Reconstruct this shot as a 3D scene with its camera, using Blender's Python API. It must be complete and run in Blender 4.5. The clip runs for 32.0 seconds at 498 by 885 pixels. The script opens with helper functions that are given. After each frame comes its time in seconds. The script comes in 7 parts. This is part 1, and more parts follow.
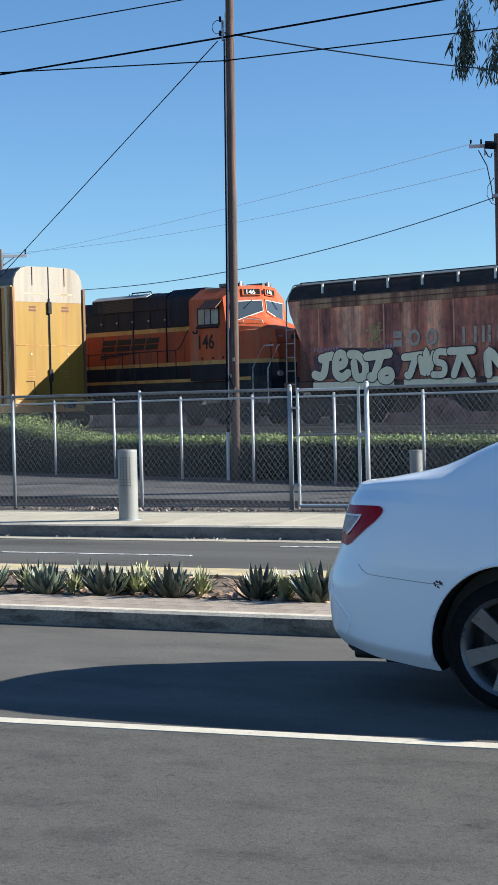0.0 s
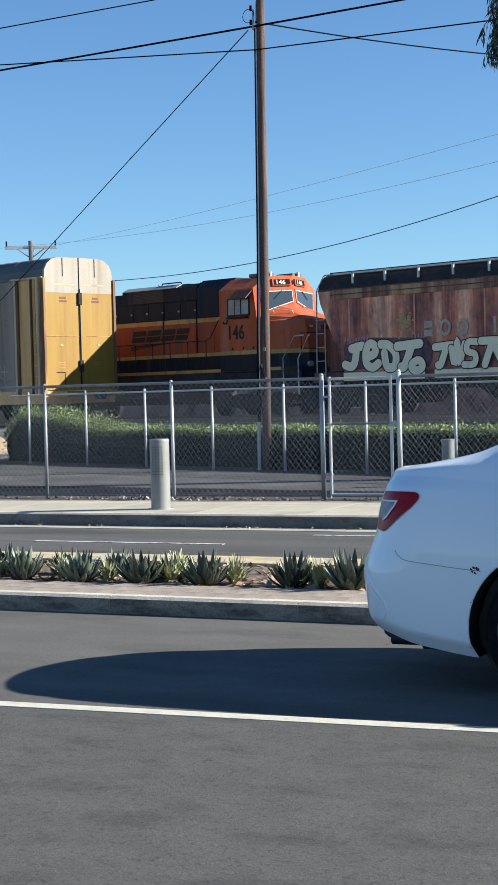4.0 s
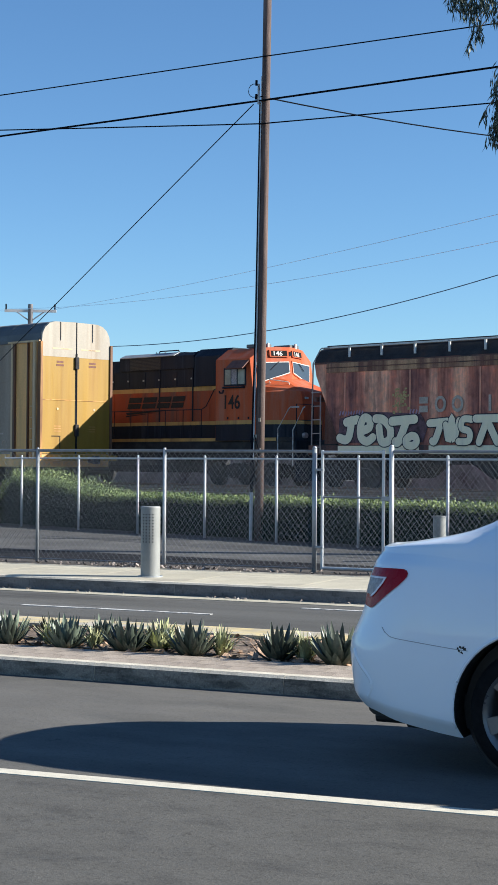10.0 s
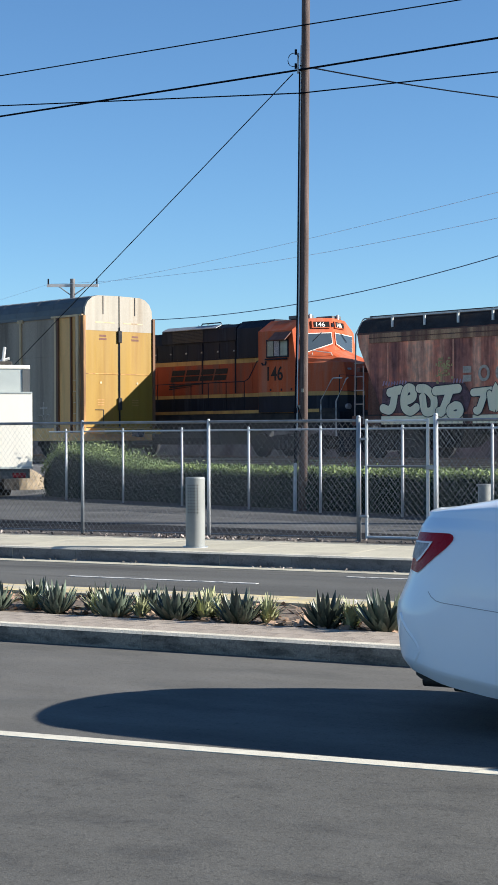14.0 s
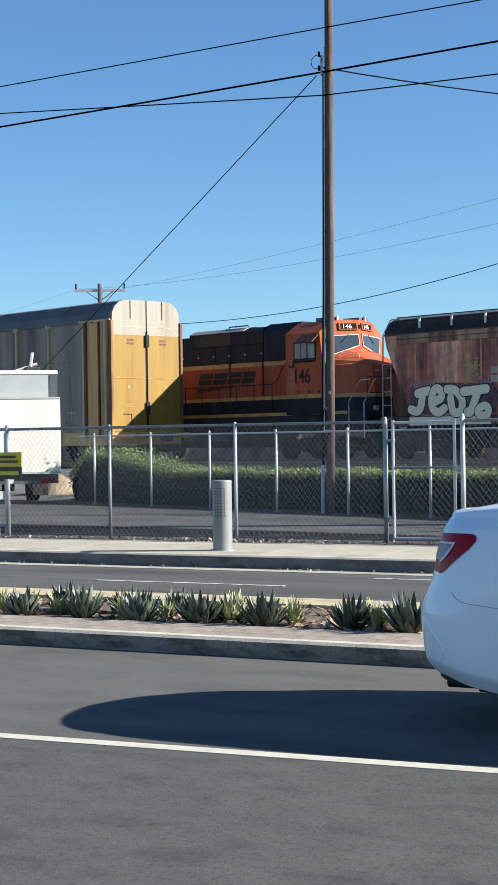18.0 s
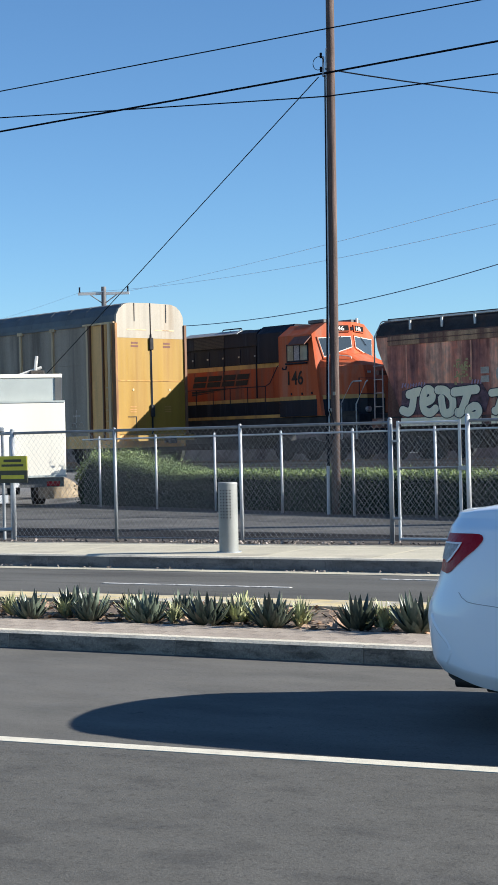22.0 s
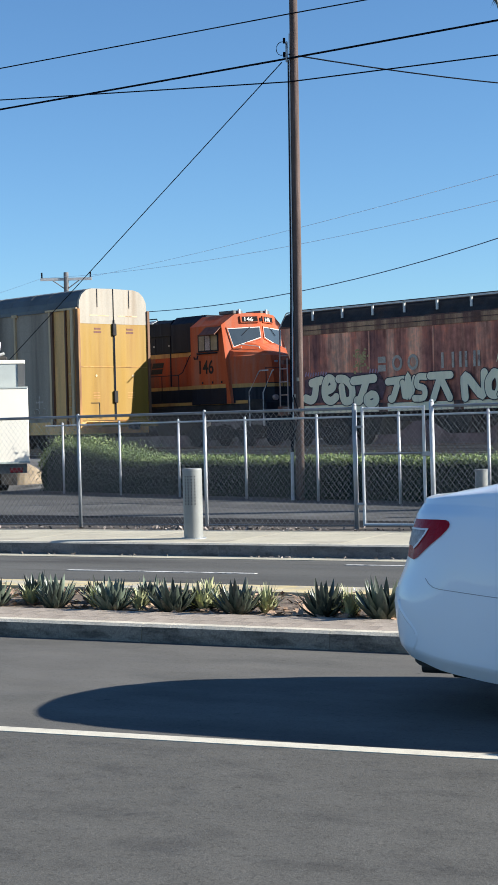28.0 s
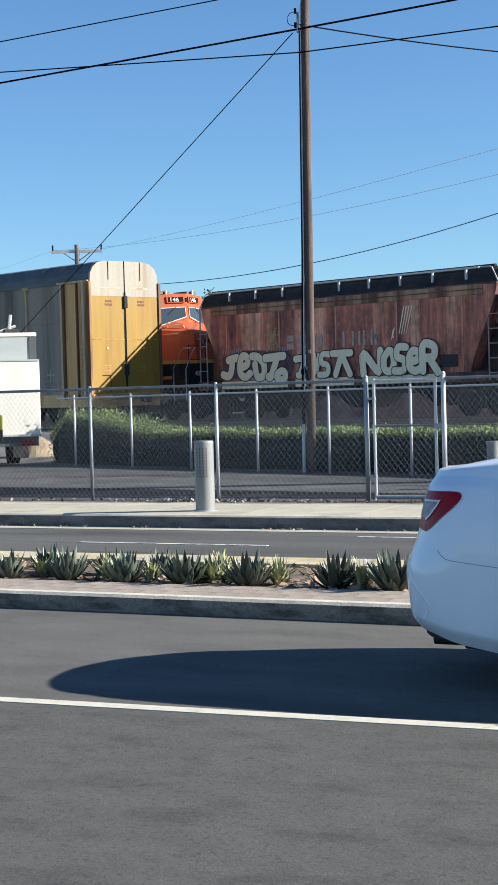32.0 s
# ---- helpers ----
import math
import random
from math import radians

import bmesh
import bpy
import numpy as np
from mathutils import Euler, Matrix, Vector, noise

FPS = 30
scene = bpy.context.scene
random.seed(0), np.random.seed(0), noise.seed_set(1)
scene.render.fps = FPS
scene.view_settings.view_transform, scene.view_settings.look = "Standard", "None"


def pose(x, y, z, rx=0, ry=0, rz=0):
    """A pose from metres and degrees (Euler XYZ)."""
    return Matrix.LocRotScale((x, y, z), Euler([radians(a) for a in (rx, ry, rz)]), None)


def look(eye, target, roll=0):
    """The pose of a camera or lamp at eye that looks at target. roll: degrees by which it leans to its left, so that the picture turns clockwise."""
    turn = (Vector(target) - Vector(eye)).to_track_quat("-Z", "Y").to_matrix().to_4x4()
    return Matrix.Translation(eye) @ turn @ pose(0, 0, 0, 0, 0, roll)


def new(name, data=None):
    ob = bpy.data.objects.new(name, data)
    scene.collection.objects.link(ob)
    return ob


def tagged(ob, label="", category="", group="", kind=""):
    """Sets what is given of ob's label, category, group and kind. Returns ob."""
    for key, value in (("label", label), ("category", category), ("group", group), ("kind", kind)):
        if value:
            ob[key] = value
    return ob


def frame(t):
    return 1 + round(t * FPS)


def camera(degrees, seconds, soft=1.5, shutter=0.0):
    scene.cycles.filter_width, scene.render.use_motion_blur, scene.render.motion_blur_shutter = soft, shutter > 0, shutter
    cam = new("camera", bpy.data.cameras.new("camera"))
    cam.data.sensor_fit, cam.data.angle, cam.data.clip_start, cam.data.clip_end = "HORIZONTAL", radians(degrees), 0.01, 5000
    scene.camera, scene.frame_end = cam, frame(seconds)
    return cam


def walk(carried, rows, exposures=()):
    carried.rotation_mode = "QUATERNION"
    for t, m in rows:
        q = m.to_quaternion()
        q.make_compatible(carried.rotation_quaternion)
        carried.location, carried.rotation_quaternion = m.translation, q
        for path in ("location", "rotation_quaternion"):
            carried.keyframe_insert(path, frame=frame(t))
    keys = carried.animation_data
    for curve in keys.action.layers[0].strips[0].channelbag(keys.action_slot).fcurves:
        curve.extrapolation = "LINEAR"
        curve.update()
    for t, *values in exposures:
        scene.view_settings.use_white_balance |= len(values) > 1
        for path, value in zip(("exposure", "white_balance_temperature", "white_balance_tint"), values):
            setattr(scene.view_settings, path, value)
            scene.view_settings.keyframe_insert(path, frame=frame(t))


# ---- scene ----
from mathutils.bvhtree import BVHTree

cam = camera(17.59, 32.0, soft=1.25)
PATH = [  # seconds, eye, degrees to the left, up and of lean
    (0.0, -0.002, 0.007, 1.600, 24.306, -1.429, -1.394),
    (0.5, -0.010, 0.008, 1.592, 24.356, -1.466, -1.397),
    (1.0, -0.003, 0.007, 1.585, 24.575, -1.528, -1.649),
    (1.5, -0.001, 0.008, 1.585, 24.751, -1.617, -1.829),
    (2.0, 0.011, 0.002, 1.585, 24.844, -1.684, -1.989),
    (2.5, 0.007, 0.007, 1.587, 24.924, -1.704, -1.873),
    (3.0, -0.012, -0.003, 1.583, 25.051, -1.656, -1.750),
    (3.5, -0.038, 0.001, 1.576, 25.217, -1.625, -1.599),
    (5.5, -0.021, 0.004, 1.573, 25.583, -2.354, -1.482),
    (6.0, -0.006, -0.001, 1.585, 25.512, -2.489, -1.413),
    (6.5, -0.006, 0.000, 1.581, 25.389, -2.376, -1.308),
    (7.0, -0.016, -0.006, 1.585, 25.165, -2.011, -1.033),
    (7.5, -0.020, -0.003, 1.585, 24.897, -1.423, -0.757),
    (8.0, -0.027, 0.000, 1.590, 24.595, -0.635, -0.335),
    (8.5, -0.029, 0.004, 1.590, 24.479, 0.076, -0.041),
    (9.0, -0.020, 0.000, 1.585, 24.533, 0.610, 0.177),
    (9.5, -0.023, 0.003, 1.586, 24.798, 0.819, 0.269),
    (10.0, -0.025, -0.002, 1.586, 25.102, 0.755, 0.391),
    (10.5, -0.035, -0.000, 1.572, 25.476, 0.457, 0.567),
    (11.0, -0.050, -0.011, 1.569, 25.797, 0.005, 0.636),
    (11.5, -0.057, -0.012, 1.573, 26.111, -0.455, 0.537),
    (12.0, -0.053, -0.008, 1.572, 26.373, -0.761, 0.365),
    (12.5, -0.038, -0.014, 1.568, 26.533, -0.986, 0.164),
    (13.0, -0.033, -0.008, 1.566, 26.620, -1.040, -0.021),
    (13.5, -0.022, -0.011, 1.561, 26.648, -0.752, -0.189),
    (14.0, -0.025, -0.013, 1.553, 26.642, -0.220, -0.258),
    (14.5, -0.016, -0.019, 1.549, 26.810, 0.381, -0.356),
    (16.5, 0.018, -0.009, 1.550, 27.434, 0.524, -0.738),
    (17.0, 0.014, -0.009, 1.552, 27.380, 0.318, -0.755),
    (17.5, 0.012, -0.010, 1.548, 27.435, 0.125, -0.757),
    (18.0, 0.015, -0.004, 1.552, 27.687, -0.110, -0.873),
    (18.5, 0.011, -0.006, 1.552, 28.068, -0.353, -0.888),
    (19.0, 0.010, -0.006, 1.551, 28.433, -0.552, -0.947),
    (19.5, 0.006, -0.009, 1.551, 28.600, -0.662, -1.031),
    (20.0, 0.004, -0.021, 1.551, 28.590, -0.656, -1.056),
    (20.5, 0.008, -0.016, 1.552, 28.441, -0.503, -1.190),
    (21.0, 0.004, -0.012, 1.552, 28.203, -0.313, -1.243),
    (21.5, 0.011, -0.015, 1.552, 28.013, -0.166, -1.295),
    (22.0, 0.013, -0.012, 1.553, 27.857, -0.046, -1.364),
    (22.5, 0.013, -0.010, 1.556, 27.686, -0.060, -1.414),
    (23.0, -0.001, -0.005, 1.553, 27.465, -0.184, -1.391),
    (23.5, -0.006, -0.014, 1.550, 27.238, -0.387, -1.341),
    (24.0, -0.012, -0.013, 1.554, 27.061, -0.593, -1.383),
    (24.5, -0.013, -0.012, 1.555, 26.918, -0.785, -1.423),
    (25.0, -0.012, -0.015, 1.558, 26.790, -0.907, -1.361),
    (25.5, -0.015, -0.009, 1.554, 26.652, -0.912, -1.335),
    (27.5, -0.003, -0.012, 1.560, 26.537, -0.663, -1.491),
    (28.0, -0.009, -0.012, 1.558, 26.552, -0.585, -1.475),
    (28.5, -0.004, -0.007, 1.558, 26.541, -0.580, -1.618),
    (29.0, -0.000, -0.006, 1.557, 26.546, -0.640, -1.605),
    (29.5, 0.002, -0.003, 1.559, 26.622, -0.811, -1.729),
    (30.0, 0.001, -0.005, 1.557, 26.759, -1.018, -1.784),
    (30.5, -0.005, -0.009, 1.557, 26.881, -1.249, -1.744),
    (31.0, -0.010, -0.015, 1.561, 26.966, -1.447, -1.736),
    (31.5, -0.014, -0.012, 1.558, 26.988, -1.543, -1.635),
    (32.0, -0.013, -0.010, 1.556, 26.980, -1.558, -1.568),
]


def aimed(x, y, z, yaw, pitch, roll):
    a, b = radians(yaw), radians(pitch)
    way = Vector((-math.sin(a) * math.cos(b), math.cos(a) * math.cos(b), math.sin(b)))
    return look((x, y, z), Vector((x, y, z)) + way * 10, roll)


walk(cam, [(t, aimed(*r)) for t, *r in PATH], exposures=((0.0, 1.19, 6000, 8), (32.0, 1.19, 6000, 8)))

# ---- light ----
SUN_AZ, SUN_EL = 20.5, 27.2          # degrees from +x towards +y, and above the ground
world = bpy.data.worlds.new("sky")
scene.world = world
world.use_nodes = True
wn = world.node_tree
sky = wn.nodes.new("ShaderNodeTexSky")
sky.sky_type = "NISHITA"
sky.sun_disc = False
sky.sun_elevation = radians(SUN_EL)
sky.sun_rotation = radians(90 - SUN_AZ)
sky.altitude, sky.air_density, sky.dust_density, sky.ozone_density = 900, 1.0, 0.0, 2.0
tint = wn.nodes.new("ShaderNodeVectorMath")
tint.operation = "MULTIPLY"
tint.inputs[1].default_value = (0.77, 0.98, 1.14)
wn.links.new(sky.outputs[0], tint.inputs[0])
wn.links.new(tint.outputs[0], wn.nodes["Background"].inputs[0])
wn.nodes["Background"].inputs[1].default_value = 0.0550
sun = new("sun", bpy.data.lights.new("sun", "SUN"))
sun.data.energy, sun.data.angle, sun.data.color = 5.0, radians(0.53), (1.0, 0.91, 0.77)
ca, sa, ce, se = math.cos(radians(SUN_AZ)), math.sin(radians(SUN_AZ)), math.cos(radians(SUN_EL)), math.sin(radians(SUN_EL))
sun.matrix_world = look((60 * ca * ce, 60 * sa * ce, 60 * se), (0, 0, 0))


# ---- materials ----
def material(name, color, rough=0.7, metal=0.0, vary=0.25, scale=6.0, bump=0.15, fine=60.0, coat=0.0, second=None, amount=0.0, mask_scale=1.5,
             streak=False, island=0.0, stretch=(1, 1, 1), gloss=0.5, speck=0.0):
    """Base colour with coarse and fine variation, patches of a second colour, fine relief."""
    m = bpy.data.materials.new(name)
    m.use_nodes = True
    t = m.node_tree
    n, L = t.nodes, t.links
    b = n["Principled BSDF"]
    b.inputs["Roughness"].default_value, b.inputs["Metallic"].default_value = rough, metal
    b.inputs["Coat Weight"].default_value = coat
    b.inputs["Coat Roughness"].default_value = 0.05
    b.inputs["Specular IOR Level"].default_value = gloss
    co = n.new("ShaderNodeTexCoord")
    mp = n.new("ShaderNodeMapping")
    mp.inputs["Scale"].default_value = (1, 1, 0.08) if streak else stretch
    L.new(co.outputs["Object"], mp.inputs[0])

    def tex(s, detail, rgh=0.55, mapped=True):
        x = n.new("ShaderNodeTexNoise")
        x.inputs["Scale"].default_value, x.inputs["Detail"].default_value, x.inputs["Roughness"].default_value = s, detail, rgh
        L.new(mp.outputs[0] if mapped else co.outputs["Object"], x.inputs["Vector"])
        return x.outputs[0]

    def remap(v, a, z, lo, hi):
        r = n.new("ShaderNodeMapRange")
        for i, q in enumerate((a, z, lo, hi)):
            r.inputs[i + 1].default_value = q
        L.new(v, r.inputs[0])
        return r.outputs[0]

    def times(u, v):
        x = n.new("ShaderNodeMath")
        x.operation = "MULTIPLY"
        L.new(u, x.inputs[0])
        L.new(v, x.inputs[1])
        return x.outputs[0]

    col = n.new("ShaderNodeRGB")
    col.outputs[0].default_value = (*color, 1)
    out = col.outputs[0]
    if second:
        mk = remap(tex(mask_scale, 6, 0.62), 0.62 - 0.3 * amount, 0.78 - 0.3 * amount, 0, 1)
        mx = n.new("ShaderNodeMix")
        mx.data_type = "RGBA"
        mx.inputs["B"].default_value = (*second, 1)
        L.new(mk, mx.inputs["Factor"])
        L.new(out, mx.inputs["A"])
        out = mx.outputs["Result"]
    v = times(remap(tex(scale, 4), 0.3, 0.7, 1 - vary, 1 + vary), remap(tex(fine, 3, 0.6, False), 0.3, 0.7, 1 - vary * 0.6, 1 + vary * 0.6))
    if speck:
        v = times(v, remap(tex(fine * 0.32, 2, 0.7, False), 0.34, 0.46, 1 - speck, 1))
        v = times(v, remap(tex(fine * 0.8, 2, 0.7, False), 0.52, 0.66, 1, 1 + speck))
        v = times(v, remap(tex(fine * 0.045, 4, 0.7, False), 0.27, 0.345, 1 - min(speck * 2.5, 0.6), 1))
    if island:
        g = n.new("ShaderNodeNewGeometry")
        o = n.new("ShaderNodeObjectInfo")
        v = times(v, remap(g.outputs["Random Per Island"], 0, 1, 1 - island, 1 + island))
        v = times(v, remap(o.outputs["Random"], 0, 1, 1 - island, 1 + island))
    vm = n.new("ShaderNodeVectorMath")
    vm.operation = "SCALE"
    L.new(out, vm.inputs[0])
    L.new(v, vm.inputs["Scale"])
    L.new(vm.outputs[0], b.inputs["Base Color"])
    L.new(remap(tex(scale * 2.3, 3), 0.3, 0.7, max(rough - 0.12, 0.02), min(rough + 0.12, 1)), b.inputs["Roughness"])
    if bump:
        bp = n.new("ShaderNodeBump")
        bp.inputs["Strength"].default_value, bp.inputs["Distance"].default_value = bump, 0.01
        L.new(tex(fine, 4, 0.6, False), bp.inputs["Height"])
        L.new(bp.outputs[0], b.inputs["Normal"])
    return m


def glass_dark(name, color=(0.03, 0.04, 0.05), rough=0.06):
    m = material(name, color, rough, 0, 0.1, 2, 0.0, gloss=0.4)
    b = m.node_tree.nodes["Principled BSDF"]
    m.node_tree.links.remove(b.inputs["Roughness"].links[0])
    b.inputs["Roughness"].default_value = rough
    return m


def car_paint(name, color, metal=0.0):
    """Smooth clear-coated paint under a thin film of dust."""
    m = bpy.data.materials.new(name)
    m.use_nodes = True
    n, L = m.node_tree.nodes, m.node_tree.links
    b = n["Principled BSDF"]
    b.inputs["Coat Weight"].default_value, b.inputs["Coat Roughness"].default_value = 0.7, 0.04
    b.inputs["Roughness"].default_value, b.inputs["Specular IOR Level"].default_value = 0.45, 0.25
    b.inputs["Metallic"].default_value = metal
    co, tx, rp = n.new("ShaderNodeTexCoord"), n.new("ShaderNodeTexNoise"), n.new("ShaderNodeValToRGB")
    tx.inputs["Scale"].default_value, tx.inputs["Detail"].default_value = 1.3, 3
    L.new(co.outputs["Object"], tx.inputs["Vector"])
    L.new(tx.outputs[0], rp.inputs[0])
    e = rp.color_ramp.elements
    e[0].position, e[0].color = 0.3, (*[c * 0.97 for c in color], 1)
    e[1].position, e[1].color = 0.7, (*[min(c * 1.02, 0.95) for c in color], 1)
    L.new(rp.outputs[0], b.inputs["Base Color"])
    return m


def banded_rust(name):
    """Old paint on a hopper side: broad upright bands, runs of rust, pale worn ends."""
    m = bpy.data.materials.new(name)
    m.use_nodes = True
    n, L = m.node_tree.nodes, m.node_tree.links
    b = n["Principled BSDF"]
    b.inputs["Roughness"].default_value, b.inputs["Specular IOR Level"].default_value = 0.85, 0.2
    co = n.new("ShaderNodeTexCoord")

    def layer(stretch, scale, detail, rgh, stops):
        mp, tx, rp = n.new("ShaderNodeMapping"), n.new("ShaderNodeTexNoise"), n.new("ShaderNodeValToRGB")
        mp.inputs["Scale"].default_value = stretch
        tx.inputs["Scale"].default_value, tx.inputs["Detail"].default_value, tx.inputs["Roughness"].default_value = scale, detail, rgh
        L.new(co.outputs["Object"], mp.inputs[0])
        L.new(mp.outputs[0], tx.inputs["Vector"])
        L.new(tx.outputs[0], rp.inputs[0])
        e = rp.color_ramp.elements
        e[0].position, e[0].color = stops[0][0], (*stops[0][1], 1)
        e[1].position, e[1].color = stops[-1][0], (*stops[-1][1], 1)
        for p, c in stops[1:-1]:
            k = e.new(p)
            k.color = (*c, 1)
        return rp.outputs[0]

    def mul(u, v):
        x = n.new("ShaderNodeMix")
        x.data_type, x.blend_type = "RGBA", "MULTIPLY"
        x.inputs["Factor"].default_value = 1
        L.new(u, x.inputs["A"])
        L.new(v, x.inputs["B"])
        return x.outputs["Result"]
    bands = layer((1, 1, 0.05), 1.15, 3, 0.5, [(0.36, (0.125, 0.074, 0.078)), (0.45, (0.32, 0.142, 0.112)), (0.54, (0.47, 0.205, 0.145)), (0.64, (0.64, 0.38, 0.26))])
    runs = layer((1, 1, 0.10), 7.0, 4, 0.65, [(0.3, (0.62, 0.6, 0.62)), (0.7, (1.4, 1.38, 1.35))])
    mott = layer((1, 1, 0.8), 2.2, 6, 0.68, [(0.30, (0.60, 0.55, 0.56)), (0.50, (1.1, 1.0, 0.98)), (0.72, (1.75, 1.25, 1.0))])
    L.new(mul(mul(bands, runs), mott), b.inputs["Base Color"])
    return m


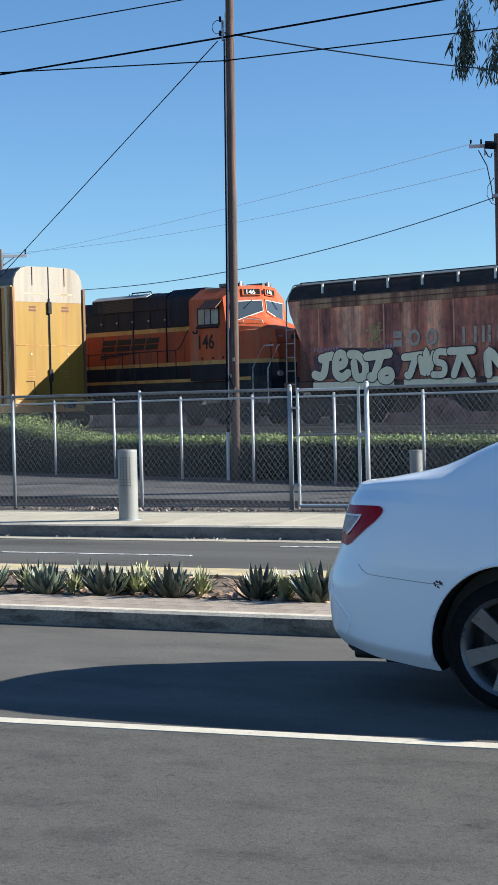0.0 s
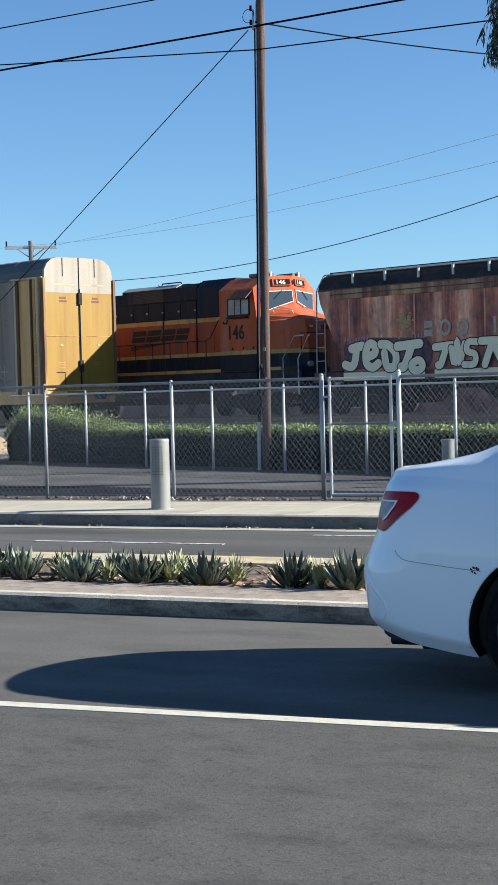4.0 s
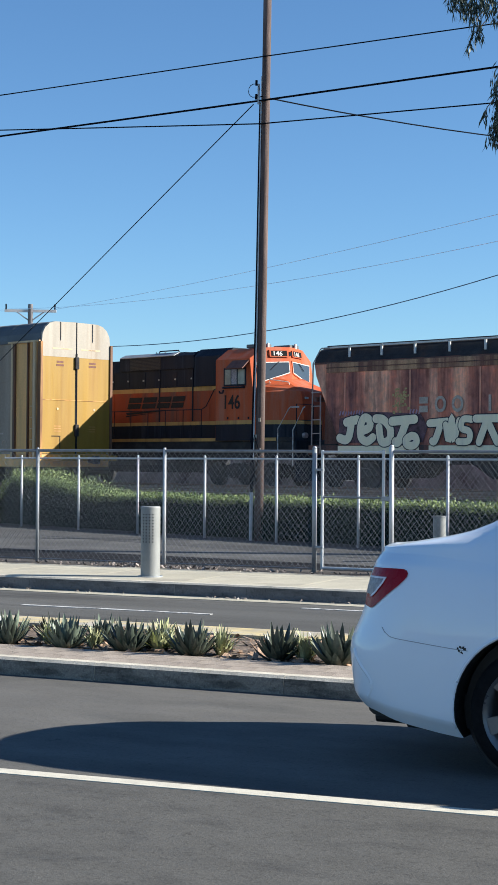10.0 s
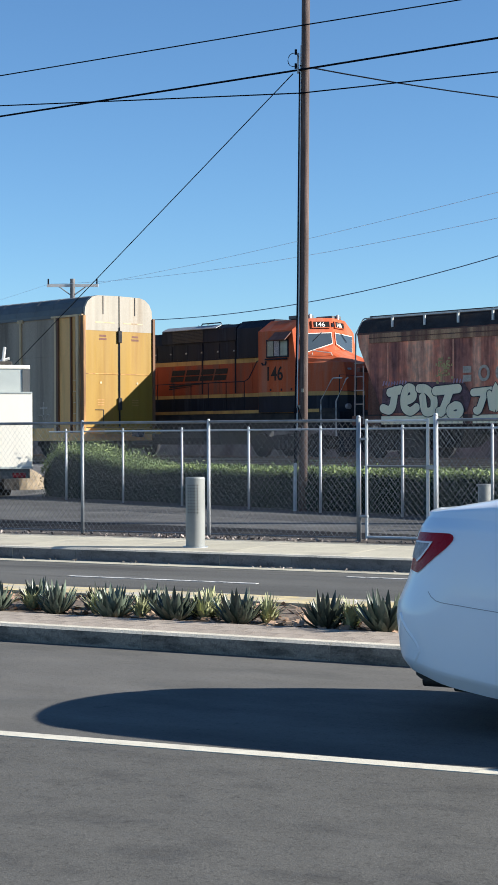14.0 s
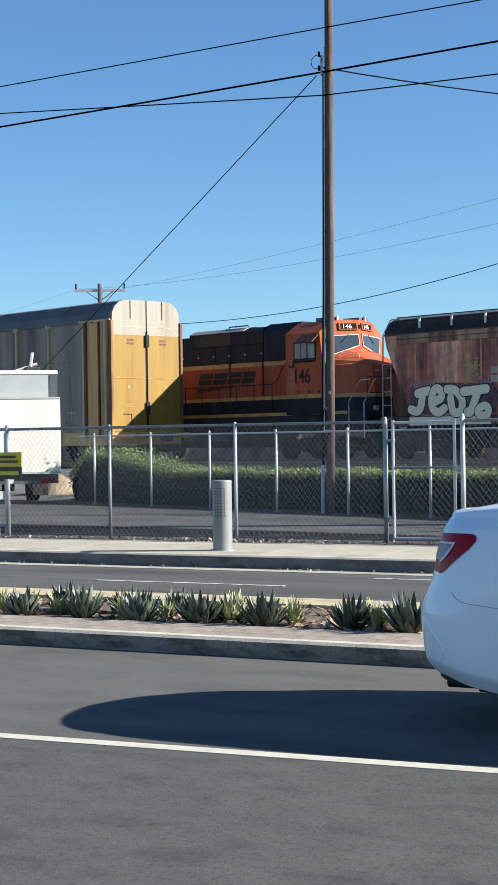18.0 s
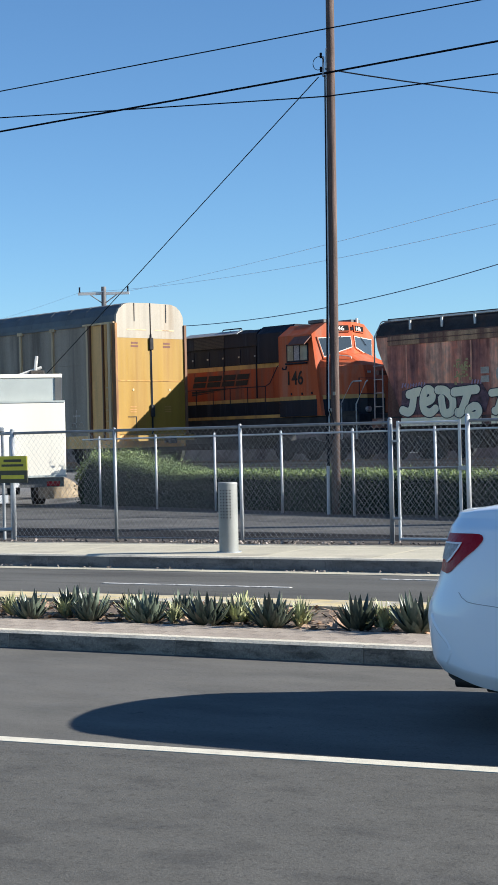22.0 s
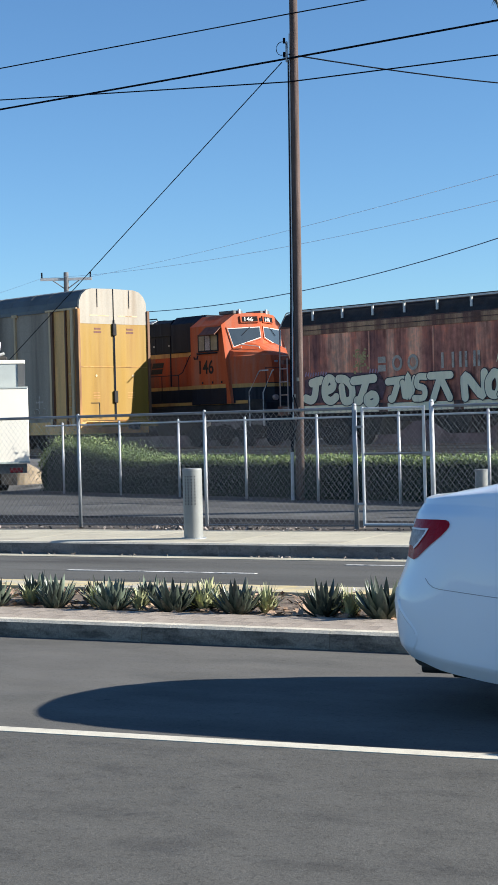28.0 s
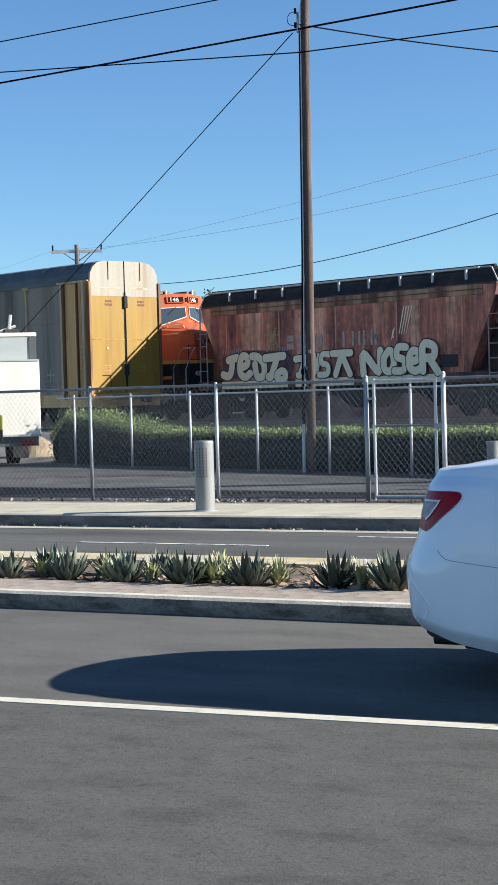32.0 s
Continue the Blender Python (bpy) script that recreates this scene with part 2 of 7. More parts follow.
M = {
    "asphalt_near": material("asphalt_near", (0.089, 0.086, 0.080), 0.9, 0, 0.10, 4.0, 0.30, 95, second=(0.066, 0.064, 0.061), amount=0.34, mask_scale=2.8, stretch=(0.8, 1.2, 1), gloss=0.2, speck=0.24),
    "asphalt": material("asphalt", (0.114, 0.109, 0.101), 0.9, 0, 0.12, 1.9, 0.26, 120, second=(0.092, 0.089, 0.083), amount=0.45, mask_scale=1.3, stretch=(0.6, 1.2, 1), gloss=0.2, speck=0.22),
    "asphalt_far": material("asphalt_far", (0.095, 0.093, 0.088), 0.9, 0, 0.2, 0.8, 0.3, 110, second=(0.06, 0.058, 0.056), amount=0.3, mask_scale=1.5, stretch=(0.15, 1, 1), gloss=0.2, speck=0.25),
    "asphalt_yard": material("asphalt_yard", (0.076, 0.074, 0.072), 0.92, 0, 0.28, 0.6, 0.3, 90, second=(0.115, 0.111, 0.105), amount=0.35, gloss=0.2, speck=0.25),
    # near-black asphalt tone for the shadow painted on the yard
    "asphalt_shadow": material("asphalt_shadow", (0.018, 0.018, 0.020), 0.95, 0, 0.3, 1.2, 0.3, 110, gloss=0.06, second=(0.04, 0.039, 0.038), amount=0.2, mask_scale=0.8),
    "line": material("line", (0.56, 0.52, 0.43), 0.7, 0, 0.10, 9, 0.2, 130, second=(0.36, 0.34, 0.31), amount=0.12, mask_scale=14),
    "line_old": material("line_old", (0.5, 0.49, 0.47), 0.8, 0, 0.2, 9, 0.2, 130, second=(0.12, 0.12, 0.12), amount=0.5, mask_scale=10),
    # kerb tops brightened for sun; faces hold scuffs and stains plus painted shade
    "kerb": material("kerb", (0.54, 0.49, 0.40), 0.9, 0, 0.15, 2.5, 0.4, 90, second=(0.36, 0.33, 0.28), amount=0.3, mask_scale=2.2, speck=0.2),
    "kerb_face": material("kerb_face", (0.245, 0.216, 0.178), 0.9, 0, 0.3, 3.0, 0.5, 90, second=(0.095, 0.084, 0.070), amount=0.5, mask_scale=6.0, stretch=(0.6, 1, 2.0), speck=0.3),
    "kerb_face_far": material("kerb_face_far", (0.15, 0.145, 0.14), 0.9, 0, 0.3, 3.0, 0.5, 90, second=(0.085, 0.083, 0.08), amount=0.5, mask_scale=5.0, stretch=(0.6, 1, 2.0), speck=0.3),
    "kerb_yellow": material("kerb_yellow", (0.52, 0.42, 0.22), 0.85, 0, 0.2, 4, 0.3, 90, second=(0.38, 0.35, 0.30), amount=0.5, mask_scale=3),
    "sidewalk": material("sidewalk", (0.415, 0.38, 0.295), 0.9, 0, 0.14, 1.6, 0.3, 100, second=(0.31, 0.28, 0.225), amount=0.35, mask_scale=1.1, island=0.05, speck=0.15),
    "paver": material("paver", (0.34, 0.285, 0.235), 0.9, 0, 0.2, 6, 0.4, 120, island=0.09),
    "mortar": material("mortar", (0.17, 0.14, 0.115), 0.95, 0, 0.2, 8, 0.4, 120),
    "soil": material("soil", (0.13, 0.095, 0.07), 0.95, 0, 0.4, 9, 0.9, 60, second=(0.26, 0.20, 0.15), amount=0.4, mask_scale=12),
    "soil_dark": material("soil_dark", (0.055, 0.045, 0.038), 0.95, 0, 0.4, 9, 0.9, 60, second=(0.12, 0.10, 0.08), amount=0.3, mask_scale=10),
    "chip": material("chip", (0.33, 0.22, 0.15), 0.9, 0, 0.3, 12, 0.4, 80, island=0.5),
    "dirt": material("dirt", (0.15, 0.135, 0.115), 0.95, 0, 0.3, 0.4, 0.6, 30, second=(0.20, 0.18, 0.15), amount=0.4, mask_scale=0.2),
    "sand": material("sand", (0.27, 0.21, 0.14), 0.95, 0, 0.25, 3, 0.6, 40, second=(0.17, 0.13, 0.09), amount=0.4, mask_scale=5),
    "ballast": material("ballast", (0.15, 0.148, 0.148), 0.95, 0, 0.45, 1.4, 1.0, 22, second=(0.085, 0.083, 0.083), amount=0.4, mask_scale=0.6, gloss=0.1),
    "steel_galv": material("steel_galv", (0.50, 0.515, 0.53), 0.5, 0.3, 0.14, 5, 0.1, 90),
    # darker copy of the fence steel that puts shade into rails
    "steel_shaded": material("steel_shaded", (0.20, 0.215, 0.235), 0.6, 0.4, 0.2, 5, 0.1, 90, second=(0.13, 0.135, 0.14), amount=0.3, mask_scale=3),
    "steel_dull": material("steel_dull", (0.33, 0.35, 0.37), 0.55, 0.5, 0.15, 5, 0.1, 90),
    "wire_mesh": material("wire_mesh", (0.28, 0.29, 0.305), 0.45, 0.4, 0.1, 8, 0.0),
    "wood_pole": material("wood_pole", (0.095, 0.064, 0.055), 0.9, 0, 0.35, 3, 0.6, 40, second=(0.15, 0.108, 0.095), amount=0.4, mask_scale=5, stretch=(6, 6, 0.3)),
    # distance haze put into the far pole's wood colour
    "wood_far": material("wood_far", (0.16, 0.155, 0.16), 0.9, 0, 0.2, 3, 0.1),
    "arm_far": material("arm_far", (0.50, 0.49, 0.48), 0.9, 0, 0.15, 3, 0.1),
    "cable": material("cable", (0.007, 0.009, 0.014), 0.9, 0, 0.1, 5, 0, gloss=0.05),
    # far lines tinted towards the sky, haze put into their colour
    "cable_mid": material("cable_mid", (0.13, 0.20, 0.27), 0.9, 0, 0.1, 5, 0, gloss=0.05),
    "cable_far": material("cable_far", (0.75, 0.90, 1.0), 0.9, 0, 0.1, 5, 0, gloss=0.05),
    "white_paint": car_paint("white_paint", (0.83, 0.88, 0.95)),
    "rear_white": material("rear_white", (0.50, 0.30, 0.32), 0.25, 0, 0.05, 20, 0.02),
    "silver_paint": car_paint("silver_paint", (0.17, 0.175, 0.19), 0.5),
    "black_plastic": material("black_plastic", (0.015, 0.015, 0.016), 0.55, 0, 0.2, 10, 0.1),
    "ridge_pale": material("ridge_pale", (0.78, 0.72, 0.74), 0.4, 0, 0.1, 10, 0),
    "seam_grey": material("seam_grey", (0.33, 0.35, 0.39), 0.7, 0, 0.1, 10, 0),
    "black_matte": material("black_matte", (0.012, 0.012, 0.013), 0.8, 0, 0.2, 10, 0.05, gloss=0.08),
    "glass_tint": glass_dark("glass_tint", (0.012, 0.018, 0.03), 0.03),
    "tyre": material("tyre", (0.009, 0.009, 0.010), 0.9, 0, 0.25, 12, 0.3, gloss=0.12),
    "alloy": material("alloy", (0.17, 0.17, 0.175), 0.35, 0.5, 0.1, 6, 0.05),
    "chrome": material("chrome", (0.75, 0.75, 0.76), 0.12, 1.0, 0.05, 6, 0),
    "glass": glass_dark("glass"),
    "windshield": glass_dark("windshield", (0.045, 0.06, 0.075), 0.02),
    "pane_pale": material("pane_pale", (0.22, 0.21, 0.17), 0.2, 0, 0.2, 3, 0),
    "mark_dark": material("mark_dark", (0.022, 0.020, 0.020), 0.6, 0, 0.25, 4, 0.05, gloss=0.2),
    "visor_brown": material("visor_brown", (0.14, 0.055, 0.035), 0.7, 0, 0.2, 4, 0.05),
    "rail_pale": material("rail_pale", (0.48, 0.47, 0.46), 0.6, 0, 0.2, 5, 0.05, second=(0.2, 0.16, 0.14), amount=0.35, mask_scale=6),
    "ladder_tan": material("ladder_tan", (0.38, 0.29, 0.25), 0.7, 0, 0.2, 5, 0.05),
    "haze_pink": material("haze_pink", (0.16, 0.085, 0.10), 0.8, 0, 0.3, 5, 0.1, 30, second=(0.10, 0.05, 0.05), amount=0.6, mask_scale=3),
    "lens_wine": material("lens_wine", (0.17, 0.006, 0.018), 0.25, 0, 0.2, 14, 0.0, 60, gloss=0.35),
    "red_lens": material("red_lens", (0.30, 0.004, 0.014), 0.3, 0, 0.1, 8, 0.0, 60, gloss=0.15),
    "clear_lens": material("clear_lens", (0.30, 0.27, 0.28), 0.4, 0.0, 0.45, 40, 0.1, 60, gloss=0.2),
    "plate": material("plate", (0.7, 0.7, 0.7), 0.5, 0, 0.05, 9, 0.02),
    "rack_yellow": material("rack_yellow", (0.290, 0.167, 0.017), 0.6, 0, 0.12, 1.5, 0.1, 30, second=(0.235, 0.122, 0.018), amount=0.3, mask_scale=0.9, streak=True),
    "rack_cream": material("rack_cream", (0.325, 0.288, 0.235), 0.65, 0, 0.14, 2.0, 0.1, 30, second=(0.27, 0.22, 0.165), amount=0.3, mask_scale=1.6, streak=True),
    "rack_dirty": material("rack_dirty", (0.80, 0.45, 0.16), 0.7, 0, 0.2, 1.5, 0.1, 30, second=(0.45, 0.25, 0.09), amount=0.4, mask_scale=1.2, streak=True),
    "rack_side": material("rack_side", (0.355, 0.285, 0.215), 0.75, 0.0, 0.25, 1.2, 0.15, 30, second=(0.18, 0.142, 0.108), amount=0.45, mask_scale=0.8, streak=True, gloss=0.2),
    "rack_roof": material("rack_roof", (0.105, 0.108, 0.11), 0.6, 0.2, 0.15, 0.8, 0.1, 20),
    "rack_amber": material("rack_amber", (0.55, 0.28, 0.08), 0.7, 0, 0.2, 3, 0.1, second=(0.15, 0.07, 0.03), amount=0.35, mask_scale=2, streak=True),
    "rack_brown": material("rack_brown", (0.15, 0.075, 0.040), 0.75, 0, 0.25, 3, 0.1, second=(0.07, 0.04, 0.027), amount=0.4, mask_scale=2, streak=True),
    "rack_post": material("rack_post", (0.58, 0.42, 0.24), 0.7, 0, 0.2, 3, 0.1, second=(0.25, 0.17, 0.1), amount=0.3, mask_scale=2, streak=True),
    # hood orange with dirt streaks, its base also lowered for the shaded side
    "orange_dirty_shade": material("orange_dirty_shade", (0.36, 0.074, 0.030), 0.7, 0, 0.18, 1.2, 0.05, 30, second=(0.21, 0.085, 0.055), amount=0.55, mask_scale=1.6, streak=True, gloss=0.12),
    "orange": material("orange", (0.425, 0.086, 0.030), 0.62, 0, 0.14, 1.2, 0.05, 30, second=(0.37, 0.135, 0.08), amount=0.48, mask_scale=1.6, streak=True, gloss=0.15),
    "loco_dark": material("loco_dark", (0.0065, 0.011, 0.021), 0.6, 0, 0.3, 1.5, 0.1, 30, second=(0.028, 0.035, 0.048), amount=0.3, mask_scale=3.5, streak=True, gloss=0.2),
    "loco_stripe": material("loco_stripe", (0.46, 0.27, 0.075), 0.6, 0, 0.15, 3, 0.05, second=(0.30, 0.16, 0.06), amount=0.4, mask_scale=2.5, streak=True),
    "loco_under": material("loco_under", (0.038, 0.038, 0.040), 0.85, 0, 0.3, 3, 0.2, second=(0.05, 0.045, 0.04), amount=0.3, gloss=0.15),
    "rail_white": material("rail_white", (0.62, 0.60, 0.56), 0.5, 0, 0.1, 5, 0.05),
    "rust": material("rust", (0.19, 0.082, 0.057), 0.85, 0, 0.4, 2.6, 0.3, 25, second=(0.050, 0.034, 0.032), amount=0.62, mask_scale=1.3, streak=True),
    "rust_tan": material("rust_tan", (0.48, 0.28, 0.155), 0.85, 0, 0.3, 2.2, 0.2, 25, second=(0.17, 0.078, 0.055), amount=0.65, mask_scale=1.2, streak=True),
    "hopper_side": banded_rust("hopper_side"),
    "hop_roof": material("hop_roof", (0.030, 0.030, 0.034), 0.85, 0, 0.3, 2, 0.2, 25, second=(0.055, 0.038, 0.034), amount=0.3, gloss=0.2),
    "graf_white": material("graf_white", (0.98, 0.83, 0.57), 0.7, 0, 0.05, 3, 0.05, 25, second=(0.76, 0.64, 0.45), amount=0.35, mask_scale=3, streak=True),
    "graf_black": material("graf_black", (0.03, 0.022, 0.03), 0.7, 0, 0.2, 5, 0.05),
    "graf_pink": material("graf_pink", (0.42, 0.27, 0.33), 0.75, 0, 0.2, 5, 0.05),
    "letter_grey": material("letter_grey", (0.50, 0.41, 0.33), 0.8, 0, 0.25, 4, 0.1, 30, second=(0.20, 0.12, 0.10), amount=0.35, mask_scale=4),
    "letter_ochre": material("letter_ochre", (0.50, 0.38, 0.16), 0.8, 0, 0.3, 6, 0.1, 30, second=(0.25, 0.15, 0.09), amount=0.4, mask_scale=6),
    "steel_rail": material("steel_rail", (0.20, 0.14, 0.11), 0.5, 0.5, 0.2, 5, 0.1),
    "sleeper": material("sleeper", (0.10, 0.075, 0.06), 0.95, 0, 0.3, 4, 0.4),
    "truck_white": material("truck_white", (0.84, 0.785, 0.68), 0.5, 0, 0.05, 2, 0.03, second=(0.74, 0.69, 0.60), amount=0.2, mask_scale=1.5, streak=True),
    "truck_grey": material("truck_grey", (0.44, 0.47, 0.45), 0.5, 0, 0.08, 2, 0.03),
    "sign_yellow": material("sign_yellow", (0.50, 0.46, 0.04), 0.6, 0, 0.1, 5, 0.02),
    "sign_dark": material("sign_dark", (0.05, 0.05, 0.03), 0.6, 0, 0.1, 5, 0.02),
    "bollard": material("bollard", (0.235, 0.24, 0.23), 0.55, 0.1, 0.12, 3, 0.1, 60),
    "agave": material("agave", (0.085, 0.104, 0.078), 0.38, 0, 0.3, 9, 0.05, 60, island=0.55),
    "yucca": material("yucca", (0.35, 0.36, 0.19), 0.6, 0, 0.25, 9, 0.05, 60, island=0.3),
    # one hedge leaf in two tones: front darkened for shade, top brightened for sun
    "hedge_leaf_shade": material("hedge_leaf_shade", (0.022, 0.047, 0.030), 0.6, 0, 0.3, 4, 0, 30, island=0.45, gloss=0.12),
    "hedge_leaf_lit": material("hedge_leaf_lit", (0.235, 0.30, 0.105), 0.6, 0, 0.25, 4, 0, 30, island=0.4, gloss=0.3),
    "far_leaf": material("far_leaf", (0.13, 0.15, 0.09), 0.6, 0, 0.3, 4, 0, 30, island=0.4),
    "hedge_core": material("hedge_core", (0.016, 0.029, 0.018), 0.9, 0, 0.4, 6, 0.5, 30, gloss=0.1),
    "gum_leaf": material("gum_leaf", (0.036, 0.052, 0.037), 0.5, 0, 0.3, 4, 0, 30, island=0.4),
    "bark": material("bark", (0.22, 0.17, 0.13), 0.9, 0, 0.3, 4, 0.5, 30),
    "litter": material("litter", (0.30, 0.25, 0.22), 0.8, 0, 0.3, 20, 0.1, island=0.6),
}


# ---- mesh helpers ----
def finish(bm, name, smooth=False):
    me = bpy.data.meshes.new(name)
    bmesh.ops.recalc_face_normals(bm, faces=bm.faces)
    if smooth:
        for f in bm.faces:
            f.smooth = True
    bm.to_mesh(me)
    bm.free()
    return me


def part(name, bm, mat, parent, label="", smooth=False, at=None):
    """One mesh object under a thing or a part; shared when bm is a mesh already."""
    me = bm if isinstance(bm, bpy.types.Mesh) else finish(bm, name, smooth)
    if not me.materials:
        me.materials.append(M[mat])
    ob = new(name, me)
    ob.parent = parent
    if at is not None:
        ob.matrix_basis = at
    if label:
        ob["label"] = label
    return ob


def thing(name, label, category, at=None, group="", kind="", bm=None, mat=None, smooth=False):
    ob = new(name, finish(bm, name, smooth) if bm is not None else None)
    if bm is not None:
        ob.data.materials.append(M[mat])
    if at is not None:
        ob.matrix_basis = at
    return tagged(ob, label, category, group, kind)


def box(bm, x0, x1, y0, y1, z0, z1, bevel=0.0):
    vs = [bm.verts.new(p) for p in ((x0, y0, z0), (x1, y0, z0), (x1, y1, z0), (x0, y1, z0), (x0, y0, z1), (x1, y0, z1), (x1, y1, z1), (x0, y1, z1))]
    fs = [bm.faces.new([vs[i] for i in q]) for q in ((3, 2, 1, 0), (4, 5, 6, 7), (0, 1, 5, 4), (1, 2, 6, 5), (2, 3, 7, 6), (3, 0, 4, 7))]
    if bevel:
        es = list({e for f in fs for e in f.edges})
        bmesh.ops.bevel(bm, geom=es, offset=bevel, segments=1, affect="EDGES")
    return bm


def boxed(*a, bevel=0.0):
    return box(bmesh.new(), *a, bevel=bevel)


def tube(bm, pts, r, sides=8, cap=True, r2=None):
    """A round bar along a line of points."""
    pts = [Vector(p) for p in pts]
    rings = []
    for i, p in enumerate(pts):
        a, b = pts[max(i - 1, 0)], pts[min(i + 1, len(pts) - 1)]
        d = (b - a).normalized()
        u = d.orthogonal().normalized() if abs(d.z) > 0.95 else d.cross(Vector((0, 0, 1))).normalized()
        w = d.cross(u)
        rr = r if r2 is None else r + (r2 - r) * i / (len(pts) - 1)
        rings.append([bm.verts.new(p + (u * math.cos(k * math.tau / sides) + w * math.sin(k * math.tau / sides)) * rr) for k in range(sides)])
    for a, b in zip(rings, rings[1:]):
        for k in range(sides):
            bm.faces.new((a[k], a[(k + 1) % sides], b[(k + 1) % sides], b[k]))
    if cap:
        bm.faces.new(rings[0][::-1])
        bm.faces.new(rings[-1])
    return bm


def tubed(pts, r, sides=8, r2=None):
    return tube(bmesh.new(), pts, r, sides, r2=r2)


def prism(bm, outline, axis, a, b):
    """Extrude a 2D outline along an axis from a to b: x -> (y, z), y -> (x, z), z -> (x, y)."""
    def put(p, q):
        return {"x": (q, p[0], p[1]), "y": (p[0], q, p[1]), "z": (p[0], p[1], q)}[axis]
    u = [bm.verts.new(put(p, a)) for p in outline]
    v = [bm.verts.new(put(p, b)) for p in outline]
    k = len(outline)
    bm.faces.new(u)
    bm.faces.new(v[::-1])
    for i in range(k):
        bm.faces.new((u[i], v[i], v[(i + 1) % k], u[(i + 1) % k]))
    return bm


def prismed(outline, axis, a, b):
    return prism(bmesh.new(), outline, axis, a, b)


def disc(bm, c, r, y0, y1, sides=24):
    """A short cylinder whose axis is y."""
    return tube(bm, [(c[0], y0, c[1]), (c[0], y1, c[1])], r, sides)


def grain_quad(bm, c, d, side, length, width):
    """A pointed leaf of two triangles' breadth."""
    d, side = d.normalized(), side.normalized()
    q = [c, c + d * length * 0.45 + side * width * 0.5, c + d * length, c + d * length * 0.45 - side * width * 0.5]
    bm.faces.new([bm.verts.new(p) for p in q])


# ---- ground, roads, pavement ----
NEAR, FAR = 10.12, 17.06          # kerb lines of the planted strip and of the far pavement
FENCE = 20.2


def setting(name, bm, mat, label, category):
    return thing(name, label, category, bm=bm, mat=mat, kind="structure")


setting("ground", boxed(-1800, 1800, -900, 2600, -0.6, -0.06), "dirt", "bare dry earth that reaches the horizon", "ground")
setting("road", boxed(-400, 400, -9, NEAR + 0.02, -0.3, 0.0), "asphalt", "worn grey asphalt lane with fine cracks and stains", "road")
setting("road_far", boxed(-400, 400, 12.7, FAR + 0.02, -0.3, 0.0), "asphalt_far", "pale grey asphalt lane beyond the planted strip", "road")

# darker sheet over the near lane, ending at the lane line
setting("near_lane", prismed([(-60, -9), (40, -9), (40, 7.078 + 0.0645 * 42.531), (-60, 7.078 - 0.0645 * 57.469)], "z", -0.05, 0.004), "asphalt_near", "darker asphalt of the near lane", "road")
thing("lane_line", "solid white painted lane line on asphalt", "road marking", kind="structure", at=pose(-2.531, 7.078, 0, 0, 0, math.degrees(math.atan(0.0645))), bm=boxed(-60, 40, -0.055, 0.055, 0.0, 0.008), mat="line")
thing("bike_line", "worn white painted stripe on the far lane", "road marking", kind="structure", bm=boxed(-9.9, -7.55, 15.12, 15.2, 0.0, 0.005), mat="line_old")
thing("bike_line_right", "worn white painted stripe on the far lane", "road marking", kind="structure", bm=boxed(-7.0, 40, 16.25, 16.33, 0.0, 0.005), mat="line_old")
thing("bike_line_left", "worn white painted stripe on the far lane", "road marking", kind="structure", bm=boxed(-80, -11.6, 15.12, 15.2, 0.0, 0.005), mat="line_old")
setting("gutter", boxed(-400, 400, FAR - 0.32, FAR + 0.01, -0.2, 0.006), "sidewalk", "pale concrete gutter strip along the far kerb", "gutter")


def kerb_outline(y0, y1, z):
    return [(y0, -0.3), (y0 + 0.02, z - 0.02), (y0 + 0.045, z), (y1, z), (y1, -0.3)]


def kerb_run(name, y0, y1, z, mat, label, x0, x1, step, flip=False):
    """A kerb cast in lengths with open joints."""
    root = thing(name, label, "kerb", kind="structure", bm=prismed([((y0 + y1 - y) if flip else y, zz) for y, zz in kerb_outline(y0 + 0.004, y1, z - 0.004)], "x", -400, 400), mat="mortar")
    piece = finish(prismed([((y0 + y1 - y) if flip else y, zz) for y, zz in kerb_outline(y0, y1, z)], "x", 0.002, step - 0.002), "kerb_stone")
    # faces towards -y get the stained tone that is also darkened for shade
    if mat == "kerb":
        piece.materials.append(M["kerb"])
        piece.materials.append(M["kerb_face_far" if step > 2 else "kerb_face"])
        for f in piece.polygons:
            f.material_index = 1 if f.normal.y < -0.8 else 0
    for k in range(int(x0 / step), int(x1 / step)):
        part("kerb_stone", piece, mat, root, at=pose(k * step, 0, 0))
    return root


kerb_run("kerb_median", NEAR, NEAR + 0.15, 0.13, "kerb", "concrete kerb beside the lane, its face dirty, worn and darkened as shaded", -18, 6, 1.5)
kerb_run("kerb_median_back", 12.55, 12.7, 0.16, "kerb_yellow", "concrete kerb with faded yellow paint", -26, 6, 1.5, True)
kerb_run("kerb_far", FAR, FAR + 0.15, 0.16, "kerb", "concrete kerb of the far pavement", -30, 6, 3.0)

# far pavement in cast slabs
walkbed = setting("pavement", boxed(-400, 400, FAR + 0.15, 19.25, -0.3, 0.148), "mortar", "pale concrete pavement beside the chain link fence", "pavement")
slab = finish(boxed(0.006, 1.494, FAR + 0.156, 18.66, 0.1, 0.16), "slab")
slab_b = finish(boxed(0.006, 1.494, 18.672, 19.25, 0.1, 0.16), "slab")
for k in range(-16, 3):
    part("slab", slab, "sidewalk", walkbed, at=pose(k * 1.5, 0, 0))
    part("slab", slab_b, "sidewalk", walkbed, at=pose(k * 1.5, 0, 0))

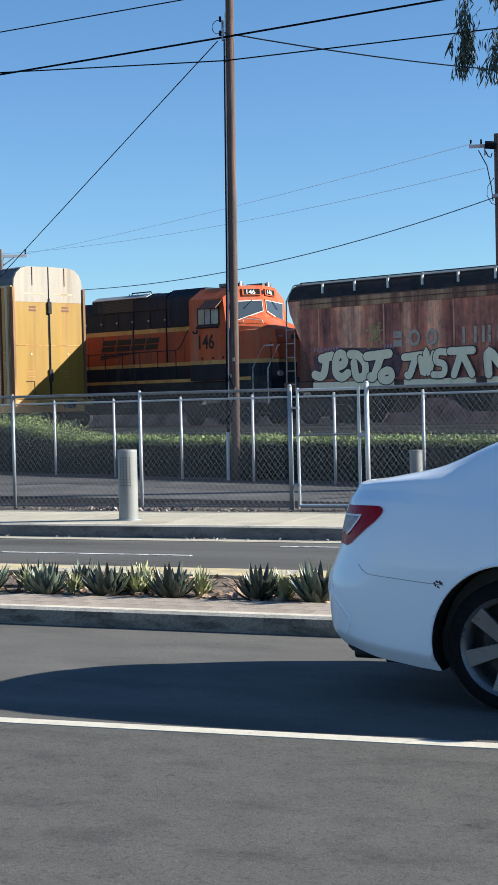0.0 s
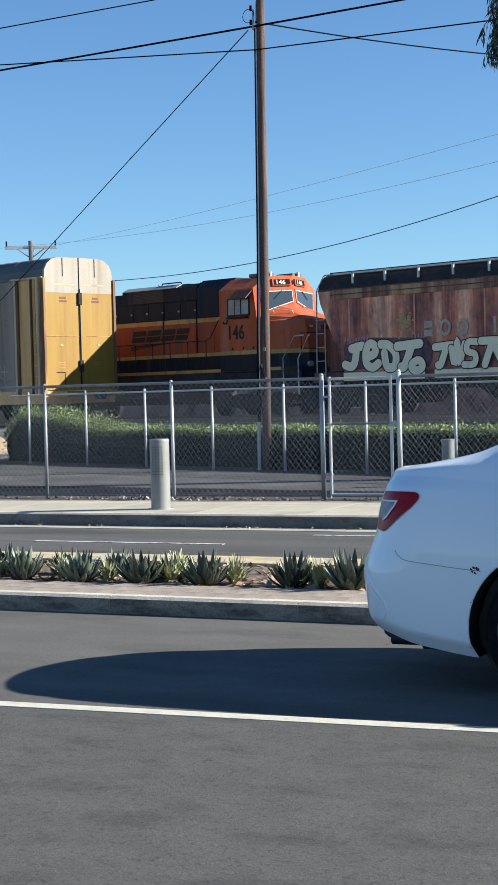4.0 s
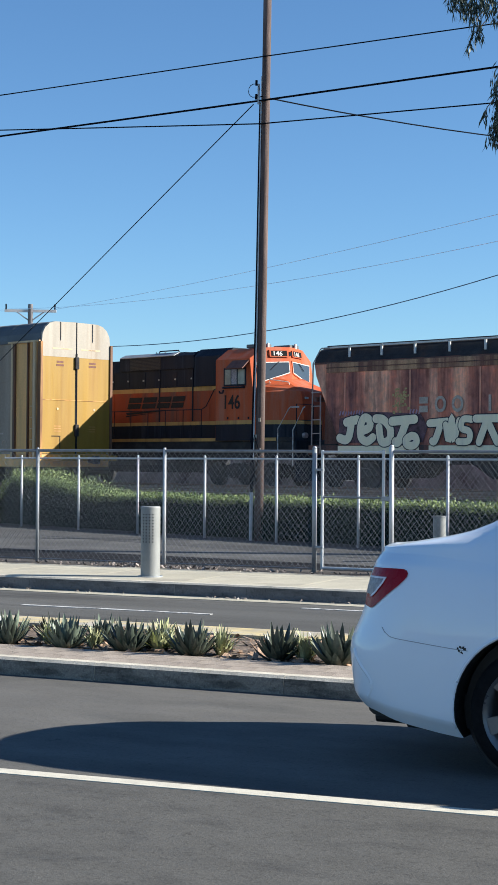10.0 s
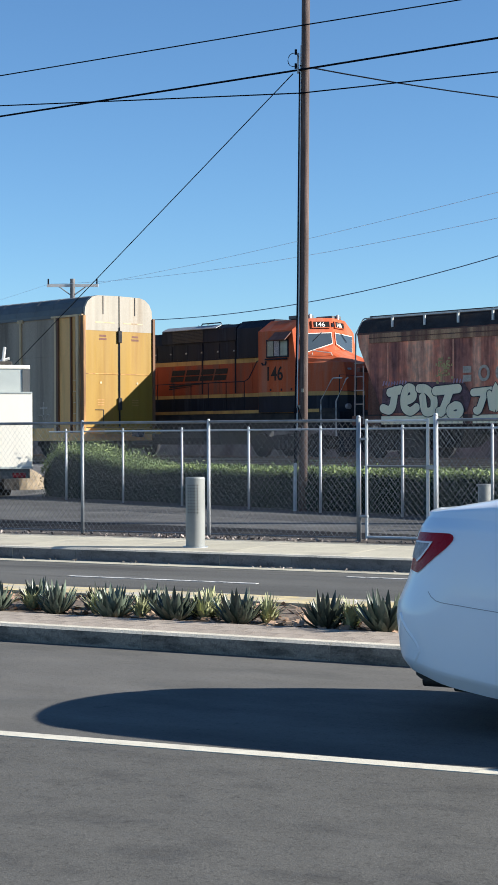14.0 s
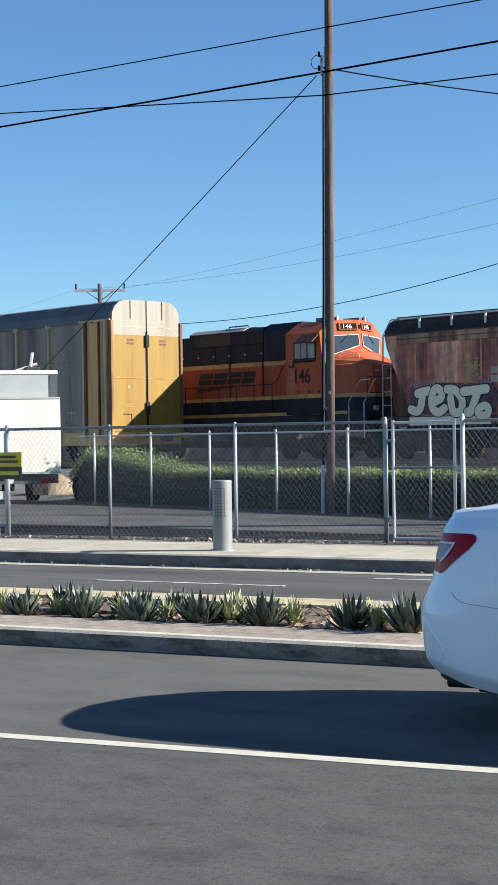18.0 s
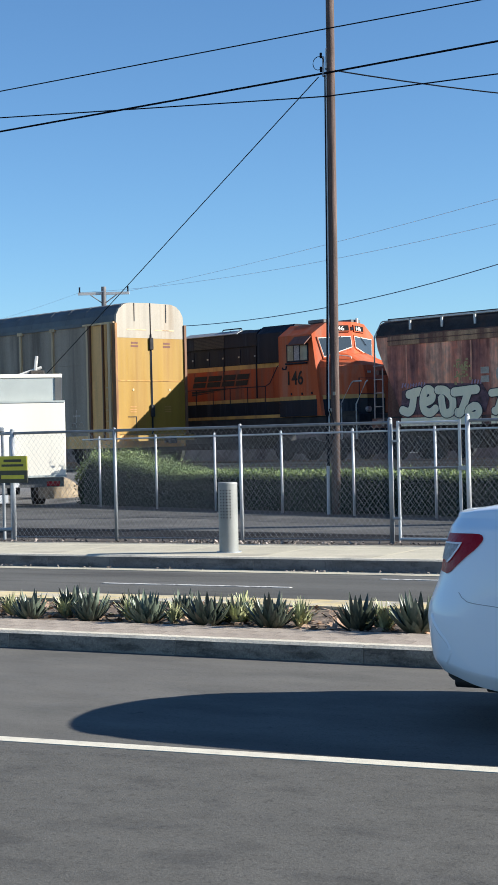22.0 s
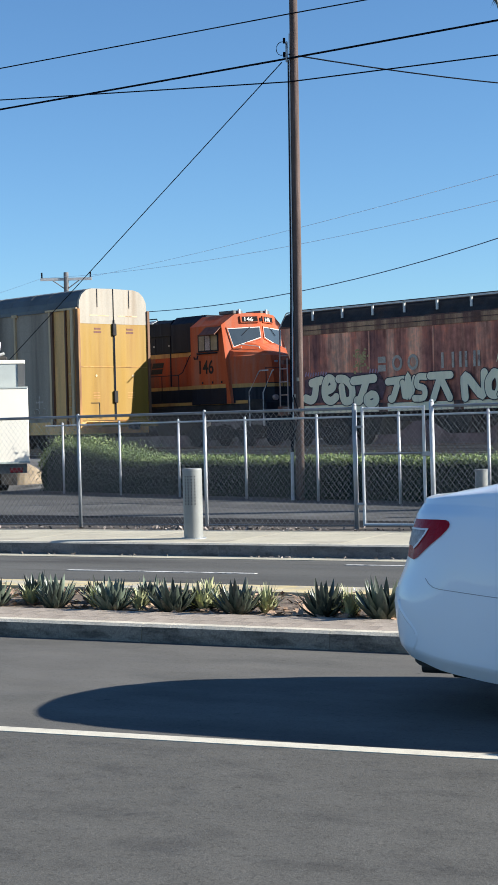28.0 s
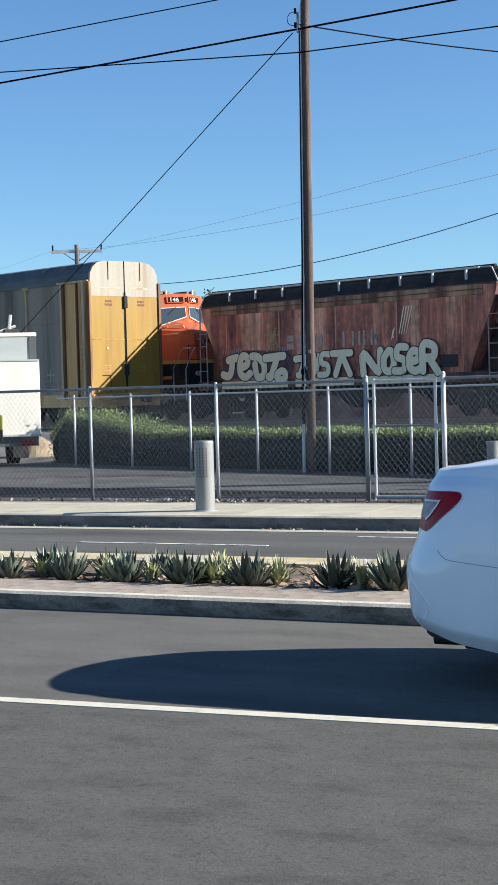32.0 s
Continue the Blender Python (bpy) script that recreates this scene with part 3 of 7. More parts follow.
# planted strip: brick edge, soil, wood chips
strip = setting("planting_bed", boxed(-400, 400, NEAR + 0.53, 12.55, -0.3, 0.14), "soil", "planting strip of dry brown soil between two roads", "planting bed")
edge = setting("paver_edge", boxed(-400, 400, NEAR + 0.15, NEAR + 0.53, 0.06, 0.118), "mortar", "weathered reddish brick edging along the planted strip", "paving")
brick = finish(boxed(0.0015, 0.1985, 0.0015, 0.1185, 0, 0.157), "paver")
edge2 = setting("paver_edge_back", boxed(-400, 400, 12.08, 12.55, 0.1, 0.168), "kerb_yellow", "sunlit tan concrete edging along the planted strip", "paving")

rng = random.Random(4)
bm = bmesh.new()
for k in range(4600):
    x, y = rng.uniform(-14, 1), rng.uniform(NEAR + 0.55, 12.2)
    if rng.random() < 0.35 and not (-5.3 < x < -3.6):
        continue
    s = rng.uniform(0.012, 0.045)
    r = Euler((rng.uniform(-0.6, 0.6), rng.uniform(-0.6, 0.6), rng.uniform(0, 6.3))).to_matrix()
    q = [r @ Vector(p) + Vector((x, y, 0.15)) for p in ((-s, -s * 0.45, 0), (s, -s * 0.4, 0.004), (s * 0.9, s * 0.5, 0.012), (-s * 0.8, s * 0.4, 0.008))]
    bm.faces.new([bm.verts.new(p) for p in q])
thing("wood_chips", "scattered reddish wood chips and dry leaf litter on soil", "mulch", kind="stuff", bm=bm, mat="chip")

# leaf litter along the gutters and the fence
bm = bmesh.new()
for k in range(620):
    c = rng.choice((-11.4, -8.1, -6.9, -12.6, -7.9, -10.2))
    y = FAR - 0.06 - abs(rng.gauss(0, 0.05)) if rng.random() < 0.12 else FENCE - 0.25 + rng.gauss(0.05, 0.2)
    z = 0.012 if y < FAR else 0.12
    x = c + rng.gauss(0, 0.28) if y < FAR else (rng.gauss(-11.0, 0.6) if rng.random() < 0.4 else rng.uniform(-16, -5))
    s = rng.uniform(0.010, 0.034) * (0.62 if y < FAR else 1.0)
    r = Euler((rng.uniform(-1, 1), rng.uniform(-1, 1), rng.uniform(0, 6.3))).to_matrix()
    q = [r @ Vector(p) + Vector((x, y, z + s * 0.5)) for p in ((-s, -s * 0.5, 0), (s, -s * 0.4, 0), (s * 0.7, s * 0.6, s * 0.3), (-s * 0.9, s * 0.4, 0))]
    bm.faces.new([bm.verts.new(p) for p in q])
thing("leaf_litter", "dry leaves and scraps of paper lying along kerb and fence", "litter", kind="stuff", bm=bm, mat="litter")

setting("soil_strip", boxed(-60, 40, 19.254, FENCE + 0.42, -0.2, 0.118), "soil_dark", "dark strip of soil and leaf mould under the fence", "soil")

# yard behind the fence and the raised railway bed
setting("yard", boxed(-400, 400, FENCE - 0.1, 38.0, -0.3, 0.10), "asphalt_yard", "old grey asphalt yard road behind the fence", "yard")
# dark sheet painted as the shadow that falls behind the fence
setting("yard_patch", prismed([(-60, 20.3), (60, 20.3), (60, 20.5), (-8, 22.0), (-11.4, 22.6), (-15.4, 23.3), (-22, 24.2), (-60, 25)], "z", 0.05, 0.105), "asphalt_shadow", "dark band standing in for a cast shadow on the yard", "yard")

TRACK = pose(-31.28, 49.05, 0, 0, 0, -20.0)      # x along the rails to the right, y across them, away
RAIL = 0.8
# high bank beyond the tracks is added; its shaded face darkens gaps under wagons
bed = setting("rail_bed", prismed([(-17.0, -0.3), (-12.5, 0.08), (-11.0, 0.18), (-6.0, 0.32), (-2.2, 0.58), (13.5, 0.58), (14.0, 2.3), (16.0, 2.5), (22, 2.4), (40, -0.3)], "x", -400, 220), "ballast", "raised bed of dark dusty railway ballast", "rail bed")
bed.matrix_basis = TRACK
for n, y in enumerate((1.5, 6.05)):
    rt = thing("railway_track", "rusty steel railway track on dark wooden sleepers", "railway track", at=TRACK, group="tracks")
    for d in (-0.7525, 0.7525):
        prof = [(y + d - 0.065, 0.63), (y + d - 0.065, 0.65), (y + d - 0.012, 0.67), (y + d - 0.012, 0.75), (y + d - 0.036, 0.765), (y + d - 0.036, RAIL),
                (y + d + 0.036, RAIL), (y + d + 0.036, 0.765), (y + d + 0.012, 0.75), (y + d + 0.012, 0.67), (y + d + 0.065, 0.65), (y + d + 0.065, 0.63)]
        part("rail", prismed(prof, "x", -300, 200), "steel_rail", rt)
    slp = finish(boxed(-0.11, 0.11, y - 1.3, y + 1.3, 0.5, 0.632, bevel=0.01), "sleeper")
    for k in range(90):
        part("sleeper", slp, "sleeper", rt, at=pose(-22 + k * 0.54, 0, 0))


# ---- chain link fences ----
def weave(bm, x0, x1, z0, z1, pitch, r):
    """Diamond wire mesh in the plane y = 0, of square bars."""
    def bar(a, b):
        d = (b - a).normalized()
        u = Vector((-d.z, 0, d.x)) * r
        v = Vector((0, r, 0))
        ring = [[bm.verts.new(p + q) for q in (u, v, -u, -v)] for p in (a, b)]
        for k in range(4):
            bm.faces.new((ring[0][k], ring[0][(k + 1) % 4], ring[1][(k + 1) % 4], ring[1][k]))
    h = z1 - z0
    lean = h * 0.82
    n = int((x1 - x0 + lean) / pitch) + 1
    for k in range(n):
        s = x0 - lean + k * pitch
        for up in (True, False):
            a, b = (Vector((s, 0, z0)), Vector((s + lean, 0, z1))) if up else (Vector((s, 0, z1)), Vector((s + lean, 0, z0)))
            if a.x < x0:
                f = (x0 - a.x) / (b.x - a.x)
                a = a.lerp(b, f)
            if b.x > x1:
                f = (x1 - a.x) / (b.x - a.x)
                b = a.lerp(b, f)
            if b.x - a.x > 0.02:
                bar(a, b)
    return bm


def post_mesh(h, r):
    bm = tubed([(0, 0, -0.1), (0, 0, h)], r, 12)
    tube(bm, [(0, 0, h), (0, 0, h + 0.02), (0, 0, h + 0.03)], r * 1.06, 12, r2=r * 0.5)
    return finish(bm, "post", True)


def fence_panel(root, x0, x1, z0, z1, pitch, r, mat="wire_mesh"):
    part("chain_link", weave(bmesh.new(), x0, x1, z0, z1, pitch, r), mat, root)


front = thing("chain_link_fence", "galvanised steel chain link fence with a top rail", "fence", at=pose(-0.03, FENCE, 0.16), group="fences")
thick = post_mesh(1.615, 0.025)
# duller steel puts shade into the colour of all but one left post
for x in (-19.2, -17.0, -12.9, -10.78):
    part("post", thick if x == -10.78 else post_mesh(1.615, 0.025), "steel_galv" if x == -10.78 else "steel_dull", front, at=pose(x, 0, 0))
for x in (-4.9, -2.7, -0.5, 1.7):
    part("post", thick, "steel_galv", front, at=pose(x, 0, 0))
# this post too is duller, its shade put into the colour
part("terminal_post", post_mesh(1.64, 0.032), "steel_dull", front, at=pose(-8.47, 0, 0))
part("terminal_post", post_mesh(1.66, 0.032), "steel_galv", front, at=pose(-7.36, 0, 0))
part("terminal_post", post_mesh(1.64, 0.036), "steel_galv", front, at=pose(-14.76, 0, 0))
for x0, x1 in ((-14.76, -8.47), (-7.36, 4.0)):
    part("top_rail", tubed([(x0, 0, 1.6), (x1, 0, 1.6)], 0.022, 10), "steel_shaded", front)
    part("tension_wire", tubed([(x0, 0, 0.01), (x1, 0, 0.01)], 0.006, 6), "wire_mesh", front)
    fence_panel(front, x0, x1, -0.02, 1.6, 0.085, 0.0018)

gate = thing("fence_gate", "narrow chain link gate in a steel tube frame", "gate", at=pose(-8.385, FENCE, 0.16), group="gates")
part("gate_frame", tube(tube(tubed([(0.0, 0, 0.0), (0.0, 0, 1.62)], 0.021, 10), [(0.88, 0, 0.0), (0.88, 0, 1.62)], 0.021, 10), [(0, 0, 0.02), (0.88, 0, 0.02)], 0.02, 10), "steel_galv", gate)
part("top_bar", tubed([(0, 0, 1.59), (0.88, 0, 1.59)], 0.02, 10), "steel_galv", gate)
part("middle_bar", tubed([(0, 0, 0.98), (0.88, 0, 0.98)], 0.015, 10), "steel_shaded", gate)
part("latch", boxed(0.86, 0.98, -0.03, 0.03, 0.94, 1.0, bevel=0.006), "steel_dull", gate)
for z in (0.3, 1.35):
    part("hinge", boxed(-0.1, 0.02, -0.03, 0.03, z - 0.016, z + 0.016, bevel=0.005), "steel_dull", gate)
fence_panel(gate, 0.0, 0.88, 0.0, 1.59, 0.085, 0.0018)

slide = thing("sliding_gate", "grey steel tube gate hung with a warning sign", "gate", at=pose(-15.3, FENCE, 0.16), group="gates")
for x, h in ((0.07, 1.68), (0.25, 1.68), (0.39, 1.55)):
    part("gate_post", tubed([(x, 0.0 if x < 0.1 else 0.1, -0.06), (x, 0.0 if x < 0.1 else 0.1, h)], 0.034 if x < 0.1 else (0.025 if x < 0.3 else 0.015), 10), "steel_dull", slide)
part("roller", boxed(0.27, 0.34, -0.05, 0.05, 1.62, 1.70, bevel=0.02), "steel_dull", slide)
part("bottom_bar", tubed([(-5, 0, 0.12), (0.5, 0, 0.12)], 0.03, 10), "steel_dull", slide)
part("top_bar", tubed([(-5, 0, 1.6), (0.5, 0, 1.6)], 0.026, 10), "steel_dull", slide)
part("middle_bar", tubed([(-5, 0, 0.9), (0.3, 0, 0.9)], 0.02, 10), "steel_dull", slide)
part("roller", boxed(0.12, 0.2, -0.05, 0.05, 1.60, 1.69, bevel=0.02), "steel_dull", slide)
fence_panel(slide, -5, 0.3, 0.12, 1.6, 0.085, 0.0018)

sign = thing("warning_sign", "yellow and black warning sign hung on the gate", "sign", at=pose(-15.0, FENCE - 0.075, 1.0))
part("upper_panel", boxed(0, 0.53, -0.012, 0.012, 0.19, 0.41), "sign_yellow", sign, "yellow upper panel")
part("lower_panel", boxed(0, 0.53, -0.012, 0.012, 0.0, 0.19), "sign_dark", sign, "black lower panel")
for x0, x1, z0, z1 in ((0.1, 0.43, 0.32, 0.36), (0.06, 0.47, 0.25, 0.285)):
    part("text_bar", boxed(x0, x1, -0.016, -0.011, z0, z1), "sign_dark", sign)
part("text_bar", boxed(0.05, 0.48, -0.016, -0.011, 0.06, 0.12), "sign_yellow", sign)

BACK = pose(-13.4, 28.2, 0.1, 0, 0, -24.5)        # back fence and hedge, x along it
rear = thing("chain_link_fence", "thin galvanised chain link fence before the hedge", "fence", at=BACK, group="fences")
thin = post_mesh(1.62, 0.026)
for x in (-7.87, -5.55, -3.36, -1.12, 1.04, 3.25, 5.4, 7.6, 9.8):
    part("post", thin, "steel_galv", rear, at=pose(x, 0, 0))
part("top_rail", tubed([(-8.6, 0, 1.58), (18, 0, 1.58)], 0.018, 8), "steel_galv", rear)
fence_panel(rear, -8.6, 12, 0.03, 1.58, 0.085, 0.0018)


# ---- hedge ----
def hedge(length0, length1, depth, h):
    rng = random.Random(11)
    root = thing("hedge", "clipped green hedge in shade with a sunlit top", "hedge", at=BACK @ pose(0, 0.5, 0))
    bm = bmesh.new()
    n = 90
    prev = None
    for i in range(n + 1):
        x = length0 + (length1 - length0) * i / n
        hh = h(x) + 0.04 * noise.noise((x * 1.3, 0, 3)) - 0.13
        f = 0.06 + 0.05 * noise.noise((x * 0.9, 4, 0))
        ring = [bm.verts.new((x, y, z)) for y, z in ((f + 0.1, 0), (f, hh * 0.5), (f + 0.06, hh), (depth - 0.1, hh), (depth, hh * 0.5), (depth - 0.1, 0))]
        if prev:
            for k in range(6):
                bm.faces.new((prev[k], prev[(k + 1) % 6], ring[(k + 1) % 6], ring[k]))
        prev = ring
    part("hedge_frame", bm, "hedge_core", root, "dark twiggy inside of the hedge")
    leaves, shoots = bmesh.new(), bmesh.new()

    def leaf(bm, x, y, z, up):
        d = Vector((rng.gauss(0, 1), rng.gauss(-0.2, 0.8), rng.gauss(up, 0.8)))
        s = Vector((rng.gauss(0, 1), rng.gauss(0, 1), rng.gauss(0, 0.6)))
        s = s - d * (s.dot(d) / d.length_squared)
        grain_quad(bm, Vector((x, y, z)), d, s, rng.uniform(0.035, 0.075), rng.uniform(0.018, 0.036))
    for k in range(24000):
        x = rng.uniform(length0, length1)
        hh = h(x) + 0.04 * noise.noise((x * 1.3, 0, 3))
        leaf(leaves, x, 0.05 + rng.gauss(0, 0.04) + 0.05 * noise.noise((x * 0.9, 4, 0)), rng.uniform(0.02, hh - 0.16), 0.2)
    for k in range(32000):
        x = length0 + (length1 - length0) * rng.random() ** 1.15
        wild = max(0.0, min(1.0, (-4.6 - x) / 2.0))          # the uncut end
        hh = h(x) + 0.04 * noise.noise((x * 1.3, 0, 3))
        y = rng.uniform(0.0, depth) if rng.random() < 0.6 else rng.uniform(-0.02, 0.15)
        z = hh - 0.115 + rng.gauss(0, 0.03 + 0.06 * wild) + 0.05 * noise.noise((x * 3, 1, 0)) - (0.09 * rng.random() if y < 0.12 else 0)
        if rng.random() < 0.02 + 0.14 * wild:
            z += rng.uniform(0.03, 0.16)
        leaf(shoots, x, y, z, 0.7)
    for k in range(1500):
        leaf(leaves, rng.gauss(0.30, 0.22), -0.22 + rng.gauss(0, 0.05), abs(rng.gauss(0.0, 0.28)), 0.4)
    # front leaves take the shaded tone, top leaves the sunlit one
    part("foliage", leaves, "hedge_leaf_shade", root, "small green leaves, darkened as in shade")
    part("top_growth", shoots, "hedge_leaf_lit", root, "yellow-green leaves and shoots on top, sunlight put into their colour")
    return root


hedge(-9.8, 16, 1.3, lambda x: 0.88 + 0.40 * max(0.0, min(1.0, (-5.9 - x) / 3.0)) - 0.5 * max(0.0, -9.1 - x) / 0.7)


# ---- poles and cables ----
PX, PY = -13.05, 28.32
pole = thing("utility_pole", "tall weathered brown wooden utility pole", "utility pole", at=pose(PX - 0.030, PY, 0.1, 0, 0.655, 0), group="poles")
bm = bmesh.new()
tube(bm, [(0, 0, -0.3), (0, 0, 3), (0, 0, 6), (0, 0, 9), (0, 0, 12.2)], 0.088, 20, r2=0.078)
part("shaft", bm, "wood_pole", pole, smooth=True)
part("conduit", tubed([(-0.124, -0.07, 0.9), (-0.124, -0.07, 1.6), (-0.120, -0.06, 2.6), (-0.104, -0.04, 4.2), (-0.092, -0.03, 8.5)], 0.033, 8), "cable", pole, "black cable stapled to the pole")
part("bolt_bracket", boxed(-0.13, -0.09, -0.12, -0.08, 8.45, 8.85, bevel=0.01), "steel_dull", pole)
for z in (8.55, 8.82):
    part("insulator", tubed([(-0.16, -0.1, z), (-0.16, -0.1, z + 0.05), (-0.16, -0.1, z + 0.1)], 0.025, 8), "cable", pole)
bm = bmesh.new()
tube(bm, [(-0.2 + 0.12 * math.cos(a), -0.12, 8.72 + 0.13 * math.sin(a)) for a in [k * math.tau / 14 for k in range(13)]], 0.007, 6)
part("cable_loop", bm, "cable", pole)
part("riser_guard", tubed([(-0.124, -0.09, -0.1), (-0.124, -0.09, 0.93)], 0.034, 10), "steel_galv", pole, "pale steel cable guard")


for x, z in ((-0.04, 1.55), (0.03, 1.72), (-0.05, 1.98), (0.02, 2.3)):
    part("pole_tag", boxed(x - 0.025, x + 0.025, -0.094, -0.086, z, z + 0.07), "rack_cream", pole, "small pale tag")
part("pale_wire", tubed([(-0.090, -0.095, 1.6), (-0.088, -0.09, 2.6), (-0.072, -0.078, 4.2), (-0.064, -0.072, 9.0)], 0.0125, 6), "steel_galv", pole, "thin pale ground wire")


for z, h, r in ((1.42, 0.10, 0.045), (1.62, 0.16, 0.038), (1.90, 0.09, 0.046)):
    part("cable_clamp", tubed([(-0.122, -0.075, z), (-0.12, -0.08, z + h / 2), (-0.122, -0.075, z + h)], r, 8), "cable", pole, "black cable clamp")
part("loose_wire", tubed([(-0.09, -0.09, 2.05), (-0.02, -0.11, 1.9), (0.03, -0.10, 1.72), (0.0, -0.105, 1.5), (-0.06, -0.10, 1.3), (-0.02, -0.11, 1.1)], 0.012, 6), "cable", pole, "loose black wire")


def hung(name, a, b, sag, r, mat, label):
    a, b = Vector(a), Vector(b)
    pts = [a.lerp(b, k / 24) - Vector((0, 0, 4 * sag * (k / 24) * (1 - k / 24))) for k in range(25)]
    return thing(name, label, "cable", group="overhead cables", bm=tubed(pts, r, 6), mat=mat)


Z1, Z2, Z3 = 9.47, 8.62, 8.17
hung("power_line", (PX, PY - 0.1, Z1), (-46, PY, Z1 - 1.0), 0.02, 0.012, "cable", "black overhead power line")
hung("power_line", (PX, PY - 0.1, Z1), (22, PY - 0.1, Z1 + 1.05), 0.02, 0.012, "cable", "black overhead power line")
hung("telephone_cable", (PX, PY - 0.1, Z2), (-46, PY, Z2 - 1.0), 0.04, 0.02, "cable", "thick black telephone cable")
hung("telephone_cable", (PX, PY - 0.1, Z2), (22, PY - 0.1, Z2 + 1.4), 0.0, 0.02, "cable", "thick black telephone cable")
hung("telephone_cable", (PX, PY - 0.1, Z3), (-46, PY, Z3 + 2.2), 0.05, 0.013, "cable", "thin black telephone cable")
hung("telephone_cable", (PX, PY - 0.1, Z3), (22, PY - 0.1, Z3 + 0.1), 0.05, 0.013, "cable", "thin black telephone cable")
hung("service_drop", (PX, PY - 0.1, Z2 + 0.08), (-1.4, 47.8, 10.55), 0.68, 0.014, "cable", "thin black service cable")
hung("service_drop", (PX - 0.15, PY - 0.1, Z2 - 0.06), (-34.19, 42.48, 0.1), 0.0, 0.010, "cable", "thin black guy cable running down behind the truck")
FARP = (-60.0, 92.8)
RP = (-16.15, 58.95)
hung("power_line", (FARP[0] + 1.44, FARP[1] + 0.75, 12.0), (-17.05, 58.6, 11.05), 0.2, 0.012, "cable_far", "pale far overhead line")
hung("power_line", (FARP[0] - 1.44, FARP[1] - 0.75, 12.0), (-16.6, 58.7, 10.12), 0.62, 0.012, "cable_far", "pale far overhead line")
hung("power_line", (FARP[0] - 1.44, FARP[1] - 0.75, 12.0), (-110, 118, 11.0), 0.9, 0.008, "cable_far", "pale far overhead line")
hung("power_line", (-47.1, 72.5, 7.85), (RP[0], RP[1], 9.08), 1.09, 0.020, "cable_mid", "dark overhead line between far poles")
low_pole = thing("utility_pole", "short wooden pole behind the railway", "utility pole", at=pose(-47.1, 72.5, 0), group="poles")
part("shaft", tubed([(0, 0, 0), (0, 0, 8.0)], 0.15, 10, r2=0.12), "wood_pole", low_pole)

far_pole = thing("utility_pole", "far wooden utility pole with one crossarm", "utility pole", at=pose(*FARP, 0.35, 0, 0, 28), group="poles")
part("shaft", tubed([(0, 0, 0), (0, 0, 12.0)], 0.22, 12, r2=0.17), "wood_far", far_pole)
part("crossarm", boxed(-1.75, 1.75, -0.1, 0.08, 11.45, 11.63), "arm_far", far_pole, "pale weathered crossarm")
for s in (-1, 1):
    part("brace", tubed([(s * 0.9, -0.1, 11.45), (0, -0.1, 10.8)], 0.04, 6), "wood_far", far_pole)
    part("insulator", tubed([(s * 1.65, 0, 11.6), (s * 1.65, 0, 11.85), (s * 1.65, 0, 12.0)], 0.055, 8), "cable", far_pole)
right_pole = thing("utility_pole", "wooden utility pole with a crossarm and insulators", "utility pole", at=pose(*RP, 0, 0, 0, 15), group="poles")
part("shaft", tubed([(0, 0, 0), (0, 0, 11.4)], 0.17, 12, r2=0.13), "wood_pole", right_pole)
part("crossarm", boxed(-1.05, 1.2, -0.08, 0.06, 10.91, 11.03), "arm_far", right_pole, "pale weathered crossarm")
for x in (-0.98, -0.6, 0.9):
    part("insulator", tubed([(x, 0, 11.02), (x, 0, 11.12), (x, 0, 11.22)], 0.035, 8), "cable", right_pole)
part("cutout_switch", tubed([(-0.46, -0.2, 10.98), (-0.05, -0.2, 10.94)], 0.15, 12), "cable", right_pole, "dark cylinder switch")
part("switch_bracket", boxed(-0.5, -0.44, -0.22, -0.06, 10.6, 10.95), "steel_dull", right_pole)
part("wire_loop", tubed([(-0.45, -0.2, 10.75), (-0.35, -0.22, 10.55), (-0.25, -0.2, 10.5), (-0.2, -0.2, 10.65)], 0.025, 6), "cable", right_pole)
part("wire_loop", tubed([(-0.15, -0.1, 9.75), (-0.38, -0.15, 9.45), (-0.42, -0.15, 9.1), (-0.25, -0.12, 8.8), (0.0, -0.1, 8.72)], 0.014, 6), "cable", right_pole)
part("clamp", boxed(-0.22, 0.12, -0.2, -0.1, 9.02, 9.14, bevel=0.01), "steel_dull", right_pole)
bm = bmesh.new()
tube(bm, [(-0.7, -0.1, 10.8), (-0.4, -0.2, 10.2), (-0.25, -0.2, 9.4), (-0.2, -0.1, 8.9)], 0.02, 6)
part("jumper_wire", bm, "cable", right_pole)


# ---- bollards ----
def bollard(x, y):
    root = thing("bollard", "grey round steel bollard with rows of small holes", "bollard", at=pose(x, y, 0.16), group="bollards")
    bm = bmesh.new()
    tube(bm, [(0, 0, -0.05), (0, 0, 0.86)], 0.122, 28, cap=False)
    part("tube", bm, "bollard", root, smooth=True)
    part("cap", tubed([(0, 0, 0.86), (0, 0, 0.875), (0, 0, 0.882)], 0.124, 28, r2=0.116), "bollard", root)
    part("base_plate", tubed([(0, 0, 0.0), (0, 0, 0.012)], 0.16, 28), "steel_dull", root)
    hole = finish(tubed([(0, -0.1245, 0), (0, -0.118, 0)], 0.009, 8), "hole")
    for a in (-18, 2, 22, 42):
        for k in range(10):
            part("hole", hole, "black_plastic", root, at=pose(0, 0, 0.44 + k * 0.038, 0, 0, a))
    return root


bollard(-9.716, 17.79)
stub = thing("vent_post", "short round grey steel vent post in the yard", "vent post", at=pose(-7.80, 23.46, 0.1))
part("tube", tube(bmesh.new(), [(0, 0, -0.05), (0, 0, 0.69)], 0.098, 24, cap=False), "bollard", stub, smooth=True)
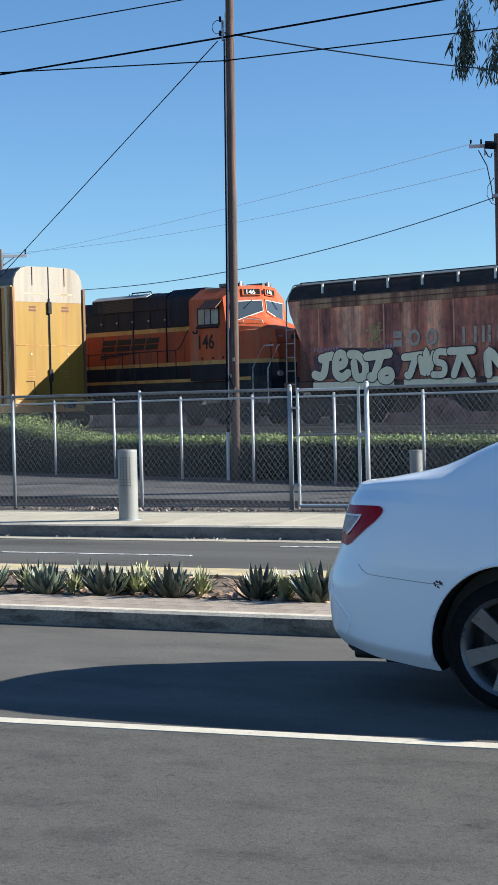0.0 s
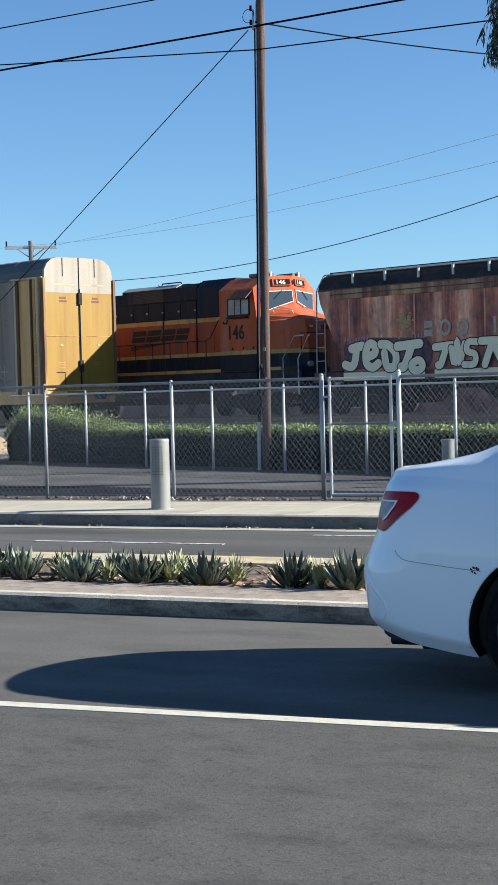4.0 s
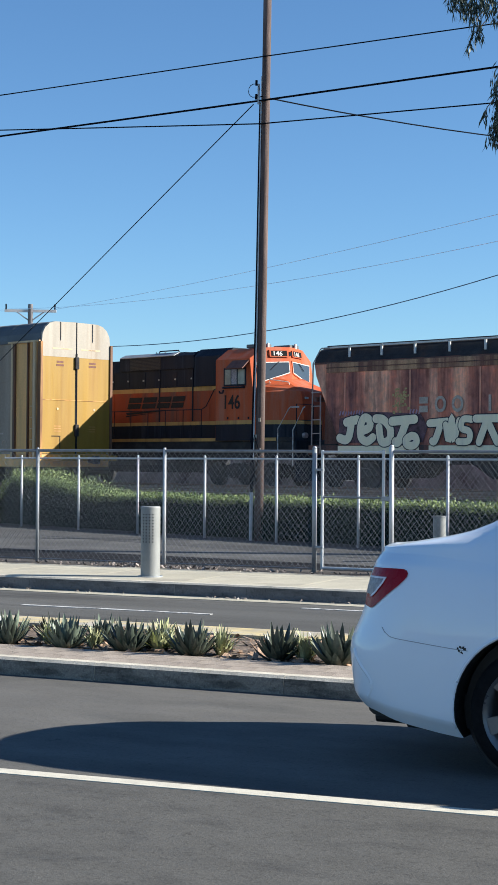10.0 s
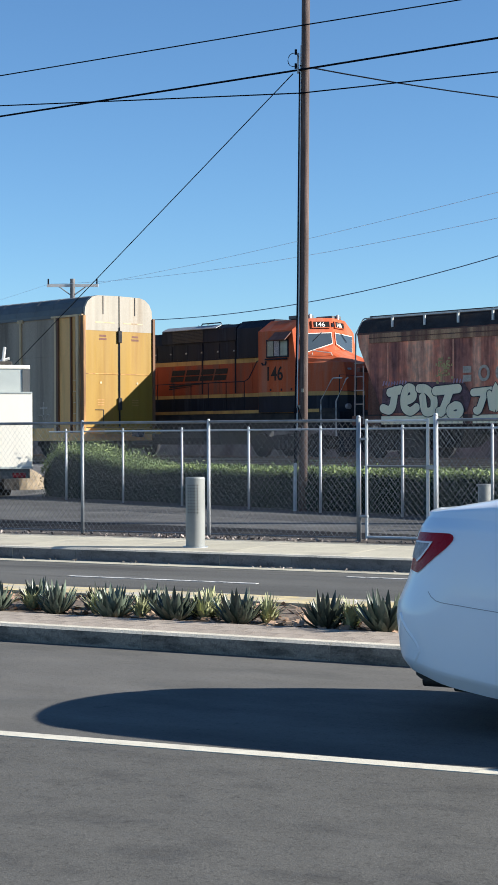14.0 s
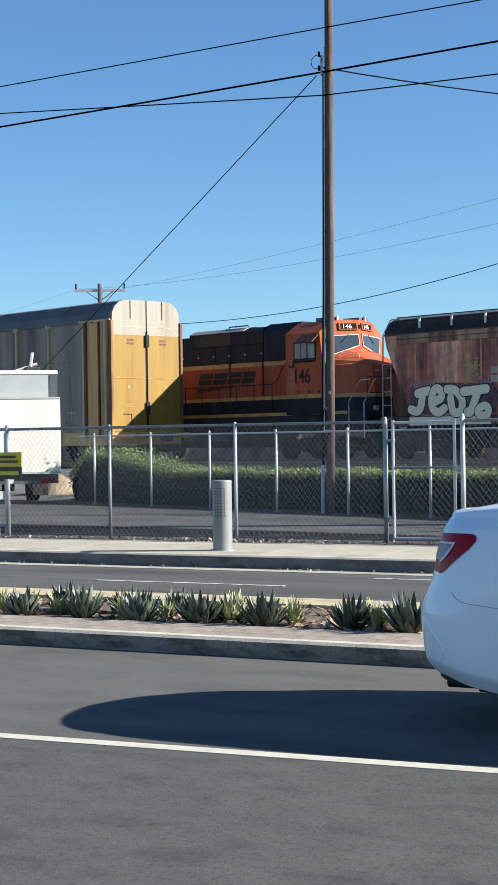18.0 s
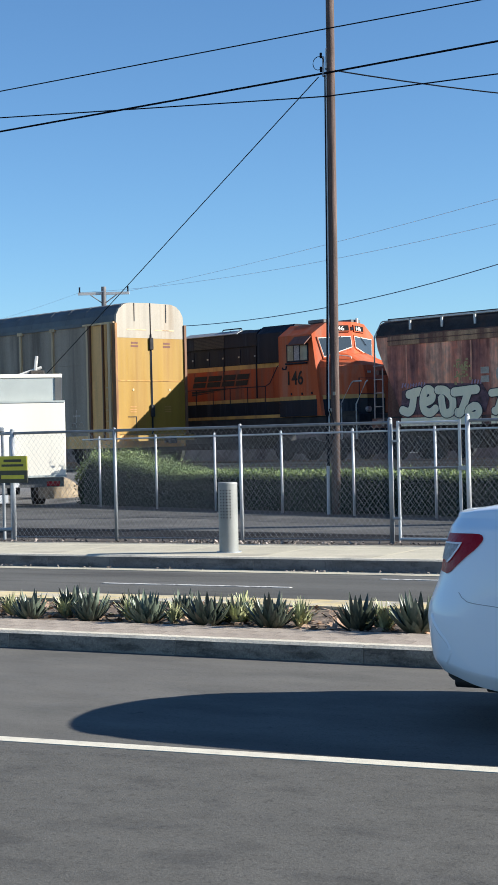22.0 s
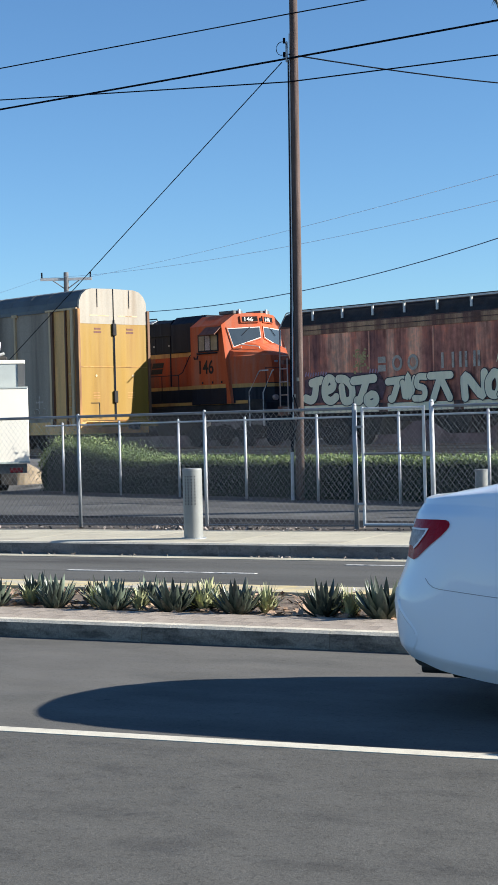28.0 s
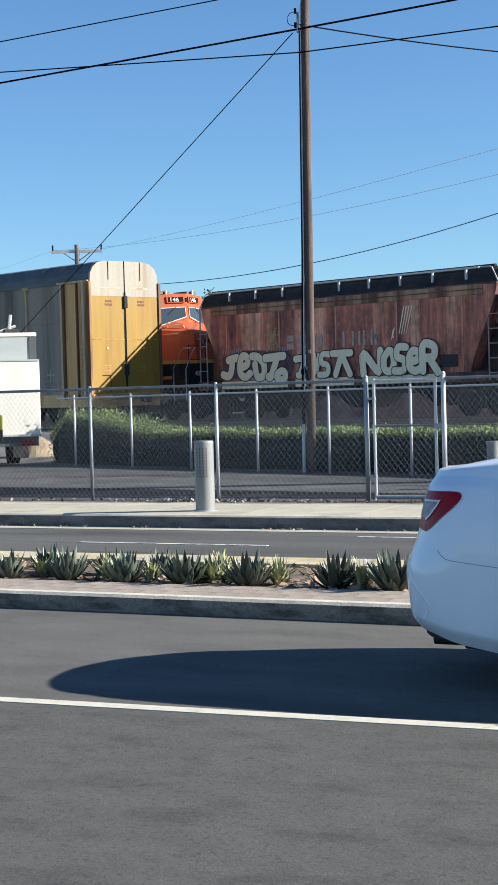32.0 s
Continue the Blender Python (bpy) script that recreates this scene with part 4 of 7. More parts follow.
part("cap", tubed([(0, 0, 0.69), (0, 0, 0.71)], 0.104, 24), "bollard", stub)


# ---- plants of the strip ----
def agave_mesh(seed, n, h):
    """A rosette of many narrow upright blades, folded along the middle, with dark tips."""
    rng = random.Random(seed)
    bm = bmesh.new()
    for k in range(n):
        f = k / n
        az = k * 2.399963 + rng.uniform(-0.25, 0.25)
        tilt = radians(10 + 58 * f ** 0.7 + rng.uniform(-7, 7))
        L = h * (1.0 - 0.12 * f) * rng.uniform(0.72, 1.1)
        w = 0.0205 * rng.uniform(0.8, 1.2)
        out = Vector((math.cos(az), math.sin(az), 0))
        side = Vector((-math.sin(az), math.cos(az), 0))
        rows = []
        for s in range(6):
            q = s / 5
            bend = tilt * (1.05 - 0.22 * q)
            c = out * (0.02 + L * q * math.sin(bend)) + Vector((0, 0, L * q * math.cos(bend)))
            nrm = out * math.cos(bend) - Vector((0, 0, math.sin(bend)))
            ww = w * (0.8 + 0.7 * q if q < 0.45 else 1.12 * (1 - ((q - 0.45) / 0.55) ** 1.8)) + 0.0008
            rows.append([bm.verts.new(c + side * ww), bm.verts.new(c + nrm * ww * 0.55), bm.verts.new(c - side * ww)])
        for a, b in zip(rows, rows[1:]):
            bm.faces.new((a[0], a[1], b[1], b[0]))
            bm.faces.new((a[1], a[2], b[2], b[1]))
    return finish(bm, "leaves", True)


def grass_mesh(seed, n, h):
    rng = random.Random(seed)
    bm = bmesh.new()
    for k in range(n):
        az, tilt = rng.uniform(0, math.tau), radians(rng.uniform(4, 62))
        L, w = h * rng.uniform(0.7, 1.1), 0.011
        out, side = Vector((math.cos(az), math.sin(az), 0)), Vector((-math.sin(az), math.cos(az), 0))
        prev = None
        for s in range(5):
            q = s / 4
            b = tilt * (0.6 + 0.6 * q)
            c = out * (0.03 * rng.random() + L * q * math.sin(b)) + Vector((0, 0, L * q * math.cos(b)))
            ww = w * (1 - q ** 2) + 0.001
            cur = [bm.verts.new(c + side * ww), bm.verts.new(c - side * ww)]
            if prev:
                bm.faces.new((prev[0], prev[1], cur[1], cur[0]))
            prev = cur
    return finish(bm, "blades", True)


AGAVES = [agave_mesh(20 + k, n, h) for k, (n, h) in enumerate(((46, 0.243), (50, 0.230), (44, 0.250)))]
GRASSES = [grass_mesh(40 + k, 80, h) for k, h in enumerate((0.195, 0.17))]


def plant(kind, x, y, size, turn):
    if kind == "a":
        ob = thing("agave", "blue-green spiky agave in dry soil", "agave", at=pose(x, y, 0.13, 0, 0, turn), group="agaves")
        part("leaves", AGAVES[int(turn) % 3], "agave", ob, at=Matrix.Scale(size, 4))
    else:
        ob = thing("yucca_tuft", "small yellow-green strappy yucca tuft in dry soil", "yucca", at=pose(x, y, 0.13, 0, 0, turn), group="yuccas")
        part("leaves", GRASSES[int(turn) % 2], "yucca", ob, at=Matrix.Scale(size, 4))
    return ob


for k, (kind, x, y, s) in enumerate((
        ("a", -8.36, 10.85, 0.95), ("a", -7.78, 10.82, 1.0), ("g", -7.55, 11.0, 1.1), ("a", -7.66, 11.25, 1.0), ("a", -7.36, 11.1, 1.05), ("a", -7.20, 10.82, 0.95), ("a", -7.05, 11.25, 0.9), ("g", -6.9, 10.95, 1.0),
        ("a", -6.65, 10.80, 1.12), ("g", -6.45, 10.88, 0.9), ("a", -6.60, 11.3, 0.95), ("a", -6.10, 10.80, 1.18), ("g", -5.92, 10.95, 1.15), ("g", -6.0, 11.2, 1.2), ("g", -5.78, 11.0, 1.0), ("a", -5.98, 11.02, 0.9),
        ("a", -5.55, 10.80, 1.15), ("g", -5.36, 10.92, 1.15), ("a", -4.84, 10.82, 1.14), ("g", -4.66, 10.88, 1.2), ("a", -4.36, 10.80, 1.34), ("g", -4.1, 10.95, 1.0), ("a", -3.6, 10.8, 1.1),
        ("g", -8.1, 11.0, 1.0), ("g", -8.7, 10.95, 1.0), ("a", -8.95, 10.85, 1.05), ("a", -9.5, 10.85, 1.0), ("g", -9.2, 11.0, 1.0), ("a", -10.0, 10.9, 1.0), ("a", -2.8, 10.9, 1.1), ("a", -1.8, 10.9, 1.0))):
    plant(kind, x, y, s, 17 + 37 * k)


# ---- railway vehicles: x along the rails, y across (the seen side is -y), z above the rail ----
def wheelset(root, x, r=0.46, mat="loco_under"):
    ob = part("wheelset", tubed([(x, -0.9, r), (x, 0.9, r)], 0.09, 10), mat, root)
    for s in (-1, 1):
        bm = disc(bmesh.new(), (x, r), r, s * 0.69, s * 0.82, 28)
        disc(bm, (x, r), r * 1.05, s * 0.66, s * 0.69, 28)
        part("wheel", bm, mat, ob)


def bogie(root, x, axles, mat="loco_under"):
    for a in axles:
        wheelset(root, x + a, 0.42, mat)
    lo, hi = min(axles), max(axles)
    for s in (-1, 1):
        out = [(x + lo - 0.35, 0.42), (x + lo - 0.2, 0.62), (x + lo + 0.45, 0.68), (x - 0.3, 0.8), (x + 0.3, 0.8), (x + hi - 0.45, 0.68), (x + hi + 0.2, 0.62), (x + hi + 0.35, 0.42),
               (x + hi - 0.3, 0.36), (x + 0.35, 0.26), (x - 0.35, 0.26), (x + lo + 0.3, 0.36)]
        part("side_frame", prismed(out, "y", s * 0.92, s * 1.05), mat, root)
        for k in range(3):
            part("spring", tubed([(x - 0.2 + k * 0.2, s * 1.08, 0.3), (x - 0.2 + k * 0.2, s * 1.08, 0.62)], 0.07, 8), mat, root)


def coupler(root, x, s):
    bm = boxed(min(x, x + s * 0.3), max(x, x + s * 0.3), -0.08, 0.08, 0.78, 0.98, bevel=0.01)
    box(bm, min(x + s * 0.26, x + s * 0.42), max(x + s * 0.26, x + s * 0.42), -0.16, 0.16, 0.74, 1.02, bevel=0.03)
    part("coupler", bm, "loco_under", root)


def mark_block(bm, x, z, w, h, lean, y):
    """A plain slanted block, standing for one mark of a brand."""
    prism(bm, [(x, z), (x + w, z), (x + w + lean * h, z + h), (x + lean * h, z + h)], "y", y, y - 0.006)


def loft(bm, rings):
    """A closed skin through rings of equally many points."""
    vs = [[bm.verts.new(p) for p in r] for r in rings]
    n = len(vs[0])
    for u, v in zip(vs, vs[1:]):
        for k in range(n):
            bm.faces.new((u[k], u[(k + 1) % n], v[(k + 1) % n], v[k]))
    bm.faces.new(vs[0][::-1])
    bm.faces.new(vs[-1])
    return bm


def locomotive():
    root = thing("locomotive", "orange and black diesel locomotive with yellow stripes", "locomotive")
    hw, hy = 1.58, 0.95                  # half widths of cab and hood
    part("underframe", boxed(-8.9, 8.5, -1.45, 1.45, 1.0, 1.58, bevel=0.03), "loco_under", root, "black underframe")
    for s in (-1, 1):
        part("sill_stripe", boxed(-8.9, 7.6, s * 1.452 - 0.006, s * 1.452 + 0.006, 1.585, 1.70), "loco_stripe", root, "yellow sill stripe")
        part("sill_edge", boxed(-8.9, 8.45, min(s * 1.40, s * 1.449), max(s * 1.40, s * 1.449), 1.57, 1.72), "loco_under", root)
    part("fuel_tank", prismed([(-1.3, 0.45), (1.3, 0.45), (1.42, 0.7), (1.42, 1.02), (-1.42, 1.02), (-1.42, 0.7)], "x", -2.6, 2.4), "loco_under", root, "black fuel tank")
    for x in (-5.4, 5.4):
        bogie(root, x, (-1.37, 1.37))
    coupler(root, 8.5, 1)
    coupler(root, -8.9, -1)
    # long hood in painted bands
    hood0, hood1 = -8.4, 4.75
    for name, z0, z1, mat, lab in (("lower_hood", 1.6, 2.2, "loco_dark", "dark lower hood"), ("stripe", 2.2, 2.33, "loco_stripe", "yellow stripe"), ("hood_side", 2.33, 3.46, "orange_dirty_shade", "orange hood side"),
                                   ("stripe", 3.46, 3.62, "loco_stripe", "yellow stripe"), ("upper_hood", 3.62, 4.30, "loco_dark", "dark upper hood")):
        part(name, boxed(hood0, hood1, -hy, hy, z0, z1), mat, root, lab)
    part("hood_roof", prismed([(-hy, 4.30), (hy, 4.30), (hy - 0.1, 4.74), (-hy + 0.1, 4.74)], "x", hood0, 3.0), "loco_dark", root)
    part("radiator_housing", prismed([(-hy - 0.05, 4.0), (hy + 0.05, 4.0), (hy + 0.05, 4.58), (hy - 0.2, 4.82), (-hy + 0.2, 4.82), (-hy - 0.05, 4.58)], "x", -7.6, -3.4), "loco_dark", root)
    grid = part("brake_grid_box", prismed([(-hy - 0.06, 4.31), (hy + 0.06, 4.31), (hy + 0.06, 4.80), (hy - 0.12, 4.92), (-hy + 0.12, 4.92), (-hy - 0.06, 4.80)], "x", -1.3, 2.92), "loco_dark", root, "sooty grey blower housing")
    gr = part("grille", boxed(-0.68, 1.09, -hy - 0.072, -hy - 0.058, 4.34, 4.80), "black_plastic", grid, "black louvred grille")
    for k in range(8):
        part("louvre", boxed(-0.66, 1.07, -hy - 0.082, -hy - 0.07, 4.37 + k * 0.054, 4.385 + k * 0.054), "loco_dark", gr)
    part("roof_plate", prismed([(-hy - 0.14, 4.80), (-hy + 0.15, 4.93), (-hy + 0.15, 4.955), (-hy - 0.14, 4.825)], "x", -1.2, 1.9), "steel_dull", grid, "pale worn roof plate")
    part("equipment_box", prismed([(-hy - 0.1, 3.64), (hy + 0.1, 3.64), (hy + 0.1, 4.72), (hy - 0.2, 5.0), (-hy + 0.2, 5.0), (-hy - 0.1, 4.72)], "x", 3.0, hood1), "loco_dark", root)
    for x in (-0.6, 0.2, 1.3, 2.3):
        part("exhaust_hatch", boxed(x, x + 0.45, -0.3, 0.3, 4.9, 5.0, bevel=0.03), "loco_dark", root)
    part("fan_rail", tubed([(0.7, -0.75, 4.93), (0.75, -0.75, 5.03), (1.8, -0.75, 5.03), (1.85, -0.75, 4.93)], 0.025, 6), "loco_dark", root)
    for k in range(14):
        x = -7.9 + k * 0.9
        part("hood_door", boxed(x, x + 0.84, -hy - 0.014, -hy, 2.38, 3.42), "orange_dirty_shade", root)
        ud = part("upper_door", boxed(x, x + 0.84, -hy - 0.014, -hy, 3.68, 4.22), "loco_dark", root)
        part("door_latch", boxed(x + 0.72, x + 0.80, -hy - 0.03, -hy - 0.012, 3.9, 3.96), "steel_dull", ud)
    for x in (0.98, 2.82):
        part("hood_joint", boxed(x - 0.025, x + 0.025, -hy - 0.03, -hy, 2.35, 4.3), "loco_dark", root)
    # plain marks in place of the brand on the hood
    for x, w in ((-0.86, 0.74), (-0.02, 0.76), (0.84, 0.70), (1.64, 0.66)):
        for dx, z, h in ((0.0, 2.86, 0.19), (0.078, 3.09, 0.20)):
            bm = bmesh.new()
            mark_block(bm, x + dx, z, w, h, 0.34, -hy - 0.032)
            part("brand_mark", bm, "mark_dark", root, "dark slanted brand mark drawn as a plain block")
    for line in ([(-0.95, 2.72), (1.9, 2.80), (1.6, 2.77), (-0.9, 2.62)], [(-0.95, 2.55), (0.9, 2.70), (-0.95, 2.60)]):
        part("brand_stroke", prismed(line, "y", -hy - 0.016, -hy - 0.022), "mark_dark", root, "dark painted stroke")
    # walkway, handrails
    part("walkway", boxed(-8.4, 8.3, -1.44, 1.44, 1.58, 1.62), "loco_under", root)
    for s in (-1, 1):
        for k in range(13):
            part("handrail_post", tubed([(-8.0 + k * 0.98, s * 1.4, 1.6), (-8.0 + k * 0.98, s * 1.4, 2.75)], 0.016, 6), "loco_dark", root)
        part("handrail", tubed([(-8.0, s * 1.4, 2.75), (3.75, s * 1.4, 2.75), (4.0, s * 1.4, 2.85), (4.45, s * 1.42, 3.45), (4.68, s * 1.44, 3.5)], 0.018, 6), "loco_dark", root)
    # cab: a front that comes to a shallow point, a chamfered roof
    face = lambda y, z: 7.05 - 0.30 * abs(y) - 0.15 * (z - 3.45)

    def plan(z, w, back):
        return [(4.7 + back, -w, z), (face(w, z), -w, z), (face(0, z), 0, z), (face(w, z), w, z), (4.7 + back, w, z)]
    cab = part("cab", loft(bmesh.new(), [plan(1.6, hw, 0), plan(3.45, hw, 0), plan(4.50, hw, 0), plan(4.90, 1.0, 0.05), plan(4.95, 0.5, 0.1)]), "orange", root, "orange cab with a wide nose")
    part("stripe", boxed(4.72, 6.58, -hw - 0.006, -hw + 0.01, 2.18, 2.32), "loco_stripe", root, "yellow stripe")
    part("lower_cab", boxed(4.71, 6.62, -hw - 0.008, -hw + 0.01, 1.595, 2.18), "loco_dark", root, "dark lower cab side")
    wf = part("window_frame", boxed(5.12, 6.25, -hw - 0.03, -hw + 0.01, 3.54, 4.19, bevel=0.012), "loco_dark", cab)
    for x0, x1, m in ((5.20, 5.50, "pane_pale"), (5.54, 5.80, "clear_lens"), (5.86, 6.20, "pane_pale")):
        part("pane", boxed(x0, x1, -hw - 0.036, -hw - 0.025, 3.60, 4.13), m, wf)
    part("sunshade", prismed([(-hw - 0.34, 4.12), (-hw, 4.42), (-hw, 4.45), (-hw - 0.36, 4.15)], "x", 5.55, 6.4), "visor_brown", cab, "brown folding sunshade")
    part("arm_rest", boxed(5.1, 6.2, -hw - 0.09, -hw, 3.46, 3.52, bevel=0.015), "loco_dark", cab)
    part("mirror", tubed([(5.0, -hw - 0.12, 3.36), (5.05, -hw - 0.12, 3.30), (5.18, -hw - 0.12, 3.30), (5.22, -hw - 0.12, 3.42)], 0.03, 6), "loco_dark", cab)
    for x in (5.3, 5.85, 6.35):
        part("step_light", boxed(x, x + 0.06, -hw - 0.02, -hw, 2.36, 2.44), "loco_dark", cab)

    def pane(name, outline, mat, lift, thick, parent):
        """A plate on the sloped front, outline in (y, z)."""
        bm = bmesh.new()
        u = [bm.verts.new((face(y, z) + lift, y, z)) for y, z in outline]
        v = [bm.verts.new((face(y, z) + lift - thick, y, z)) for y, z in outline]
        bm.faces.new(u), bm.faces.new(v[::-1])
        for i in range(len(u)):
            bm.faces.new((u[i], v[i], v[(i + 1) % len(u)], u[(i + 1) % len(u)]))
        return part(name, bm, mat, parent)
    for s in (-1, 1):
        grow = lambda y0, z0, y1, z1, y2, z2, y3, z3: [(s * y0, z0), (s * y1, z1), (s * y2, z2), (s * y3, z3)]
        pane("windshield_frame", grow(1.42, 4.40, 0.06, 4.47, 0.06, 3.99, 1.26, 3.62), "orange", 0.03, 0.05, cab)
        # white rim paints the glare around the panes
        pane("windshield_gasket", grow(1.38, 4.365, 0.09, 4.435, 0.09, 4.025, 1.225, 3.67), "rail_white", 0.035, 0.02, cab)
        ws = pane("windshield", grow(1.36, 4.34, 0.11, 4.41, 0.11, 4.05, 1.21, 3.70), "windshield", 0.04, 0.02, cab)
        part("wiper", tubed([(face(0.5, 4.40) + 0.06, s * 0.5, 4.42), (face(0.8, 4.1) + 0.05, s * 0.85, 4.12)], 0.012, 5), "loco_dark", ws)
        pane("number_board_frame", grow(0.84, 4.82, 0.10, 4.84, 0.10, 4.60, 0.84, 4.58), "orange", 0.06, 0.2, cab)
        pane("number_board", grow(0.78, 4.80, 0.16, 4.82, 0.16, 4.63, 0.78, 4.61), "black_matte", 0.066, 0.02, cab)
    part("headlight", tubed([(6.7, 0, 4.74), (6.90, 0, 4.70)], 0.07, 14), "loco_dark", cab)
    # nose: hipped top that falls to the front and to the sides
    ring = lambda z, t, k: [(6.45, -1.46, z), (6.95 - t * 0.5, -1.46 + k, z), (8.38 - t, -0.85 + k * 0.6, z), (8.38 - t, 0.85 - k * 0.6, z), (6.95 - t * 0.5, 1.46 - k, z), (6.45, 1.46, z)]
    top = [(6.45, -1.40, 3.62), (6.80, -1.34, 3.50), (7.98, -0.74, 3.40), (7.98, 0.74, 3.40), (6.80, 1.34, 3.50), (6.45, 1.40, 3.62)]
    crest = [(6.45, -0.80, 3.92), (6.72, -0.74, 3.88), (7.15, -0.52, 3.76), (7.15, 0.52, 3.76), (6.72, 0.74, 3.88), (6.45, 0.80, 3.92)]
    nose = part("nose", loft(bmesh.new(), [ring(2.31, 0.0, 0.0), ring(3.0, 0.10, 0.01), ring(3.32, 0.20, 0.05), top, crest]), "orange", root, "orange wide nose with cut corners")
    part("nose_lower", loft(bmesh.new(), [ring(1.6, -0.004, -0.004), ring(2.17, -0.004, -0.004)]), "loco_dark", nose, "dark lower nose")
    part("nose_stripe", loft(bmesh.new(), [ring(2.17, -0.008, -0.008), ring(2.314, -0.008, -0.008)]), "loco_stripe", nose, "yellow stripe")
    part("nose_door", boxed(8.24, 8.41, 0.05, 0.66, 1.65, 3.0, bevel=0.01), "orange", nose)
    part("grab_bar", tubed([(7.5, -0.66, 3.52), (7.5, -0.72, 3.66), (6.9, -1.08, 3.76), (6.9, -1.05, 3.62)], 0.018, 6), "rail_white", nose)
    part("class_light", boxed(8.16, 8.30, -0.70, -0.55, 3.05, 3.12, bevel=0.008), "steel_dull", nose)
    for s in (-1, 1):
        part("ditch_light", tubed([(8.34, s * 0.82, 1.78), (8.46, s * 0.82, 1.78)], 0.1, 14), "clear_lens", root, "round ditch light")
    part("end_plate", boxed(8.46, 8.54, -1.42, 1.42, 0.75, 1.62, bevel=0.02), "loco_dark", root)
    part("pilot_plow", prismed([(8.46, 0.2), (8.76, 0.2), (8.6, 0.75), (8.46, 0.75)], "y", -1.35, 1.35), "loco_dark", root)
    for s in (-1, 1):
        part("grab_rail", tubed([(7.70, s * 1.46, 0.75), (7.70, s * 1.46, 2.0), (8.22, s * 1.46, 2.70), (8.30, s * 1.46, 2.74), (8.68, s * 1.44, 2.74)], 0.024, 8), "rail_pale", root, "pale grab rail")
        part("grab_rail", tubed([(8.42, s * 1.46, 0.75), (8.42, s * 1.46, 1.95), (8.90, s * 1.46, 2.70), (8.93, s * 1.4, 2.75)], 0.024, 8), "rail_pale", root, "pale grab rail")
        for k in range(4):
            part("step", boxed(7.8, 8.4, s * 1.36 - 0.1, s * 1.36 + 0.1, 0.4 + k * 0.3, 0.43 + k * 0.3), "loco_under", root)
        part("end_rail", tubed([(8.48, s * 1.35, 1.6), (8.48, s * 1.35, 2.85), (8.48, s * 0.5, 2.85), (8.48, s * 0.5, 1.6)], 0.02, 6), "loco_dark", root)
        part("end_rail_bar", tubed([(8.48, s * 1.35, 2.3), (8.48, s * 0.5, 2.3)], 0.016, 6), "loco_dark", root)
    for x, y in ((6.05, -0.6), (6.35, 0.5)):
        bx = part("antenna_box", boxed(x - 0.55, x + 0.25, y - 0.25, y + 0.25, 4.93, 5.06, bevel=0.02), "rack_roof", root, "flat grey roof box")
        part("roof_beacon", tubed([(x + 0.30, y, 4.92), (x + 0.30, y, 5.02), (x + 0.30, y, 5.10)], 0.05, 8), "rail_white", bx, "pale beacon")
    part("horn", tubed([(5.3, -0.2, 5.0), (5.6, -0.2, 5.02)], 0.05, 8), "steel_dull", root)
    # numbers
    left = Matrix.Translation((face(0.74, 4.64) + 0.072, -0.74, 4.635)) @ pose(0, 0, 0, 81.5, 0, 90 - 16.7)
    right = Matrix.Translation((face(0.2, 4.64) + 0.072, 0.2, 4.635)) @ pose(0, 0, 0, 81.5, 0, 90 + 16.7)
    for txt, size, m, mt in (("146", 0.70, pose(5.06, -hw - 0.012, 2.74, 90), "mark_dark"), ("146", 0.22, left, "rail_white"), ("146", 0.22, right, "rail_white")):
        cu = bpy.data.curves.new("number", "FONT")
        cu.body, cu.size, cu.extrude, cu.offset = txt, size, 0.004, 0.012 * size
        cu.materials.append(M[mt])
        ob = new("number", cu)
        ob.parent, ob.matrix_basis = root, m @ Matrix.Diagonal((0.86 if size > 0.5 else 1.25, 1, 1, 1))
    return root


